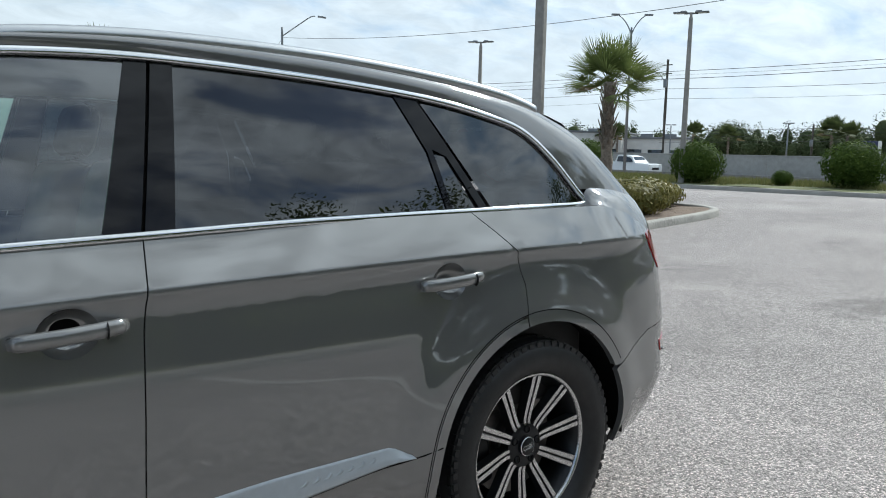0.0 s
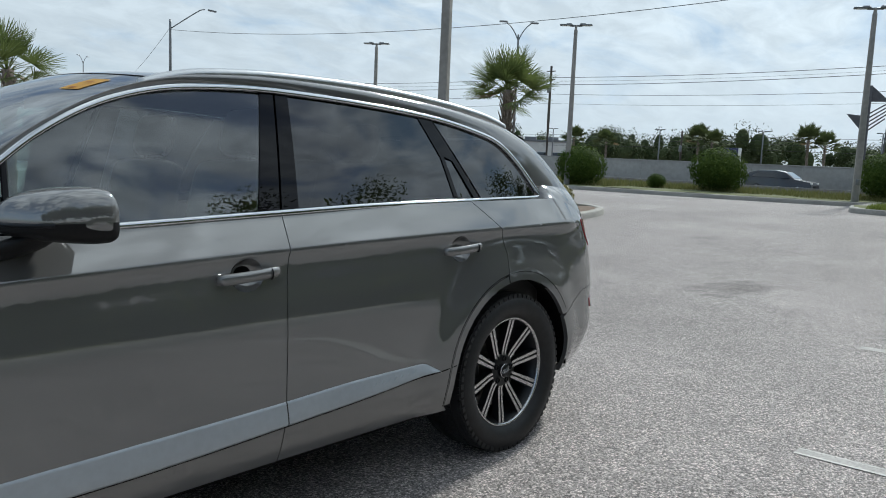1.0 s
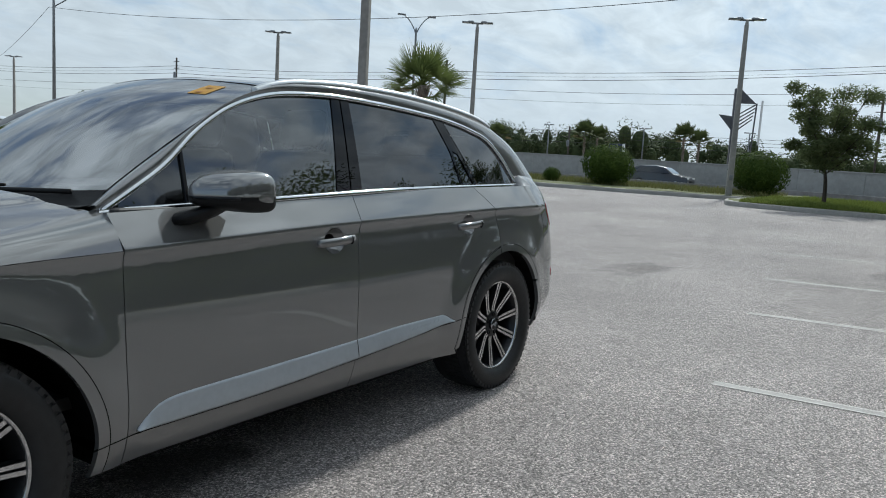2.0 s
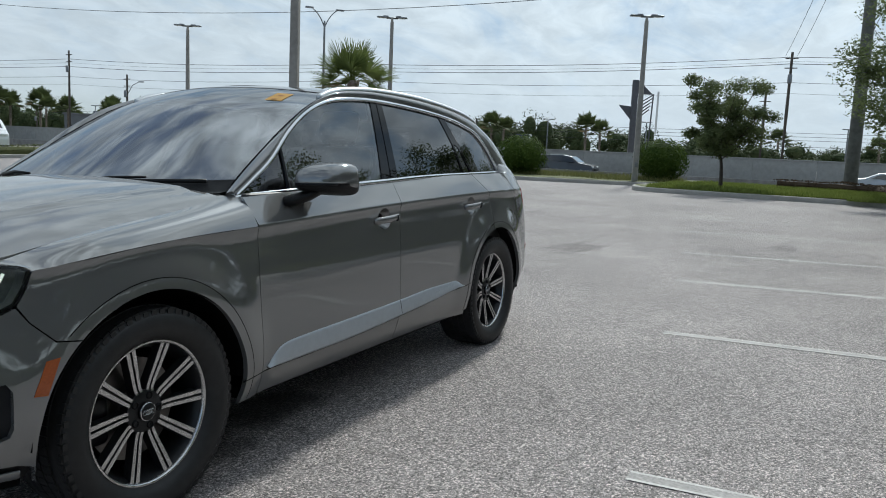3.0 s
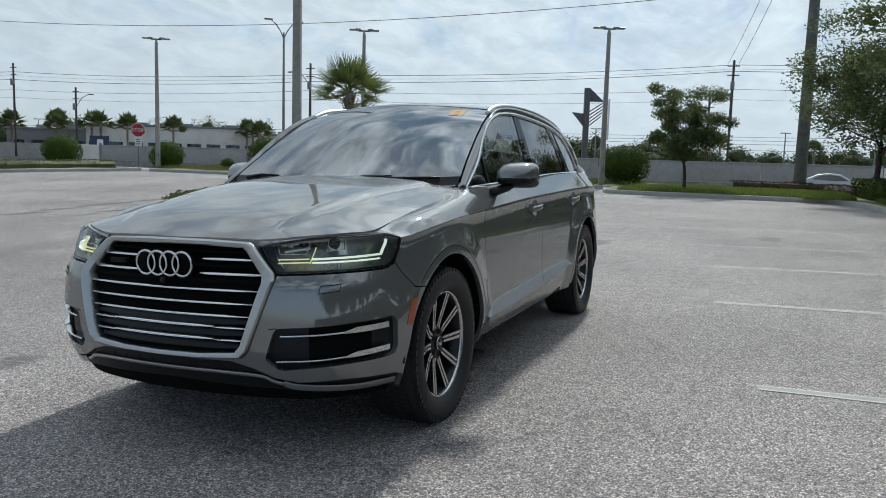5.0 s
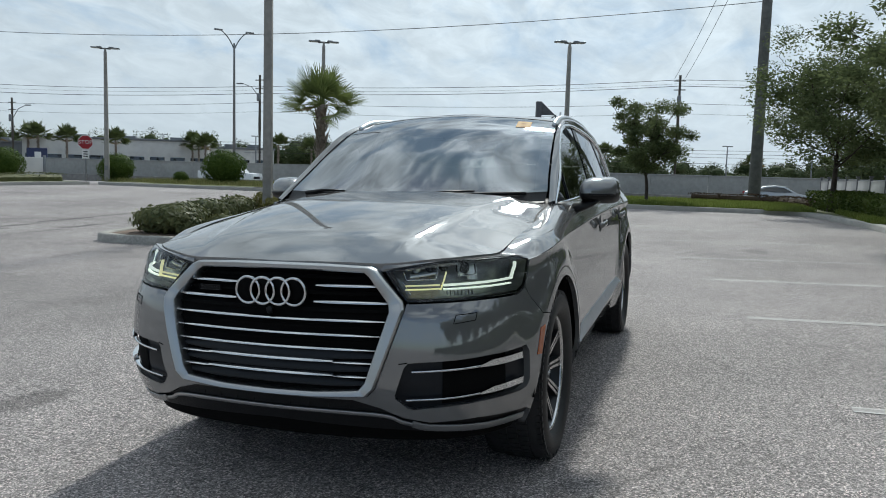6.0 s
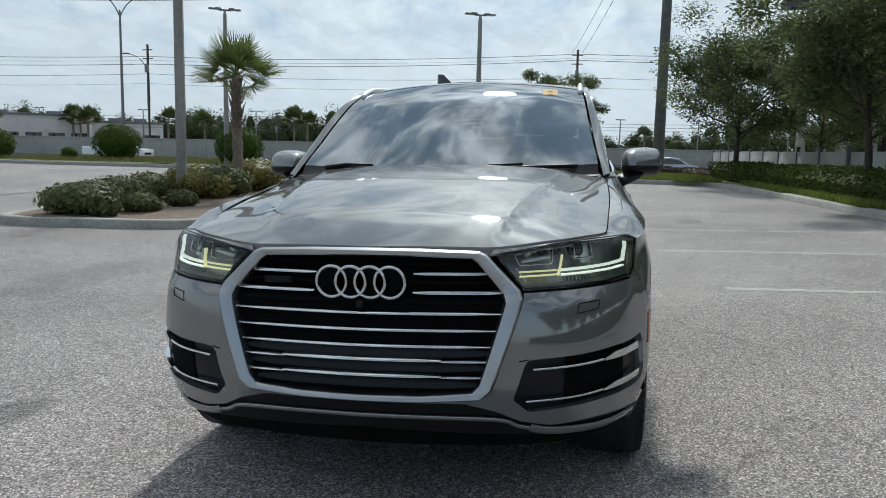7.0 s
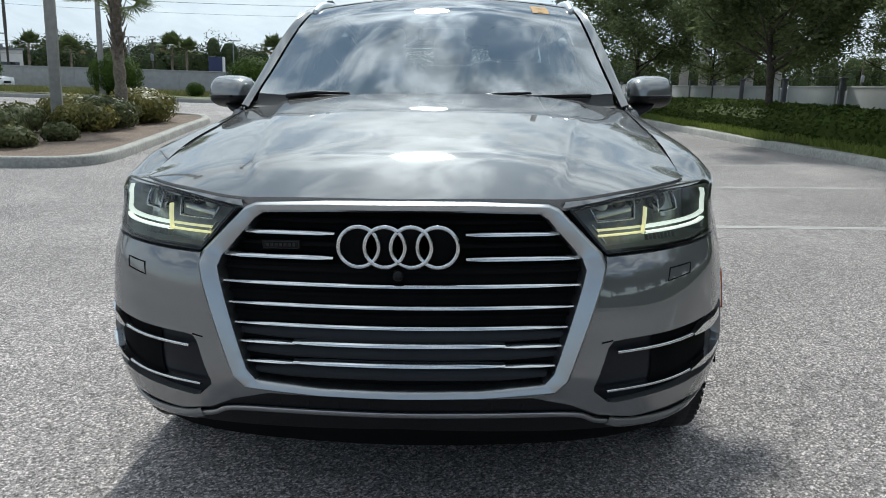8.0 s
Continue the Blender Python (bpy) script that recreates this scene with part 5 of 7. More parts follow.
bback.build("badge_backing", M_BLACK_PLASTIC, grille, smooth=False)


def front_lamp(sign):
    fc = surf
    lamp = panel("headlamp", lamp_left, fc, M_LAMP_GREY, car, sign, 0.004, 0.0, 0.04, o=-0.085, label="clear headlamp with lit daytime strips")
    # walls of the housing
    lp = resample(shrink([Vector(q) for q in lamp_left], 0.004), 0.02)
    wall = Geo().grid([[(p.x, p.y * sign, p.z) for p in (fc(q.x, q.y, h) for q in lp)] for h in (-0.002, -0.085)], closed=True, flip=sign < 0)
    wall.build("housing", M_LAMP_GREY, lamp)
    panel("lens_cover", lamp_left, fc, M_GLASS_LAMP, lamp, sign, 0.003, 0.0, 0.03, o=0.0)
    rim = ribbon("lamp_rim", shrink([Vector(q) for q in lamp_left], 0.006), 0.010, fc, M_BLACK_GLOSS, lamp, sign, 0.001, closed=True, o=-0.002)
    bar = lambda nm, pts, w, m, o, lift=0.006: ribbon(nm, [(q.x, q.y) for q in resample([Vector(q) for q in pts], 0.02, closed=False)], w, fc, m, lamp, sign, lift, o=o)
    # reflector steps
    for z0, y0, y1, w in ((0.918, 0.52, 0.66, 0.030), (0.885, 0.54, 0.66, 0.016), (0.905, 0.745, 0.79, 0.045)):
        bar("reflector", [(Y(y0), z0 - 0.002), (Y(y1), z0 + 0.014)], w, M_LAMP_SILVER, -0.06, 0.01)
    for yc, zc, r in ((0.565, 0.912, 0.018), (0.625, 0.918, 0.020), (0.685, 0.922, 0.020), (0.765, 0.915, 0.028)):
        p = fc(Y(yc), zc, -0.055)
        n = Vector((1, 0.25 * 1, 0.0)).normalized()
        lens = Geo().lathe([(r, -0.02), (r, 0.0), (r * 0.93, 0.008), (r * 0.5, 0.016), (0.001, 0.018)], 20, cap=False,
                           place=Matrix.Translation((p.x, p.y * sign, p.z)) @ Vector((n.x, n.y * sign, 0)).to_track_quat("Z", "Y").to_matrix().to_4x4())
        lens.build("projector", M_LAMP_SILVER if r < 0.02 else M_BLACK_GLOSS, lamp)
    bar("trim_strip", [(Y(0.515), 0.905), (Y(0.53), 0.874), (Y(0.645), 0.878), (Y(0.662), 0.928)], 0.0045, M_CHROME, -0.03)
    bar("trim_strip", [(Y(0.745), 0.935), (Y(0.735), 0.888), (Y(0.80), 0.892), (Y(0.805), 0.938)], 0.004, M_CHROME, -0.03)
    bar("reflector_wall", [(Y(0.80), 0.87), (Y(0.80), 0.94)], 0.05, M_LAMP_SILVER, -0.06)
    for k in range(8):      # ribs of the dark lower part
        bar("rib", [(Y(0.69) - 0.017 * k, 0.818), (Y(0.69) - 0.017 * k, 0.834)], 0.004, M_LAMP_GREY, -0.04)
    # lit strips: two thin amber lines inside, two white lines outside, each with a rising arm
    for z in (0.858, 0.844):
        bar("light_strip", [(Y(0.525), z - 0.004), (Y(0.66), z)], 0.0042, M_DRL_Y, -0.022)
    bar("light_strip", [(Y(0.662), 0.840), (Y(0.672), 0.862), (Y(0.690), 0.905)], 0.0048, M_DRL_Y, -0.022)
    bar("light_strip", [(Y(0.672), 0.857), (Y(0.79), 0.861), (2.035, 0.868)], 0.0075, M_DRL, -0.022)
    bar("light_strip", [(Y(0.672), 0.842), (Y(0.79), 0.845), (2.045, 0.850)], 0.0058, M_DRL, -0.022)
    bar("light_strip", [(2.035, 0.868), (2.015, 0.895), (1.995, 0.928)], 0.0065, M_DRL, -0.022)
    bar("trim_strip", [(Y(0.515), 0.868), (Y(0.548), 0.822)], 0.0045, M_CHROME, -0.03)
    # air inlet with two chrome blades
    inlet = panel("air_inlet", fog_s, fc, M_GREY_PLASTIC, front_bumper, sign, 0.0, 0.0, 0.04, o=-0.028, label="black inlet with chrome blades")
    duct = [(2.13, 0.595), (Y(0.66), 0.585), (Y(0.66), 0.425), (2.13, 0.445)]
    panel("duct", duct, fc, M_SHADOW_BLACK, inlet, sign, 0.0, 0.0, 0.04, o=-0.024)
    for p3 in ([(Y(0.555), 0.552), (Y(0.70), 0.558), (Y(0.80), 0.565), (2.055, 0.572)], [(Y(0.535), 0.444), (Y(0.70), 0.452), (Y(0.80), 0.463), (2.055, 0.476)]):
        ln = [(q.x, q.y) for q in spline([(a, b, 0) for a, b in p3], 8)]
        ribbon("chrome_blade", ln, 0.009, fc, M_CHROME, inlet, sign, 0.010, o=-0.012)
        k = len(ln) - 1
        (xa, za), (xb, zb), (xc, zc) = ln[k], ln[k - 7], ln[k - 10]
        panel("chrome_blade_end", [(xa, za - 0.006), (xb, zb - 0.005), (xc, zc - 0.003), (xc, zc + 0.004), (xb, zb + 0.018), (xa, za + 0.018)], fc, M_CHROME, inlet, sign, 0.0, 0.02, 0.02, o=0.002)
    # washer lid, amber side reflector
    wl_ = [(Y(0.695), 0.724), (Y(0.765), 0.734), (Y(0.772), 0.760), (Y(0.705), 0.755)]
    ribbon("washer_lid", [(q.x, q.y) for q in resample([Vector(q) for q in wl_], 0.012)], 0.003, fc, M_SHADOW_BLACK, front_bumper, sign, 0.0014, closed=True)
    panel("side_reflector", [(1.872, 0.668), (1.915, 0.662), (1.958, 0.560), (1.916, 0.556)], fc, M_ORANGE, front_bumper, sign, 0.001, 0.01, o=0.003, label="amber side reflector")


front_lamp(1)
front_lamp(-1)
brow_top = [h for h in half if h[0] > 1.90 and h[1] > 0.41]
brow_low = spline([surf(a, b, -0.003) for a, b in ((1.918, 0.940), (1.97, 0.951), (2.03, 0.954), (Y(0.74), 0.949), (Y(0.62), 0.939), (Y(0.52), 0.925), (Y(0.43), 0.913))], 6)
for sg in (1, -1):
    rows = []
    for i in range(30):
        t = i / 29
        a = brow_top[min(len(brow_top) - 1, int(t * (len(brow_top) - 1)))]
        a2 = brow_top[min(len(brow_top) - 1, int(t * (len(brow_top) - 1)) + 1)]
        f = t * (len(brow_top) - 1) % 1
        u = bonnet(a[0] + (a2[0] - a[0]) * f, a[1] + (a2[1] - a[1]) * f, -0.006)
        w = brow_low[min(len(brow_low) - 1, int(t * (len(brow_low) - 1)))]
        rows.append([(q.x, q.y * sg, q.z) for q in (u.lerp(w, k / 3) for k in range(4))])
    sheet("lamp_brow", rows, M_PAINT, car, toward=(1, sg, 0.3))


# ---- wheels ----
def make_wheel():
    w = new("wheel")
    R = 0.379
    tyre = Geo()
    prof = [(0.262, -0.105), (0.275, -0.125), (0.31, -0.140), (0.345, -0.137), (0.368, -0.122), (0.378, -0.098), (R, -0.06), (R + 0.001, 0.0), (R, 0.06), (0.378, 0.098),
            (0.368, 0.122), (0.345, 0.137), (0.31, 0.140), (0.275, 0.125), (0.262, 0.105)]
    tyre.lathe(prof, 96, cap=False)
    tread = Geo()
    for j in range(72):       # tread blocks
        a = 2 * math.pi * j / 72
        for wy, sk in ((-0.098, 0.02), (-0.045, -0.03), (0.0, 0.03), (0.045, -0.03), (0.098, 0.02)):
            rr = R + 0.001 if abs(wy) < 0.09 else R - 0.006
            c, s2 = math.cos(a + sk), math.sin(a + sk)
            m = Matrix(((-s2, 0, c, rr * c), (c, 0, s2, rr * s2), (0, 1, 0, wy), (0, 0, 0, 1)))
            tread.box((0, 0, 0), (0.0295, 0.040 if abs(wy) < 0.09 else 0.046, 0.008), place=m)
    for j in range(64):       # shoulder ribs
        a = 2 * math.pi * j / 64
        for sd in (-1, 1):
            c, s2 = math.cos(a), math.sin(a)
            m = Matrix(((-s2, 0, c, 0.362 * c), (c, 0, s2, 0.362 * s2), (0, 1, 0, sd * 0.128), (0, 0, 0, 1)))
            tread.box((0, 0, 0), (0.022, 0.004, 0.022), place=m)
    rubber = tyre.build("tyre", M_RUBBER, w, "black rubber tyre", sharp=40)
    tagged(tread.build("tread", M_RUBBER, rubber, smooth=False), "black rubber tread blocks", kind="stuff")
    rim = Geo()
    rim.lathe([(0.262, -0.11), (0.250, -0.11), (0.235, -0.06), (0.225, 0.04), (0.242, 0.085), (0.252, 0.100), (0.257, 0.105)], 72, cap=False)
    rim.lathe([(0.06, 0.02), (0.077, 0.03), (0.077, 0.066), (0.070, 0.070), (0.035, 0.072)], 40, cap=False)
    for j in range(10):      # dark spoke bodies
        a = 2 * math.pi * j / 10
        c, s2 = math.cos(a), math.sin(a)
        path = [(0.06, 0.058), (0.12, 0.070), (0.18, 0.082), (0.246, 0.094)]
        rows = []
        for r, h in path:
            k = 0.0165 + 0.0065 * (r - 0.06) / 0.19
            rows.append([(r * c - t * s2, r * s2 + t * c, h + dz) for t, dz in ((-k, -0.035), (-k, -0.008), (-k * 0.92, 0.0), (-k * 0.20, 0.0), (-k * 0.12, -0.008), (k * 0.12, -0.008),
                                                                            (k * 0.20, 0.0), (k * 0.92, 0.0), (k, -0.008), (k, -0.035))])
        rim.grid(rows, closed=True, cap=True)
    rim.build("rim", M_RIM_DARK, w, "dark grey ten-spoke alloy rim", sharp=35)
    face = Geo()
    face.lathe([(0.2480, 0.094), (0.2500, 0.102), (0.2560, 0.1075), (0.2600, 0.1065)], 96, cap=False)
    for j in range(10):
        a = 2 * math.pi * j / 10
        c, s2 = math.cos(a), math.sin(a)
        for side in (-1, 1):
            rows = []
            for r, h in ((0.074, 0.0705), (0.088, 0.0672), (0.12, 0.0712), (0.18, 0.0832), (0.248, 0.0955)):
                k = 0.0165 + 0.0065 * (r - 0.06) / 0.19
                rows.append([(r * c - t * s2, r * s2 + t * c, h) for t in ((side * k * 0.22), (side * k * 0.90))])
            Geo().grid(rows, flip=side > 0).build("spoke_face", M_RIM_BRIGHT, w)
    face.build("rim_edge", M_RIM_BRIGHT, w, "bright machined rim edge")
    cap = Geo().lathe([(0.034, 0.070), (0.034, 0.082), (0.031, 0.086), (0.001, 0.088)], 32, cap=False)
    hub = cap.build("hub_cap", M_RIM_DARK, w)
    ringg = Geo()
    ringg.lathe([(0.031, 0.0862), (0.0335, 0.0858), (0.034, 0.083)], 32, cap=False)
    for i in range(4):
        cx = (i - 1.5) * 0.0105
        ringg.lathe([(0.0072, 0.0875), (0.0072, 0.0890), (0.0088, 0.0890), (0.0088, 0.0875)], 20, place=pose(cx, 0, 0, 0, 0, 0), cap=False)
    ringg.build("hub_emblem", M_CHROME, hub)
    for j in range(5):
        a = 2 * math.pi * (j + 0.5) / 5
        Geo().lathe([(0.0135, 0.055), (0.0135, 0.0745), (0.010, 0.0765), (0.010, 0.066), (0.001, 0.066)], 14, cap=False,
                    place=pose(0.057 * math.cos(a), 0.057 * math.sin(a), 0.0015)).build("wheel_bolt", M_BLACK_GLOSS, w)
    disc = Geo().lathe([(0.08, -0.02), (0.185, -0.02), (0.185, 0.004), (0.10, 0.004), (0.09, 0.03), (0.06, 0.03)], 48, cap=False)
    disc.build("brake_disc", M_DISC, w, "steel brake disc", sharp=40)
    cal = Geo()
    cal.box((0.165, 0.0, -0.008), (0.09, 0.17, 0.075), r=0.015)
    cal.build("brake_caliper", M_RIM_DARK, w)
    back = Geo().lathe([(0.24, -0.06), (0.001, -0.06)], 32, cap=False)
    back.build("wheel_back", M_SHADOW_BLACK, w)
    return w


wheel = make_wheel()
wheel.parent = car
WY = 0.810
wheel.matrix_basis = pose(1.5, WY, 0.374, -90, 0, 0)
for wx, sd, turn in ((-1.505, 1, 11), (1.5, -1, 5), (-1.505, -1, 20)):
    base = pose(wx, sd * WY, 0.374, -90 if sd > 0 else 90, 0, 0) @ pose(0, 0, 0, 0, 0, turn)
    copy_thing(wheel, base)


# ---- mirrors, wipers, cabin ----
def door_mirror(sign):
    cz = 1.185
    shell = Geo()
    rows = []
    WID = table([(0.0, 0.50), (0.05, 0.72), (0.15, 0.88), (0.35, 0.98), (0.6, 1.0), (0.82, 0.96), (0.93, 0.82), (0.98, 0.62), (1.0, 0.35)])
    for i in range(25):
        t = i / 24
        w = WID(t)
        y = 0.885 + 0.208 * t
        front, back = 0.205 * w * (1 - 0.30 * t), 0.050 * min(1, w * 1.15)
        cx = 0.52 - 0.045 * t
        row = []
        for k in range(36):
            a = 2 * math.pi * k / 36
            ca, sa = math.cos(a), math.sin(a)
            ex = math.copysign(abs(ca) ** 0.85, ca) * front if ca > 0 else -abs(ca) ** 0.4 * back
            if sa > 0:
                hz = 0.092 * w * sa ** 0.75 * (1 - 0.12 * max(0.0, -ca))
            else:
                hz = -0.060 * w * abs(sa) ** 0.5 * (1 - 0.25 * max(0.0, ca))
            row.append((cx + ex, y * sign, cz + hz - 0.012))
        rows.append(row)
    shell.grid(rows, closed=True, cap=True, flip=sign > 0)
    for i, q in enumerate(shell.f):
        z = sum(shell.v[j][2] for j in q) / len(q)
        shell.m[i] = 1 if z < cz - 0.016 else 0
    ob = shell.build("door_mirror", [M_PAINT, M_BLACK_PLASTIC], car, "grey mirror with black lower half")
    arm = Geo()
    arm.tube([(0.66, 0.845 * sign, 1.085), (0.635, 0.885 * sign, 1.098), (0.60, 0.93 * sign, 1.118), (0.575, 0.97 * sign, 1.14)], [0.085, 0.078, 0.075, 0.06], 14, flat=0.34)
    arm.build("mirror_arm", M_BLACK_PLASTIC, ob)
    st = []
    for i in range(9):
        t = 0.3 + 0.64 * i / 8
        w = WID(t)
        st.append((0.52 - 0.045 * t + 0.205 * w * (1 - 0.30 * t) + 0.001, (0.885 + 0.208 * t) * sign, cz - 0.016))
    Geo().tube(st, 0.0055, 8, flat=1.0).build("indicator_strip", M_GREY_PLASTIC, ob)
    gl = Geo()
    gl.add([(0.452, y * sign, z) for y, z in ((0.915, 1.125), (1.06, 1.13), (1.075, 1.245), (0.92, 1.255))], [(0, 1, 2, 3) if sign < 0 else (3, 2, 1, 0)])
    gl.build("mirror_glass", M_CHROME, ob)


door_mirror(1)
door_mirror(-1)
base_row = cross_row(edge_pts[6], 0.19, -0.022, inset=0.012)
low_row = [(x + 0.10, y * 1.0, z - 0.055) for x, y, z in base_row]
sheet("cowl", [base_row, [((a[0] + b[0]) / 2, a[1], (a[2] + b[2]) / 2 - 0.02) for a, b in zip(base_row, low_row)], low_row], M_BLACK_PLASTIC, car, toward=(0.3, 0, 1))
for y0, y1, x0 in ((0.10, 0.66, 1.06), (-0.62, -0.10, 1.04)):
    wip = Geo()
    pts = []
    for i in range(12):
        t = i / 11
        y = y0 + (y1 - y0) * t
        bow = 0.19 * (1 - (y / 0.75) ** 2)
        pts.append((edge_pts[6].x + bow + 0.015, y, edge_pts[6].z - 0.022 * (1 - (y / 0.75) ** 2) + 0.006 + 0.006 * math.sin(math.pi * t)))
    wip.tube([(a + 0.006, b, c - 0.010) for a, b, c in pts], 0.0055, 8, flat=1.6)
    wp = wip.build("wiper_blade", M_BLACK_PLASTIC, car)
    arm = Geo().tube([(pts[0][0] + 0.05, pts[0][1] + 0.02, pts[0][2] - 0.012), (pts[3][0] + 0.02, pts[3][1], pts[3][2] + 0.006), (pts[6][0] + 0.004, pts[6][1], pts[6][2] + 0.006)], [0.013, 0.008, 0.005], 8)
    arm.build("wiper_arm", M_BLACK_PLASTIC, wp)
# dealer's paper sticker inside the top corner of the screen
rows = []
for i in (27, 28, 29, 30, 31):
    r = cross_row(scr[i] + Vector((0.001, 0, 0.0015)), 0.19 - 0.06 * i / len(scr), -0.022 + 0.062 * i / len(scr), n=48, inset=0.012)
    rows.append(r[5:9])
sticker = sheet("windscreen_sticker", rows, M_STICKER, screen, "orange paper sticker with plain printed bars", toward=(1, 0, 1))
for a, b in ((0, 1), (2, 3)):
    ink = [[tuple(Vector(p).lerp(Vector(q), t) + Vector((0.001, 0, 0.002))) for p, q in zip(rows[a][1:-1], rows[b][1:-1])] for t in (0.35, 0.7)]
    sheet("print_bar", ink, M_STICKER_INK, sticker, toward=(1, 0, 1))


def seat(x, y, back=0):
    g = Geo()
    g.box((x, y, 0.66), (0.54, 0.52, 0.20), r=0.06)
    s = g.build("seat", M_INTERIOR, car, "black leather seat")
    b = Geo().box((0, 0, 0.31), (0.15, 0.50, 0.66), r=0.06, place=pose(x - 0.25, y, 0.72, 0, -14, 0))
    b.build("seat_back", M_INTERIOR, s)
    h = Geo().box((0, 0, 0.76), (0.10, 0.27, 0.19), r=0.045, place=pose(x - 0.25, y, 0.72, 0, -14, 0))
    for dy in (-0.05, 0.05):
        h.tube([(x - 0.395, y + dy, 1.30), (x - 0.43, y + dy, 1.42)], 0.007, 6)
    h.build("head_rest", M_INTERIOR, s)


for sx, sy in ((0.02, 0.38), (0.02, -0.38), (-0.92, 0.47), (-0.92, 0.0), (-0.92, -0.47)):
    seat(sx, sy)
dash = Geo()
prof = [(0.98, 0.80), (1.0, 1.08), (0.93, 1.15), (0.80, 1.16), (0.66, 1.12), (0.58, 1.02), (0.56, 0.85)]
dash.grid([[(x, y, z - (0.02 if abs(y) > 0.6 else 0)) for x, z in prof] for y in (-0.80, -0.6, -0.2, 0.2, 0.6, 0.80)])
dash.build("dashboard", M_INTERIOR, car, "black moulded dashboard")
sw = Geo()
rows = []
for k in range(33):
    a = 2 * math.pi * k / 32
    rows.append([tuple(pose(0.46, 0.38, 1.05, 0, -65, 0) @ Vector(((0.18 + 0.014 * math.cos(b)) * math.cos(a), (0.18 + 0.014 * math.cos(b)) * math.sin(a), 0.014 * math.sin(b)))) for b in [2 * math.pi * j / 8 for j in range(8)]])
sw.grid(rows, closed=True)
sw.box((0, 0, 0), (0.12, 0.34, 0.03), r=0.01, place=pose(0.46, 0.38, 1.05, 0, -65, 0))
sw.build("steering_wheel", M_INTERIOR, car)
cab = Geo()
cab.box((-0.4, 0, 0.50), (3.0, 1.60, 0.04))
cab.box((-1.95, 0, 0.85), (0.30, 1.50, 0.55))
for sg in (1, -1):
    cab.box((-0.45, 0.82 * sg, 0.82), (2.75, 0.06, 0.62), r=0.02)
cab.build("cabin_trim", M_INTERIOR, car, smooth=False)
mir = Geo().box((0.24, 0.0, 1.47), (0.03, 0.24, 0.06), r=0.012)
mir.build("rear_view_mirror", M_BLACK_GLOSS, car)

# ---- plants ----
def leaf_cloud(g, centre, radii, count, size, rng, flat=0.5, mi=0, shell=0.45):
    """Small folded leaves scattered through an uneven ball, denser near its skin."""
    for _ in range(count):
        d = Vector((rng.gauss(0, 1), rng.gauss(0, 1), rng.gauss(0, 1))).normalized()
        r = shell + (1 - shell) * rng.random() ** 0.6
        p = Vector((centre[0] + d.x * radii[0] * r, centre[1] + d.y * radii[1] * r, centre[2] + d.z * radii[2] * r))
        s = size * rng.uniform(0.6, 1.3)
        a = Vector((rng.gauss(0, 1), rng.gauss(0, 1), rng.gauss(0, flat))).normalized()
        b = a.cross(d + Vector((0, 0, 0.35))).normalized() * (s * 0.45)
        a = a * s
        g.add([p - a, p + b * 0.9, p + a, p - b * 0.9], [(0, 1, 2, 3)], mi)


def oak(name, seed, height, spread, label, leaves=5200, lean=0.0, bare=0.28, leaf=0.07):
    rng = random.Random(seed)
    tree = new(name)
    tagged(tree, label, "tree")
    wood = Geo()
    top = Vector((lean * height, 0, height * 0.62))
    trunk = spline([(0, 0, -0.25), (lean * height * 0.25 + rng.uniform(-.05, .05), rng.uniform(-.06, .06), height * 0.18), (lean * height * 0.6, rng.uniform(-.1, .1), height * 0.38), tuple(top)], 5)
    rad = [0.105 * (height / 5) * (1 - 0.72 * i / (len(trunk) - 1)) for i in range(len(trunk))]
    rad[0] *= 1.35
    wood.tube(trunk, rad, 10)
    crown = Geo()
    nl = 15
    per = leaves // (nl * 4)
    for i in range(nl):
        t = bare + (1 - bare) * (i + 0.5) / nl
        base = trunk[min(len(trunk) - 1, int(t * 0.95 * len(trunk)))]
        ang = i * 2.4 + rng.uniform(-0.4, 0.4)
        reach = spread * (0.42 + 1.05 * t * (1.22 - t)) * rng.uniform(0.62, 1.12)
        rise = height * (0.13 + 0.31 * t) * rng.uniform(0.75, 1.15)
        tip = base + Vector((math.cos(ang) * reach, math.sin(ang) * reach, rise))
        mid = base.lerp(tip, 0.5) + Vector((rng.uniform(-.15, .15), rng.uniform(-.15, .15), -0.06 * reach))
        limb = spline([tuple(base), tuple(mid), tuple(tip)], 5)
        r0 = rad[min(len(rad) - 1, int(t * len(rad)))] * 0.5
        wood.tube(limb, [max(0.008, r0 * (1 - 0.85 * j / (len(limb) - 1))) for j in range(len(limb))], 6)
        for j in range(4):
            q = limb[min(len(limb) - 1, 3 + j * 2 + 1)]
            off_ = Vector((rng.gauss(0, .22), rng.gauss(0, .22), rng.gauss(0.08, .16))) * spread * 0.5
            c = q + off_
            wood.tube([q, q.lerp(c, 0.6) + Vector((0, 0, 0.03)), c], [0.014, 0.009, 0.005], 4)
            rr = spread * rng.uniform(0.17, 0.31)
            leaf_cloud(crown, c, (rr, rr, rr * 0.72), per, leaf * rng.uniform(0.85, 1.15), rng, shell=0.1)
    wood.build("trunk", M_BARK, tree, "rough brown bark")
    crown.build("crown", M_OAK, tree, smooth=False)
    return tree


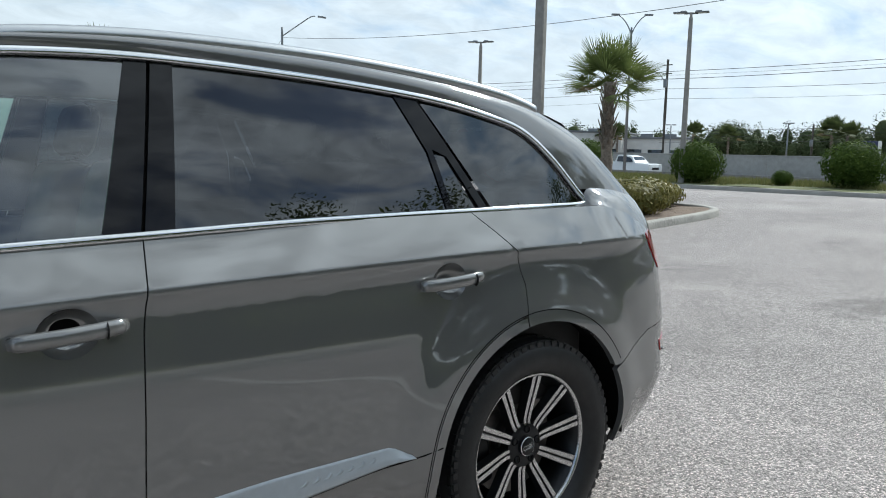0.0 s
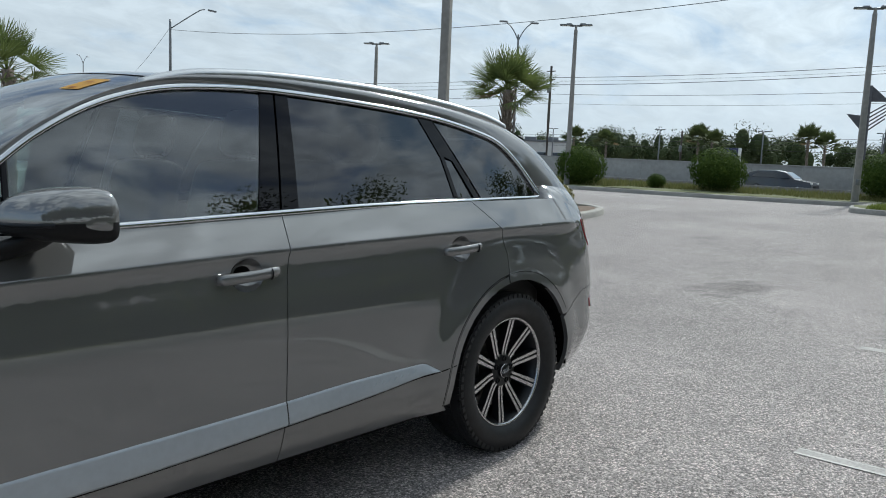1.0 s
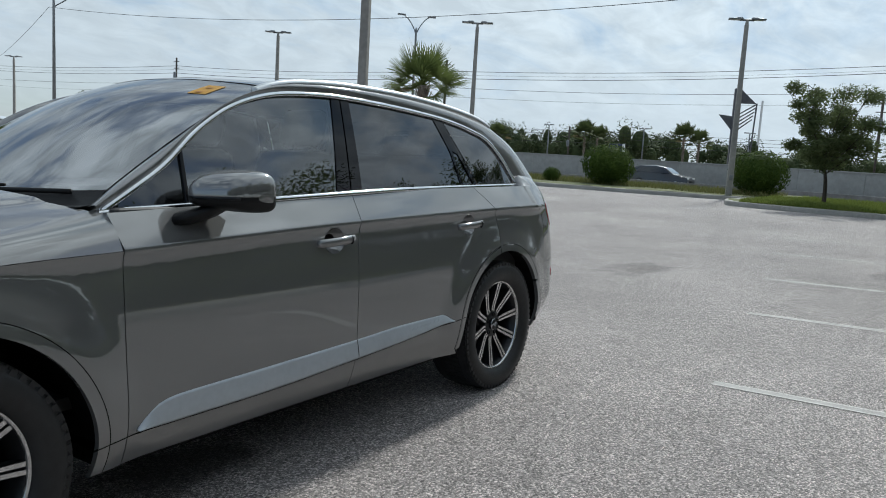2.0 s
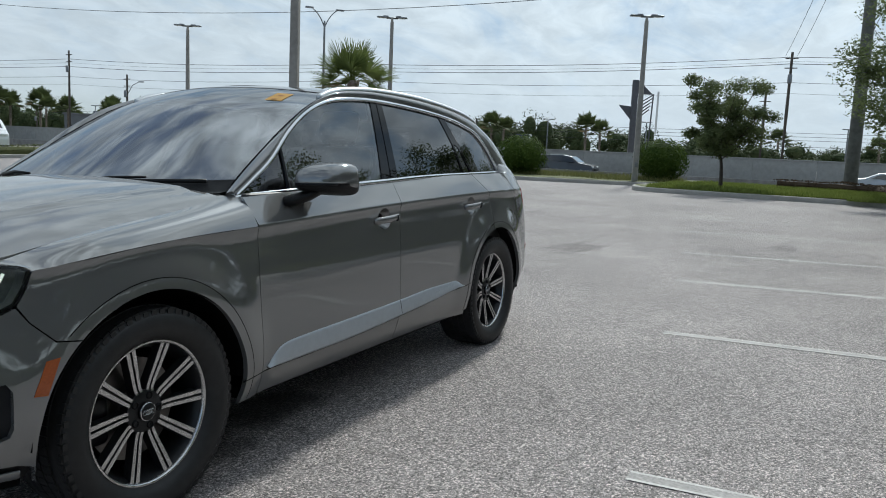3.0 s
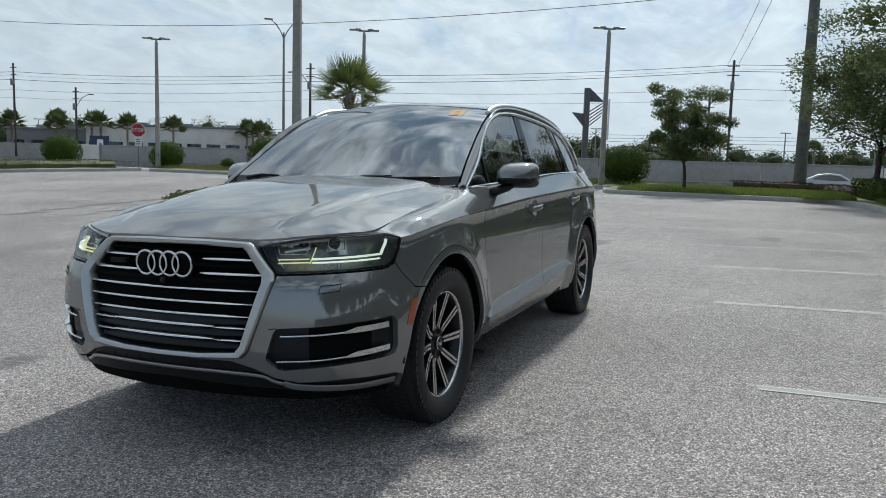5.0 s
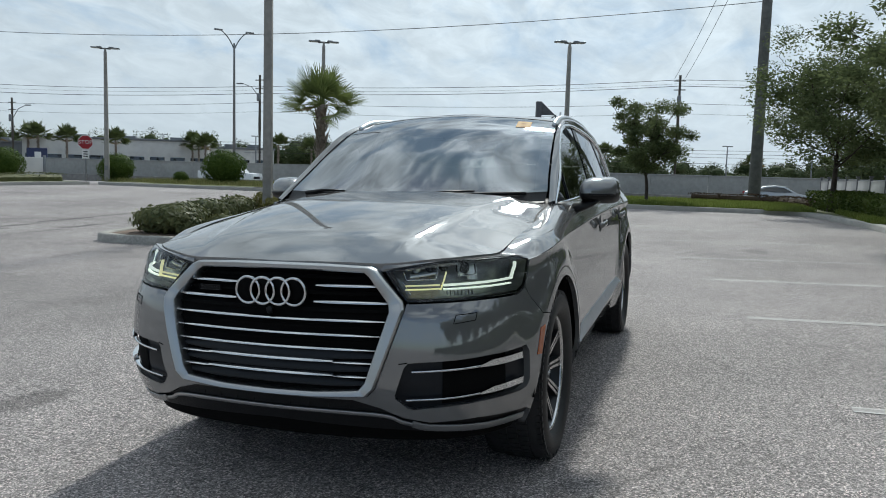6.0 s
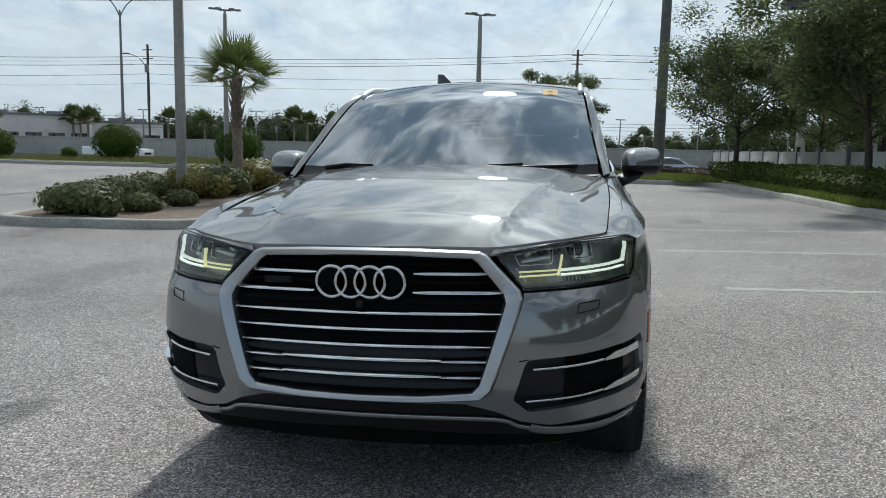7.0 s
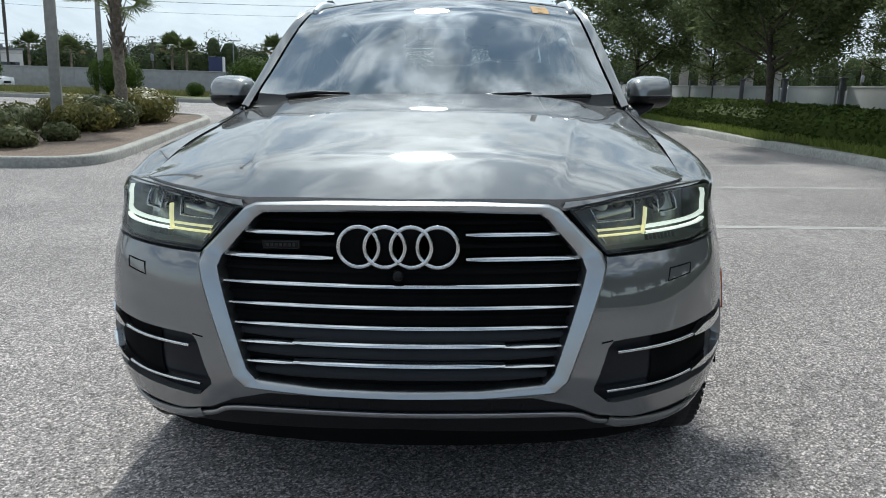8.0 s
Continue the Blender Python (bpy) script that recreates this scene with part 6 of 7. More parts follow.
def round_bush(name, seed, r, h, m, label, category="bush", count=4200, leaf=0.055, group="", rough=0.045):
    rng = random.Random(seed)
    g = Geo()
    core = []
    for i in range(9):
        a = math.pi * i / 8
        core.append([(r * 0.80 * math.sin(a) * math.cos(b) * (1 + 0.06 * math.sin(3 * b + seed)), r * 0.80 * math.sin(a) * math.sin(b), h * 0.5 - h * 0.44 * math.cos(a)) for b in [2 * math.pi * k / 14 for k in range(14)]])
    g.grid(core, closed=True)
    lumps = [(rng.gauss(0, 1), rng.gauss(0, 1), rng.gauss(0, 1), rng.uniform(-0.10, 0.12)) for _ in range(16)]
    for _ in range(count):
        d = Vector((rng.gauss(0, 1), rng.gauss(0, 1), rng.gauss(0, 1))).normalized()
        k = 1.0 + sum(w * max(0, d.dot(Vector((a, b, c)).normalized())) ** 6 for a, b, c, w in lumps) + rng.gauss(0, rough)
        k *= 0.9 + 0.12 * rng.random()
        p = Vector((d.x * r * k, d.y * r * k, h * 0.5 + d.z * h * 0.5 * k))
        if p.z < 0.02:
            p.z = 0.02 + 0.1 * rng.random()
        s = leaf * rng.uniform(0.6, 1.3)
        t = (d.cross(Vector((rng.gauss(0, 1), rng.gauss(0, 1), rng.gauss(0, 1))))).normalized()
        n = (d + Vector((rng.gauss(0, .5), rng.gauss(0, .5), rng.gauss(0, .5) + 0.3))).normalized()
        u = n.cross(t).normalized() * s * 0.5
        t = t * s
        g.add([p - t, p + u, p + t, p - u], [(0, 1, 2, 3)])
    ob = g.build(name, m, smooth=False)
    return tagged(ob, label, category, group)


def fan_palm(name, seed, height, label, fronds=30, crown=0.98, w=0.012, leaf=M_PALM_LEAF):
    rng = random.Random(seed)
    palm = new(name)
    tagged(palm, label, "palm tree")
    g = Geo()
    n = 22
    path = [(0.03 * math.sin(i * 0.2 + seed), 0.02 * math.cos(i * 0.23), -0.2 + (height + 0.2) * i / n) for i in range(n + 1)]
    g.tube(path, [0.140 + 0.016 * math.sin(i * 2.1) - 0.03 * (i / n) + (0.05 if i == 0 else 0) for i in range(n + 1)], 14)
    for i in range(34):       # old leaf bases
        z = height * (0.55 + 0.45 * i / 34)
        a = i * 2.4
        c, s = math.cos(a), math.sin(a)
        r = 0.115
        g.tube([(r * c, r * s, z - 0.12), ((r + 0.05) * c, (r + 0.05) * s, z), ((r + 0.10) * c, (r + 0.10) * s, z + 0.13)], [0.035, 0.03, 0.012], 5, flat=0.5)
    g.build("trunk", M_PALM_BARK, palm, "fibrous brown palm trunk")
    for k in range(fronds):
        f = Geo()
        el = radians(84 - 106 * ((k + 0.5) / fronds) ** 0.8 + rng.uniform(-9, 9))
        dry = k >= fronds * 0.95
        az = k * 2.39996 + rng.uniform(-0.2, 0.2)
        stalk = crown * rng.uniform(0.40, 0.58)
        d = Vector((math.cos(az) * math.cos(el), math.sin(az) * math.cos(el), math.sin(el)))
        o = Vector((0, 0, height - 0.05))
        tip = o + d * stalk + Vector((0, 0, -0.06 * stalk))
        f.tube([o, o.lerp(tip, 0.5) + Vector((0, 0, 0.03)), tip], [0.022, 0.014, 0.010], 5, flat=0.5)
        side = d.cross(Vector((0, 0, 1))).normalized()
        up = side.cross(d).normalized()
        tw = rng.uniform(-0.6, 0.6)
        side, up = side * math.cos(tw) + up * math.sin(tw), up * math.cos(tw) - side * math.sin(tw)
        m = 30
        for j in range(m):
            a = radians(-98 + 196 * j / (m - 1)) + rng.uniform(-0.03, 0.03)
            ld = (d * math.cos(a) + side * math.sin(a) + up * (0.10 + 0.12 * abs(math.sin(a)))).normalized()
            ln = crown * rng.uniform(0.50, 0.66) * (1.0 - 0.36 * abs(a) / 2.1)
            wd = ld.cross(up).normalized() * w
            p1 = tip + ld * ln * 0.55
            droop = Vector((0, 0, -1)) * ln * rng.uniform(0.02, 0.10) * (0.4 + abs(math.sin(a)))
            p2 = tip + ld * ln * 0.82 + droop * 0.45
            p3 = tip + ld * ln * 0.95 + droop
            f.add([tip - wd * 0.3, tip + wd * 0.3, p1 - wd, p1 + wd, p2 - wd * 0.6, p2 + wd * 0.6, p3], [(0, 1, 3, 2), (2, 3, 5, 4), (4, 5, 6)])
        f.build("frond", M_PALM_DRY if dry else leaf, palm, "dry hanging frond" if dry else "", smooth=False)
    return palm


def on(x, y, up=0.0, turn=0.0, k=1.0):
    return pose(x, y, lie(x, y) + up, 0, 0, turn) @ Matrix.Scale(k, 4)


# palms
palm_a = fan_palm("palm_tree", 3, 2.80, "sabal palm with fan fronds in the planted island", 27, 1.12, 0.015)
palm_a.matrix_world = on(-12.55, -7.75, 0.12)
palm_b = fan_palm("palm_tree", 8, 2.9, "short sabal palm beyond the parked cars", 26, 1.15)
palm_b.matrix_world = on(-4.3, -14.2, 0.0)

# trees on the lawn and along the fence
oak_a = oak("oak_tree", 11, 3.7, 1.75, "young live oak with a leaning trunk on the lawn", 24000, 0.09, 0.42, 0.055)
oak_a.matrix_world = on(-25.2, -0.55, 0.2, 200)
oak_b = oak("oak_tree", 23, 5.4, 3.3, "spreading live oak beside the hedge", 31000, 0.02, 0.46, 0.064)
oak_b.matrix_world = on(-23.4, 5.5, 0.15, 40)
oak_c = oak("oak_tree", 37, 5.0, 2.6, "dense live oak over the hedge and fence", 31000, -0.03, 0.48, 0.064)
oak_c.matrix_world = on(-13.2, 6.5, 0.15, 110)
for ox, oy, tn, k in ((-27.0, 9.2, 75, 0.9), (-23.0, 10.0, 20, 1.1), (-12.0, 10.6, 15, 1.0), (-8.5, 9.6, 160, 0.95), (-8.6, 9.6, 10, 1.05), (-5.8, 9.4, 40, 0.95), (-3.4, 10.6, 80, 1.02), (-1.0, 10.2, 250, 0.92), (1.6, 10.6, 170, 1.02), (4.2, 10.6, 310, 0.92), (7.0, 11.2, 130, 1.05), (10.4, 11.6, 60, 1.0), (15.0, 11.8, 220, 1.1), (-21.5, 14.0, 100, 1.0),
                      (-9.0, 24.5, 30, 1.0), (-12.5, 26.0, 200, 1.1), (-15.8, 24.0, 90, 1.0), (-19.0, 26.0, 310, 1.1), (-23.0, 24.0, 160, 1.0), (-6.0, 22.0, 80, 1.1), (-1.0, 27.0, 210, 1.25), (4.0, 25.5, 330, 1.0), (8.5, 28.0, 20, 1.25), (14.0, 26.0, 120, 1.1), (20.0, 27.0, 55, 1.2), (27.0, 24.0, 140, 1.2)):
    copy_thing(random.Random(int(ox * 10)).choice((oak_b, oak_c)), on(ox, oy, 0.12, tn, k))

# clipped round bushes by the lamps
bush = round_bush("round_bush", 5, 1.0, 1.62, M_BUSH, "clipped round evergreen bush on the verge", group="round bushes")
bush.matrix_world = on(-30.2, -3.7, 0.15, 0, 1.08)
for bx, by, tn, k in ((-29.0, -9.6, 70, 1.0), (-26.6, -14.55, 140, 0.95), (-28.9, -22.0, 220, 1.0), (-26.9, -27.1, 300, 0.80), (-24.3, -31.8, 30, 0.88), (-28.5, -12.0, 200, 0.35), (-28.0, -24, 90, 0.35)):
    copy_thing(bush, on(bx, by, 0.12, tn, k))

# loose shrubs of the island
shrubs = [(-7.2, -8.12, 0.64, 0.56, M_SHRUB), (-8.15, -8.6, 0.58, 0.53, M_SHRUB), (-8.95, -8.55, 0.64, 0.58, M_SHRUB), (-7.1, -7.62, 0.28, 0.36, M_SHRUB), (-7.95, -7.42, 0.33, 0.36, M_SHRUB),
          (-10.3, -8.8, 0.55, 0.56, M_SHRUB), (-10.9, -7.75, 0.60, 0.62, M_SHRUB_Y), (-11.9, -7.85, 0.66, 0.68, M_SHRUB), (-12.4, -8.8, 0.7, 0.66, M_SHRUB_Y), (-13.4, -7.7, 0.72, 0.72, M_SHRUB_Y),
          (-14.6, -8.3, 0.75, 0.70, M_SHRUB_Y), (-15.6, -8.6, 0.62, 0.6, M_SHRUB_Y), (-9.15, -7.30, 0.30, 0.34, M_SHRUB)]
for i, (sx, sy, r, h, m) in enumerate(shrubs):
    ob = round_bush("shrub", 40 + i, r, h, m, "loose yellow-green shrub in bark mulch" if m is M_SHRUB_Y else "loose grey-green shrub in bark mulch", "shrub", int(2300 * r / 0.7), 0.050, "shrubs of the island", 0.085)
    ob.matrix_world = on(sx, sy, 0.10, i * 50)


def hedge(name, line, w, h, m, label, seed, density=240, leaf=0.05):
    rng = random.Random(seed)
    g = Geo()
    pts = resample([Vector(q) for q in line], 0.25, closed=False)
    rows = []
    for i, q in enumerate(pts):
        d = (pts[min(i + 1, len(pts) - 1)] - pts[max(i - 1, 0)]).normalized()
        s = Vector((-d.y, d.x))
        z = lie(q.x, q.y) + 0.1
        k = 0.88 + 0.1 * noise.noise((q.x * 1.3, q.y * 1.3, seed))
        rows.append([(q.x + s.x * o * w * k, q.y + s.y * o * w * k, z + hh * h * k) for o, hh in ((-0.44, 0), (-0.46, 0.6), (-0.3, 0.92), (0.3, 0.92), (0.46, 0.6), (0.44, 0))])
        for _ in range(int(density * 0.25)):
            o = rng.uniform(-0.5, 0.5)
            side = rng.random()
            hh = h * (0.94 + 0.10 * rng.random()) if side < 0.55 else h * rng.random()
            oo = o if side < 0.55 else math.copysign(0.5 + rng.uniform(-0.03, 0.05), o)
            p = Vector((q.x + s.x * oo * w + d.x * rng.uniform(-.15, .15), q.y + s.y * oo * w + d.y * rng.uniform(-.15, .15), z + hh * (0.93 + 0.16 * noise.noise((q.x, q.y, seed + 3)))))
            t = Vector((rng.gauss(0, 1), rng.gauss(0, 1), rng.gauss(0, .8))).normalized()
            u = t.cross(Vector((rng.gauss(0, 1), rng.gauss(0, 1), rng.gauss(0, 1)))).normalized() * leaf * 0.5
            t = t * leaf * rng.uniform(0.7, 1.3)
            g.add([p - t, p + u, p + t, p - u], [(0, 1, 2, 3)])
    g.grid(rows, flip=True)
    return tagged(g.build(name, m, smooth=False), label, "hedge")


hedge("hedge", [(-27.0, 5.9), (-21.3, 6.25), (-17, 6.5), (-12, 6.9), (-7, 7.35), (-2.5, 7.95), (4.0, 8.95), (12.0, 10.25), (22.0, 11.9)], 1.35, 0.72, M_HEDGE, "long clipped green hedge behind the kerb", 4, 640, 0.055)
hedge("hedge", [(-30.0, 1.0), (-30.0, 2.5), (-29.0, 4.6), (-26, 5.6)], 0.7, 0.42, M_HEDGE_RED, "low dark hedge at the back of the lawn", 6, 160)
hedge("hedge", [(-23.6, -27.6), (-19, -28.4), (-15, -29.8), (-11, -32)], 0.9, 0.42, M_SHRUB, "low grey-green hedge in the corner bed", 9, 140)


def grass(name, label, spots, seed, height=0.10):
    rng = random.Random(seed)
    g = Geo()
    for (x0, x1, y0, y1, count) in spots:
        for _ in range(count):
            x, y = rng.uniform(x0, x1), rng.uniform(y0, y1)
            z = lie(x, y) + 0.10 + 0.05
            a = rng.uniform(0, 6.28)
            h = height * rng.uniform(0.5, 1.6)
            c, s = math.cos(a), math.sin(a)
            lx, ly = rng.gauss(0, .35) * h, rng.gauss(0, .35) * h
            g.add([(x - c * 0.016, y - s * 0.016, z), (x + c * 0.016, y + s * 0.016, z), (x + lx, y + ly, z + h)], [(0, 1, 2)])
    return tagged(g.build(name, M_WEEDS if name.startswith("verge") else M_GRASS, smooth=False), label, "grass", kind="stuff")


grass("grass", "bright green lawn grass", [(-28.5, -22.6, -2.6, 3.4, 26000), (-28.5, -21.6, 3.4, 4.9, 12000), (-31, -28.5, -2.0, 4, 5000), (-21.5, -16.0, 5.4, 6.4, 7000), (-16.0, -11.0, 5.75, 6.9, 7000), (-11.0, -6.0, 6.2, 7.2, 7000)], 2, 0.11)
grass("verge_grass", "uneven weedy grass on the verge", [(-33, -28.2, -13, -3, 6000), (-33, -26, -20, -13, 6000), (-33, -25.3, -27, -20, 6000)], 3, 0.17)


# ---- poles, lamps, wires ----
def lamp_post(label):
    post = new("parking_lamp")
    tagged(post, label, "lamp post", "parking lamps")
    g = Geo()
    rows = []
    for z, r in ((-0.3, 0.118), (0.0, 0.115), (3.0, 0.095), (6.35, 0.070), (6.36, 0.055), (6.55, 0.04)):
        rows.append([(r * a, r * b, z) for a, b in ((1, .72), (.72, 1), (-.72, 1), (-1, .72), (-1, -.72), (-.72, -1), (.72, -1), (1, -.72))])
    g.grid(rows, closed=True, cap=True)
    g.build("pole", M_POLE, post, "tapered square concrete pole", sharp=30)
    arm = Geo().tube([(0, -0.25, 6.52), (0, 0.25, 6.52)], 0.04, 8)
    arm.build("arm", M_STEEL, post)
    for sd in (-1, 1):
        h = Geo().box((0, sd * 0.40, 6.55), (0.26, 0.52, 0.050), r=0.02)
        h.box((0, sd * 0.28, 6.59), (0.2, 0.22, 0.04), r=0.012)
        hd = h.build("lamp_head", M_STEEL, post, "flat grey lamp head")
        Geo().box((0, sd * 0.40, 6.517), (0.18, 0.32, 0.012)).build("lens", M_SIGN_WHITE, hd)
    Geo().box((0.16, 0, 0.7), (0.03, 0.12, 0.2), r=0.008).build("hand_hole_cover", M_STEEL, post)
    return post


lamp = lamp_post("tall concrete parking lamp with twin flat heads")
lamp.matrix_world = on(-27.8, -4.2, 0.12, 24)
for lx, ly, tn in ((-25.95, -14.8, 30), (-25.8, -26.7, 34), (-30.3, -62, 40), (12, 14, 30), (-2, -36, 10)):
    copy_thing(lamp, on(lx, ly, 0.12, tn))

p = new("tall_pole")
tagged(p, "tall weathered concrete pole in the planted island", "pole")
g = Geo()
g.grid([[(r * a, r * b, z) for a, b in ((1, .8), (.8, 1), (-.8, 1), (-1, .8), (-1, -.8), (-.8, -1), (.8, -1), (1, -.8))] for z, r in ((-0.3, 0.108), (0, 0.106), (5, 0.092), (9.5, 0.075))], closed=True, cap=True)
g.build("shaft", M_POLE, p, sharp=30)
Geo().box((0, 0, 9.6), (0.7, 0.25, 0.09), r=0.02).build("lamp_head", M_STEEL, p)
p.matrix_world = on(-11.1, -8.4, 0.1, 20)

q = new("power_pole")
tagged(q, "thick round concrete power pole behind the lawn", "pole")
g = Geo()
g.lathe([(0.27, -0.3), (0.265, 0.0), (0.22, 6.0), (0.18, 14.0)], 20)
g.build("shaft", M_POLE_OLD, q)
for z in (11.5, 12.6):
    Geo().tube([(0, -0.2, z), (0, -0.9, z + 0.25)], [0.06, 0.04], 8).build("insulator_arm", M_STEEL, q)
q.matrix_world = on(-31.3, 3.6, 0.05)


def wood_pole(x, y, h, label, arm_lamp=0):
    w = new("utility_pole")
    tagged(w, label, "utility pole")
    Geo().tube([(0, 0, -1.1), (0.02, 0.0, h * 0.5), (0, 0, h)], [0.17, 0.14, 0.11], 10).build("shaft", M_POLE_DARK, w)
    for z in (h - 0.5, h - 1.3):
        Geo().tube([(0, -0.5, z), (0, 0.5, z)], 0.05, 6).build("cross_arm", M_POLE_DARK, w)
    Geo().lathe([(0.17, 0), (0.18, 0.1), (0.18, 0.7), (0.1, 0.8)], 12, place=pose(0.25, 0, h - 2.6)).build("transformer", M_STEEL, w)
    if arm_lamp:
        Geo().tube([(0, 0, h - 2.3), (0, -0.9 * arm_lamp, h - 1.2), (0, -2.0 * arm_lamp, h - 0.8)], [0.045, 0.04, 0.035], 6).build("lamp_arm", M_STEEL, w)
        Geo().box((0, -2.3 * arm_lamp, h - 0.82), (0.25, 0.7, 0.12), r=0.03).build("lamp_head", M_STEEL, w)
    w.matrix_world = pose(x, y, -0.1)
    return w


wood_pole(-68.0, -1.1, 10.7, "tall wooden utility pole beyond the wall")
wood_pole(-62.0, -40.9, 10.5, "tall wooden utility pole with a street lamp", 1)
wood_pole(-60.0, -81.0, 11.1, "tall wooden utility pole by the trees")
wood_pole(-60.0, -71.0, 8.2, "wooden utility pole with a small lamp", -1)
wood_pole(-72.0, 45.0, 11.2, "tall wooden utility pole far along the street")
wood_pole(-58.0, -132.0, 11.4, "tall wooden utility pole at the far end of the street")
for yy in (-130.0, -40.0, 45.0):
    wood_pole(-90.0, yy, 5.6, "short distant utility pole beyond the trees")
wood_pole(-76.0, -3.5, 8.5, "slim wooden utility pole beyond the wall")


def road_lamp(x, y, h, label, twin=True, turn=0.0, reach=0.0, rise=0.0):
    w = new("street_lamp")
    tagged(w, label, "street lamp")
    Geo().tube([(0, 0, -1.2), (0, 0, h - 1.2), (0, 0, h - 0.9)], [0.13, 0.075, 0.07], 10).build("shaft", M_STEEL, w)
    if reach:       # one long rising arm from below the shaft's top
        Geo().tube([tuple(v) for v in spline([(0, 0, h - 1.5), (0, reach * 0.4, h - 1.5 + rise * 0.52), (0, reach * 0.72, h - 1.5 + rise * 0.92), (0, reach * 0.86, h - 1.5 + rise)], 5)], 0.04, 6).build("arm", M_STEEL, w)
        Geo().box((0, 0, 0), (0.22, 0.56, 0.10), r=0.03, place=pose(0, reach + 0.1, h - 1.5 + rise - 0.05, -7, 0, 0)).build("lamp_head", M_STEEL, w)
    for sd in () if reach else (-1, 1) if twin else (1,):
        Geo().tube([tuple(v) for v in spline([(0, 0, h - 1.4), (0, sd * 0.25, h - 0.85), (0, sd * 0.6, h - 0.35), (0, sd * 0.95, h - 0.05)], 4)], 0.045, 6).build("arm", M_STEEL, w)
        Geo().box((0, sd * 1.2, h), (0.24, 0.62, 0.11), r=0.03).build("lamp_head", M_STEEL, w)
    w.matrix_world = pose(x, y, -0.1, 0, 0, turn)
    return w


road_lamp(-46.4, -33.3, 11.7, "tall twin-armed steel highway lamp", True, 48)
road_lamp(-6.9, 13.9, 8.6, "steel street lamp with one arm behind the hedge", False, 120, 2.0, 0.7)
road_lamp(-24.4, -45.3, 10.45, "steel street lamp with one long arm", False, 63, 2.55, 1.45)
road_lamp(-56, -135, 15.8, "distant twin-armed highway lamp", True, -60)
far_lamp = new("street_lamp")
tagged(far_lamp, "small distant street lamp with a flat twin head", "street lamp")
Geo().tube([(0, 0, -0.4), (0, 0, 5.6)], [0.11, 0.07], 8).build("shaft", M_STEEL, far_lamp)
for sd in (-1, 1):
    Geo().box((0, sd * 0.36, 5.66), (0.3, 0.58, 0.12), r=0.03).build("lamp_head", M_STEEL, far_lamp)
far_lamp.matrix_world = pose(-88, -42, -0.1, 0, 0, 20)
for fx_, fy_ in ((-88, -58), (-90, -30), (-92, -18), (-95, -8), (-86, -72), (-98, 4), (-84, -88), (-100, 14), (-82, -104), (-104, 26)):
    copy_thing(far_lamp, pose(fx_, fy_, -0.1, 0, 0, 30))


def wire(a, b, sag, r, label):
    pts = []
    for i in range(25):
        t = i / 24
        q = Vector(a).lerp(Vector(b), t)
        pts.append((q.x, q.y, q.z - sag * 4 * t * (1 - t)))
    tagged(Geo().tube(pts, r, 5).build("power_line", M_WIRE), label, "power line", "power lines")


for hs, r in (((10.7, 10.1, 9.4, 10.3, 10.8), 0.024), ((10.0, 9.2, 8.7, 9.75, 10.1), 0.026), ((8.7, 8.0, 7.8, 8.2, 8.6), 0.018), ((10.3, 9.65, 9.05, 9.95, 10.4), 0.010), ((7.7, 7.1, 6.9, 7.3, 7.7), 0.012)):
    stops = [(x, y, z - 0.1) for (x, y), z in zip(((-58, -132), (-60, -81), (-62, -40.9), (-68, -1.1), (-72, 45)), hs)]
    for a, b in zip(stops, stops[1:]):
        wire(a, b, 0.4, r, "long black power line along the street")
for z in (5.0, 4.6, 4.2, 3.5):
    wire((-90, -130, z), (-90, -40, z), 0.3, 0.02, "low distant power line beyond the trees")
    wire((-90, -40, z), (-90, 45, z), 0.3, 0.02, "low distant power line beyond the trees")
wire((-30.6, -57.2, 10.6), (-31.3, 3.6, 9.0), 1.4, 0.016, "single slack power line")
wire((-58, -132, 9.4), (-30.6, -57.2, 10.6), 1.2, 0.016, "single slack power line")
for dy in (-0.5, 0.4):
    wire((-68, -1.1 + dy, 10.3), (-31.5, 3.6 + dy * 0.6, 13.6), 0.4, 0.016, "power line rising to the concrete pole")

# ---- street wall and barrier ----
street = Geo()
street.grid([[(x, y, z) for x, z in ((-61.8, -1.1), (-61.7, -0.47), (-57.0, -0.42), (-52.4, -0.47), (-52.3, -1.1))] for y in (-160, -60, 0, 70)], flip=False)
tagged(street.build("road", M_WALL_DARK, smooth=False), "grey highway carriageway behind the barrier", "road", kind="structure")
wall = empty("street_wall", pose(0, 0, 0), "long pale precast concrete wall along the highway", "wall", kind="structure")
for i in range(46):
    y = -150 + 4.6 * i
    g = Geo().box((-62, y + 2.3, 0.46), (0.3, 4.585, 2.26), r=0.012)
    g.build("wall_panel", M_WALL, wall)
Geo().box((-62, -43, 1.62), (0.42, 212, 0.10), r=0.02).build("coping", M_WALL, wall)
low_wall = empty("road_barrier", pose(0, 0, 0), "low weathered concrete barrier beside the street", "barrier", kind="structure")
for i in range(36):
    y = -120 + 5.0 * i
    g = Geo()
    g.grid([[(-52 + a, yy, z) for a, z in ((0.34, -1.2), (0.30, -0.75), (0.16, -0.55), (0.11, 0.17), (-0.11, 0.17), (-0.16, -0.55), (-0.3, -0.75), (-0.34, -1.2))] for yy in (y + 0.01, y + 4.99)], closed=True, cap=True)
    g.build("barrier_block", M_WALL_DARK, low_wall, smooth=False)
FENCE_Y = lambda x: 8.3 + 0.07 * max(0.0, x + 20)
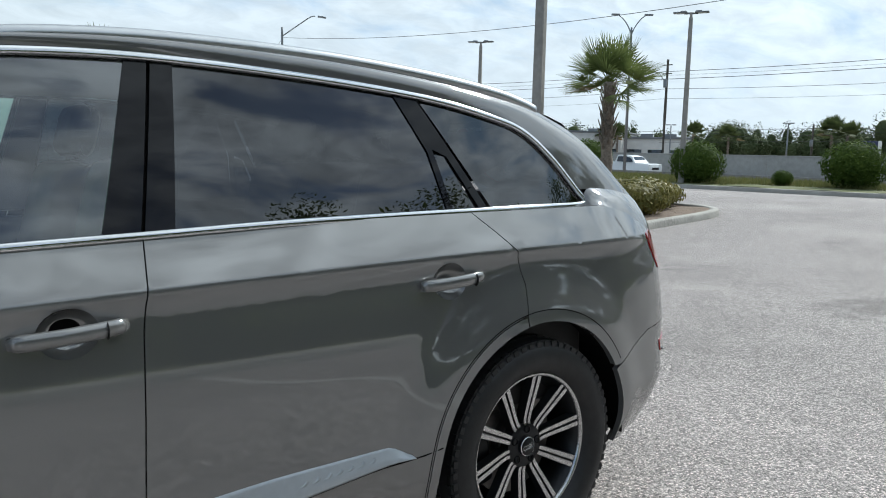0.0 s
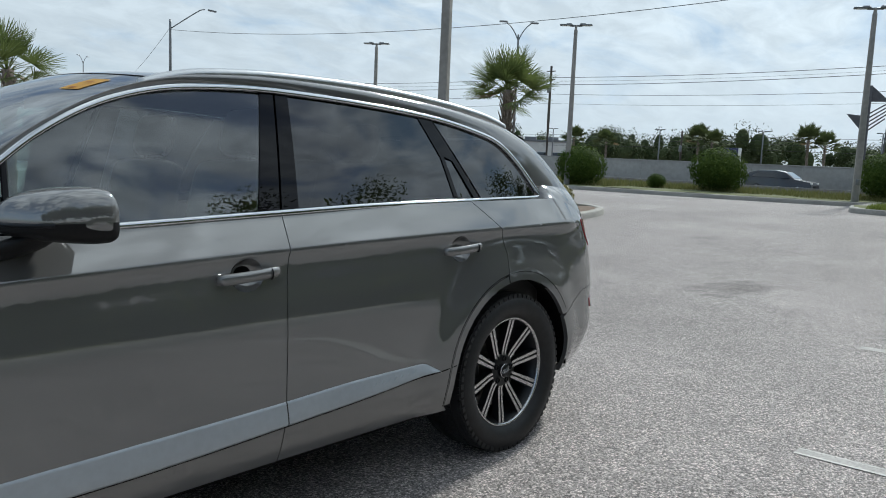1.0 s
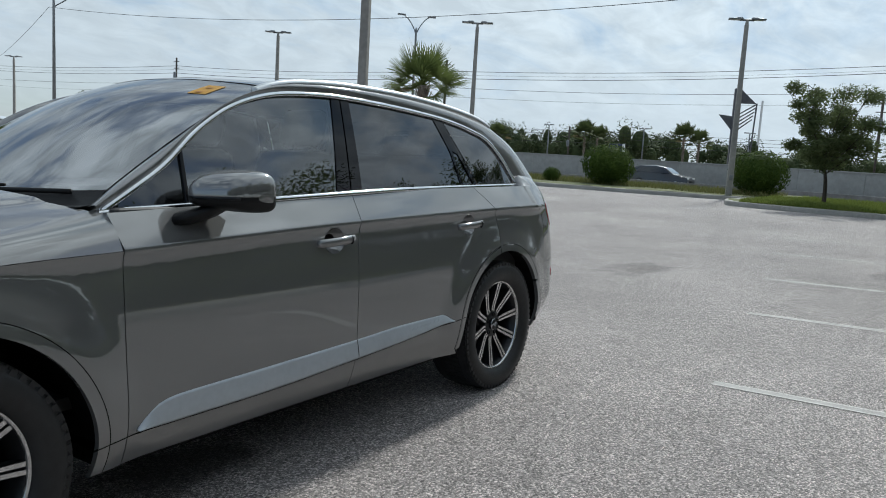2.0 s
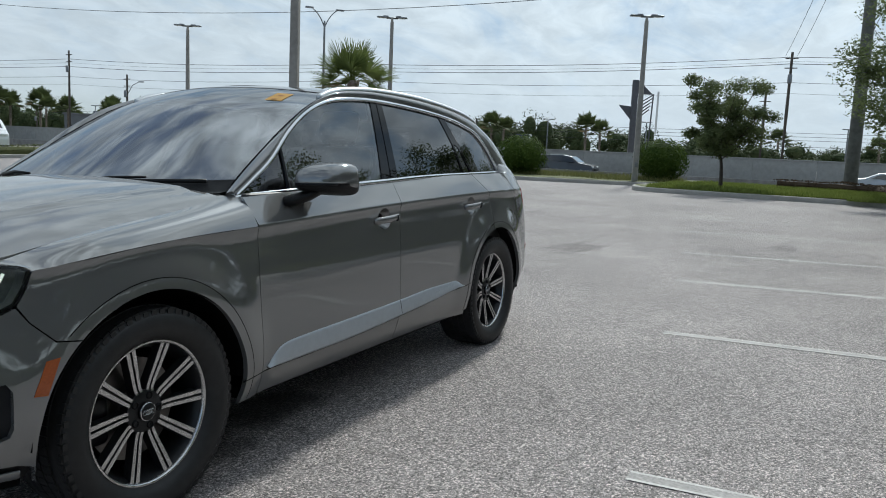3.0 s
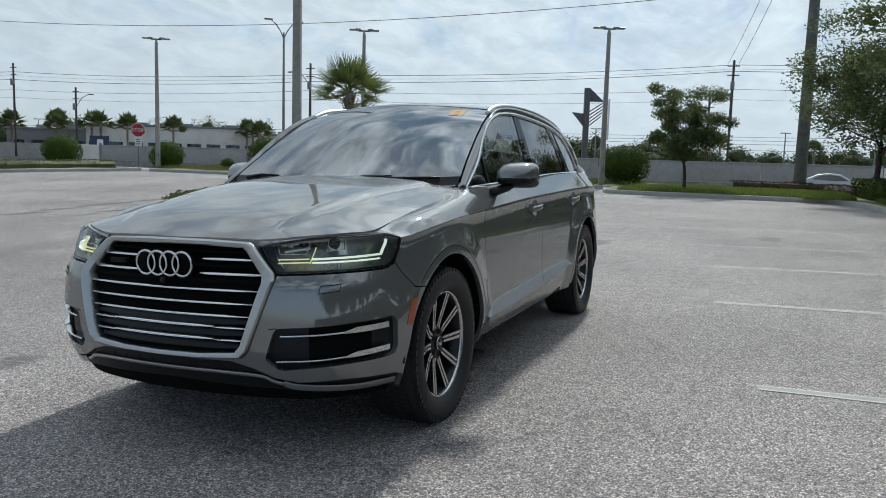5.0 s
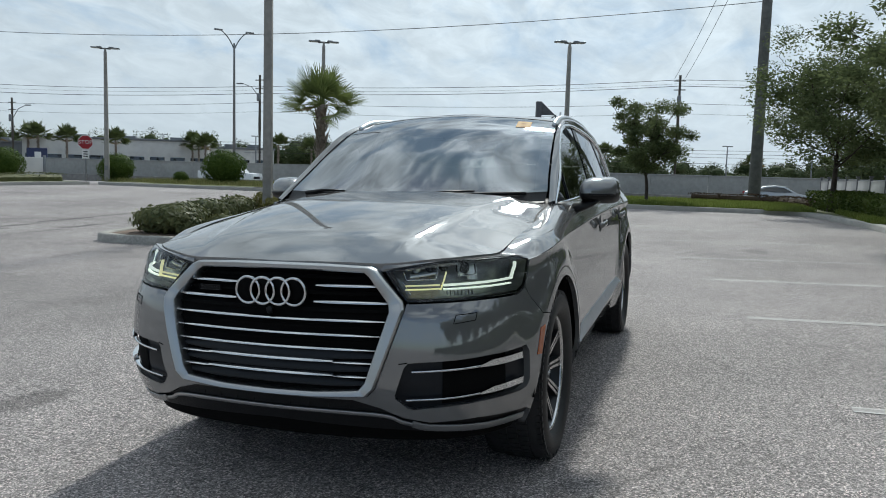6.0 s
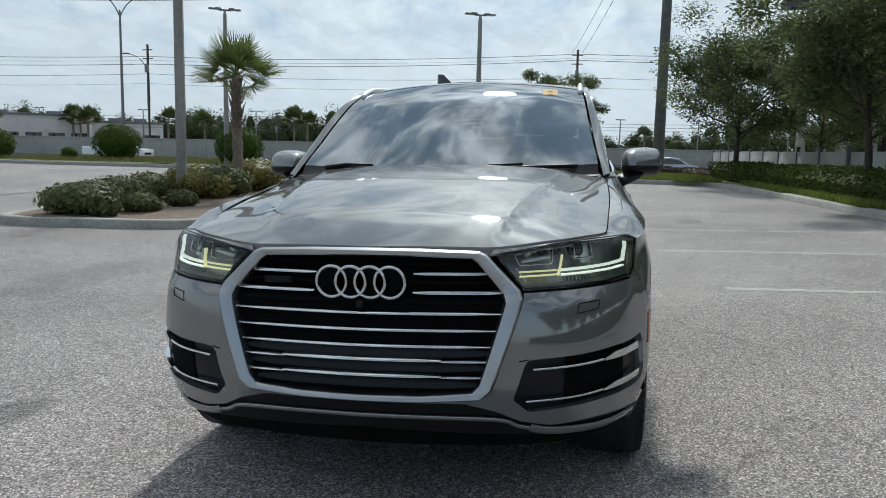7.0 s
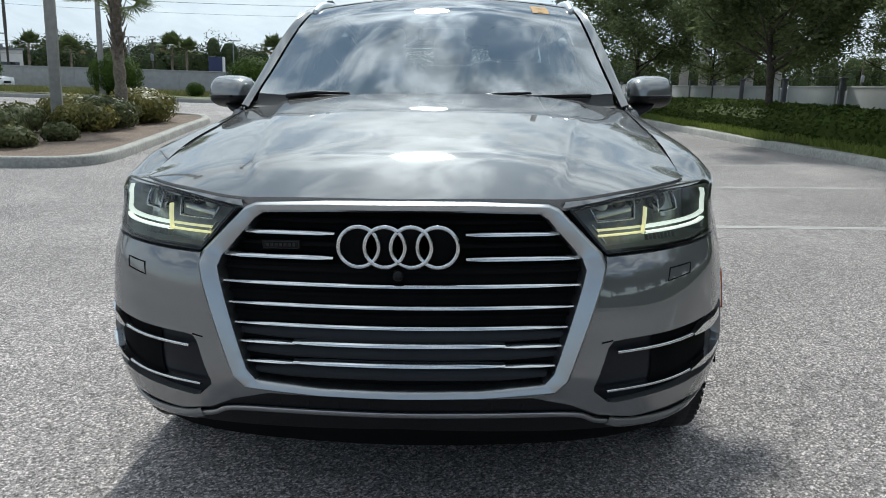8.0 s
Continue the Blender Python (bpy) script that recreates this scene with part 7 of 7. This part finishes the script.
fence = empty("fence", pose(0, 0, 0), "pale grey panel fence with dark capped posts", "fence")
for i in range(14):
    x = -47.0 + 2.95 * i
    z = lie(x, 8.5) + 0.1
    pst = Geo().box((x, FENCE_Y(x), z + 0.62), (0.11, 0.11, 1.35), r=0.01)
    pst.build("post", M_CYL_PAINT, fence, "dark grey post")
    Geo().box((x, FENCE_Y(x), z + 1.31), (0.17, 0.17, 0.05), r=0.012).build("post_cap", M_CYL_PAINT, fence)
    Geo().box((x + 1.475, FENCE_Y(x + 1.475), z + 0.56), (2.83, 0.05, 1.06), r=0.006).build("panel", M_FENCE, fence)
    Geo().box((x + 1.475, FENCE_Y(x + 1.475), z + 1.11), (2.83, 0.07, 0.05), r=0.006).build("rail", M_FENCE, fence)


# ---- other vehicles ----
def far_car(kind, paint, label, x, y, turn, z=None):
    c = new("car" if kind != "pickup" else "pickup_truck")
    tagged(c, label, "car" if kind != "pickup" else "pickup truck")
    if kind == "sedan":
        L, W, low_, hood, tail_, belt, top = 4.7, 1.82, 0.22, 0.92, 0.98, 0.95, 1.44
        shape = [(2.33, 0.30), (2.36, 0.55), (2.28, 0.72), (1.9, 0.82), (1.25, 0.94), (0.45, 1.38), (-0.2, 1.45), (-0.95, 1.38), (-1.75, 1.02), (-2.25, 0.98), (-2.34, 0.7), (-2.3, 0.3)]
        win = [(1.02, 0.98), (0.40, 1.34), (-0.2, 1.40), (-0.9, 1.34), (-1.45, 1.02)]
    elif kind == "suv":
        W = 1.9
        shape = [(2.33, 0.32), (2.36, 0.65), (2.25, 0.88), (1.8, 0.98), (1.2, 1.08), (0.5, 1.55), (-0.2, 1.66), (-1.5, 1.62), (-2.05, 1.45), (-2.32, 1.05), (-2.36, 0.6), (-2.3, 0.32)]
        win = [(1.0, 1.10), (0.45, 1.48), (-0.2, 1.58), (-1.45, 1.54), (-1.95, 1.14)]
    else:
        W = 2.0
        shape = [(2.85, 0.45), (2.9, 0.8), (2.82, 1.08), (2.3, 1.16), (1.45, 1.2), (0.95, 1.72), (0.4, 1.86), (-0.65, 1.86), (-0.82, 1.25), (-2.85, 1.22), (-2.9, 0.7), (-2.8, 0.45)]
        win = [(1.3, 1.22), (0.9, 1.66), (0.4, 1.78), (-0.55, 1.78), (-0.62, 1.24)]
    pts = [(v.x, v.y) for v in resample([Vector(v) for v in shape], 0.12)]
    belt = win[0][1]
    g = Geo()
    rows = []
    for f, ins in ((1.0, 0.06), (0.97, 0.0), (0.80, -0.035), (-0.80, -0.035), (-0.97, 0.0), (-1.0, 0.06)):
        row = []
        for px, pz in pts:
            lean = max(0, pz - belt) * 0.34
            cx = 0.5 * (shape[0][0] + shape[-1][0])
            row.append((px * (1 - max(0, ins) * 0.5), f * (W / 2 - lean), pz - max(0, ins) * 0.3 - min(0, ins) * 0.5 * (pz > belt)))
        rows.append(row)
    g.grid(rows, closed=True, cap=True)
    g.build("body", paint, c, sharp=45)
    for sd in (1, -1):
        gw = Geo()
        inner_ = shrink([Vector(v) for v in win], 0.04)
        gw.add([(v.x, sd * (W / 2 - max(0, v.y - belt) * 0.34 + 0.03), v.y) for v in inner_], [tuple(range(len(inner_)))[::(1 if sd < 0 else -1)]])
        gw.build("side_window", M_CAR_GLASS, c)
        for px in ((shape[0][0] * 0.62), (shape[-1][0] * 0.62)):
            w = Geo().lathe([(0.18, -0.1), (0.33, -0.1), (0.345, 0.0), (0.33, 0.09), (0.22, 0.1)], 24, place=pose(px, sd * (W / 2 - 0.1), 0.345, -90 * sd, 0, 0))
            tw = w.build("wheel", M_RUBBER, c)
            Geo().lathe([(0.22, 0.095), (0.2, 0.11), (0.05, 0.115)], 20, place=pose(px, sd * (W / 2 - 0.1), 0.345, -90 * sd, 0, 0)).build("rim", M_SILVER_PAINT, tw)
    a, b = shape[4], shape[5]
    sc = Geo()
    sc.add([(a[0] * 1.0 - 0.10 + 0.02, -W / 2 * 0.82, a[1] + 0.08), (a[0] - 0.08, W / 2 * 0.82, a[1] + 0.08), (b[0] + 0.055, W / 2 * 0.70, b[1] - 0.0), (b[0] + 0.055, -W / 2 * 0.70, b[1] - 0.0)], [(0, 1, 2, 3)])
    sc.build("windscreen", M_CAR_GLASS, c)
    for sd in (1, -1):
        Geo().box((shape[1][0] - 0.08, sd * W * 0.36, shape[2][1] - 0.06), (0.14, 0.34, 0.12), r=0.03).build("headlamp", M_SIGN_WHITE, c)
        Geo().box((shape[-2][0] + 0.05, sd * W * 0.40, shape[-2][1] + 0.2), (0.10, 0.22, 0.2), r=0.03).build("tail_lamp", M_RED_LAMP, c)
    Geo().box((shape[1][0] - 0.02, 0, shape[1][1] - 0.08), (0.06, W * 0.5, 0.2), r=0.02).build("front_grille", M_BLACK_PLASTIC, c)
    c.matrix_world = pose(x, y, (lie(x, y) if z is None else z), 0, 0, turn)
    return c


far_car("pickup", M_WHITE_PAINT, "white pickup truck driving behind the barrier", -56.5, -40.6, 90, -0.43)
far_car("suv", M_DARK_PAINT, "dark estate car driving behind the barrier", -56.5, -16.3, 90, -0.43)
far_car("sedan", M_SILVER_PAINT, "silver saloon driving behind the barrier", -56.0, 6.6, 90, -0.43)
far_car("suv", M_WHITE_PAINT, "white estate car driving behind the barrier", -56.0, 15.0, 90, -0.43)
row_car = far_car("suv", M_WHITE_PAINT, "white estate car in a row by the grass", -4.5, -33, 62)
row_car["group"] = "parked white cars"
for i in range(1, 7):
    copy_thing(row_car, pose(-4.5 - 2.75 * i, -33 - 0.5 * i, lie(-4.5 - 2.75 * i, -33), 0, 0, 62))
far_car("sedan", M_WHITE_PAINT, "white saloon parked beyond the grey car", -6.2, -16.6, 20)

# ---- signs ----
def stop_sign(x, y, turn):
    s = new("stop_sign")
    tagged(s, "red eight-sided stop sign on a steel post", "road sign")
    Geo().tube([(0, 0, -0.3), (0, 0, 2.3)], 0.03, 8).build("post", M_STEEL, s)
    oct_ = [(0.38 * math.cos(radians(22.5 + 45 * i)), 0.38 * math.sin(radians(22.5 + 45 * i))) for i in range(8)]
    pl = Geo()
    for k, (rr, x0) in enumerate(((1.0, 0.034), (0.93, 0.042))):
        vs = [(x0 - 0.006, a * rr, 1.98 + b * rr) for a, b in oct_] + [(x0, a * rr, 1.98 + b * rr) for a, b in oct_]
        pl.add(vs, [tuple(range(8))[::-1], tuple(range(8, 16))] + [(i, (i + 1) % 8, 8 + (i + 1) % 8, 8 + i) for i in range(8)], 1 - k)
    plate = pl.build("plate", [M_SIGN_RED, M_SIGN_WHITE], s, smooth=False)
    cu = bpy.data.curves.new("letters", "FONT")
    cu.body, cu.size, cu.align_x, cu.align_y, cu.extrude = "STOP", 0.27, "CENTER", "CENTER", 0.003
    cu.materials.append(M_SIGN_WHITE)
    tx = new("letters", cu)
    tx.parent = plate
    tx.matrix_basis = pose(0.047, 0, 1.98, 90, 0, 90)
    low_ = Geo().box((0.036, 0, 1.38), (0.01, 0.34, 0.46), r=0.003)
    pl2 = low_.build("small_plate", M_SIGN_WHITE, s)
    for i in range(3):
        Geo().box((0.043, 0, 1.50 - 0.12 * i), (0.004, 0.22, 0.05)).build("print_bar", M_WIRE, pl2)
    s.matrix_world = on(x, y, 0.1, turn)


stop_sign(-26.4, -28.6, 42)

# dark sign tower with a slanted frame beyond the wall
tw = new("sign_tower")
tagged(tw, "dark steel sign tower with slanted open frames", "sign tower")
Geo().box((0, 0, 3.35), (0.5, 0.42, 7.5), r=0.02).build("column", M_CYL_PAINT, tw)
g = Geo()
g.add([(-.1, 0.2, 7.1), (-.1, 1.35, 6.05), (-.1, 0.2, 6.05), (.1, 0.2, 7.1), (.1, 1.35, 6.05), (.1, 0.2, 6.05)], [(0, 1, 2), (5, 4, 3), (0, 3, 4, 1), (1, 4, 5, 2), (2, 5, 3, 0)])
g.build("top_wedge", M_CYL_PAINT, tw, smooth=False)
g = Geo()
g.add([(-.1, -0.2, 5.1), (-.1, -1.15, 5.2), (-.1, -0.2, 4.1), (.1, -0.2, 5.1), (.1, -1.15, 5.2), (.1, -0.2, 4.1)], [(0, 1, 2), (5, 4, 3), (0, 3, 4, 1), (1, 4, 5, 2), (2, 5, 3, 0)])
g.build("side_wedge", M_CYL_PAINT, tw, smooth=False)
for i in range(5):
    z = 6.0 - 0.28 * i
    Geo().tube([(0, 0.2, z - 0.75), (0, 1.4 - 0.06 * i, z + 0.05)], 0.05, 6).build("strut", M_CYL_PAINT, tw)
Geo().tube([(0, 1.4, 6.1), (0, 1.2, 0.0)], 0.06, 6).build("strut", M_CYL_PAINT, tw)
Geo().box((0.1, 1.75, 4.7), (0.12, 0.14, 3.2), r=0.02).build("light_panel", M_SIGN_WHITE, tw)
tw.matrix_world = pose(-65.0, -13.3, -0.15, 0, 0, 22) @ Matrix.Scale(1.149, 4)
bs = new("blue_sign")
tagged(bs, "small blue roadside sign board beyond the wall", "sign")
Geo().box((0, 0, 1.5), (0.3, 1.2, 3.2), r=0.03).build("board", M_SIGN_BLUE, bs)
Geo().box((0, 0.73, 1.45), (0.3, 0.25, 3.3), r=0.03).build("edge", M_SIGN_WHITE, bs)
bs.matrix_world = pose(-66, -24.0, -0.1, 0, 0, 20)
ms = new("monument_sign")
tagged(ms, "pale grey monument sign with steel ends", "sign")
Geo().box((0, 0, 0.75), (0.3, 1.7, 1.5), r=0.03).build("board", M_BUILD, ms)
for sd in (-1, 1):
    Geo().box((0, sd * 0.92, 0.8), (0.36, 0.14, 1.62), r=0.02).build("end_post", M_STEEL, ms)
ms.matrix_world = pose(-27.2, -33.5, -0.02, 0, 0, 48)
# big sign stand at the far right, over the trees
tn_ = new("billboard")
tagged(tn_, "raised dark billboard deck on round columns beyond the wall", "billboard")
for cy in (16.2, 17.7, 19.05, 21.25, 23.4):
    Geo().lathe([(0.36, -0.3), (0.30, 12.4)], 18, place=pose(0, cy, 0)).build("column", M_POLE, tn_)
for dx in (-0.7, 0.7):
    Geo().box((dx, 19.4, 12.55), (0.18, 10.4, 0.45), r=0.02).build("beam", M_CYL_PAINT, tn_)
Geo().box((0, 19.4, 12.82), (2.0, 10.6, 0.08), r=0.01).build("deck", M_CYL_PAINT, tn_)
for i in range(9):
    Geo().box((0, 14.6 + 1.2 * i, 12.4), (1.7, 0.14, 0.28), r=0.02).build("joist", M_CYL_PAINT, tn_)
Geo().box((0, 19.6, 15.4), (0.4, 9.6, 4.6), r=0.04).build("board", M_BUILD, tn_)
tn_.matrix_world = pose(-65.0, -0.08, -0.15) @ Matrix.Scale(1.11, 4)


# ---- far buildings and woods ----
def building(name, x, y, w, d, h, turn, m, label, windows):
    b = new(name)
    tagged(b, label, "building")
    Geo().box((0, 0, h / 2), (d, w, h), r=0.03).build("wall", m, b)
    Geo().box((0, 0, h + 0.12), (d + 0.4, w + 0.4, 0.28), r=0.03).build("roof", M_BUILD_DARK, b)
    for i in range(windows):
        yy = -w / 2 + (i + 0.5) * w / windows
        wn_ = Geo().box((d / 2 + 0.01, yy, 1.55), (0.06, w / windows * 0.72, 1.7), r=0.01).build("window", M_CAR_GLASS, b)
        Geo().box((d / 2 + 0.05, yy, 0.66), (0.10, w / windows * 0.78, 0.08)).build("sill", M_BUILD, wn_)
    for i in range(3):
        Geo().box((-d * 0.2, -w * 0.3 + w * 0.28 * i, h + 0.55), (1.4, 1.8, 0.65), r=0.05).build("roof_unit", M_STEEL, b)
    b.matrix_world = pose(x, y, -0.15, 0, 0, turn)
    return b


building("showroom", -86, -78, 24, 14, 4.6, 28, M_BUILD, "long pale showroom with dark windows", 9)
building("showroom", -84, -100, 14, 12, 4.0, 35, M_BUILD_DARK, "low grey showroom beyond the street", 5)
building("warehouse", -94, -66, 12, 12, 3.9, 33, M_BUILD, "plain pale warehouse behind the wall", 4)
bb = new("dealer_sign")
tagged(bb, "dark blue sign board with a plain white mark", "sign")
Geo().box((0, 0, 1.2), (0.4, 2.2, 3.2), r=0.04).build("board", M_SIGN_BLUE, bb)
Geo().box((0.22, 0.1, 1.9), (0.03, 0.7, 0.9), r=0.01).build("mark", M_SIGN_WHITE, bb)
bb.matrix_world = pose(-66, -74, 0.0, 0, 0, 40)

far = Geo()
rng = random.Random(77)
for i in range(190):
    y = -170 + 250 * i / 190 + rng.uniform(-1.5, 1.5)
    x = -108 + rng.uniform(-22, 16) - (20 if y > 0 else 0)
    h = rng.uniform(2.8, 5.8) * (1.15 if y < -26 else 0.78 if y < 20 else 1.35)
    w = rng.uniform(2.0, 3.8)
    for _ in range(5):
        w = rng.uniform(0.9, 2.1)
        c = (x + rng.uniform(-2, 2), y + rng.uniform(-3.0, 3.0), h * rng.uniform(0.35, 0.85))
        core = [[(c[0] + w * 0.6 * math.sin(a) * math.cos(b) * (1 + 0.2 * math.sin(3 * b + i)), c[1] + w * 0.6 * math.sin(a) * math.sin(b), c[2] - h * 0.22 * math.cos(a)) for b in [2 * math.pi * k / 9 for k in range(9)]] for a in [math.pi * k / 6 for k in range(7)]]
        far.grid(core, closed=True)
        leaf_cloud(far, c, (w * 1.1, w * 1.1, h * 0.42), 190, 0.23, rng, shell=0.6)
tagged(far.build("far_woods", M_FAR_TREE, smooth=False), "distant belt of green trees behind the wall", "trees", kind="stuff")
fp = fan_palm("palm_tree", 21, 4.3, "distant sabal palm beyond the wall", 24, 1.9, 0.045, M_PALM_FAR)
fp.matrix_world = pose(-84, -65.5, 0)
for fx_, fy_, k in ((-80, -60.5, 0.95), (-82, -63.0, 0.9), (-86, -36, 1.05), (-84, -33.5, 0.95), (-90, -25, 1.1), (-88, -22.6, 0.95), (-84, -52, 1.0), (-74, -84, 1.1), (-72, -88, 1.0), (-76, -93, 1.15),
                    (-105, -12, 1.05), (-108, -4, 1.0), (-82, -46, 0.9), (-112, 8, 0.9), (-118, 18, 0.9), (-70, -66, 0.95),
                    (-66, -95, 1.2), (-63, -97, 1.1), (-68, -92, 1.05), (-64, -91, 1.0), (-60, -95, 1.15), (-69, -77, 1.05), (-70, -73.5, 1.0), (-58, -98, 1.1)):
    copy_thing(fp, pose(fx_, fy_, -0.1, 0, 0, fx_ * 37) @ Matrix.Scale(k, 4))
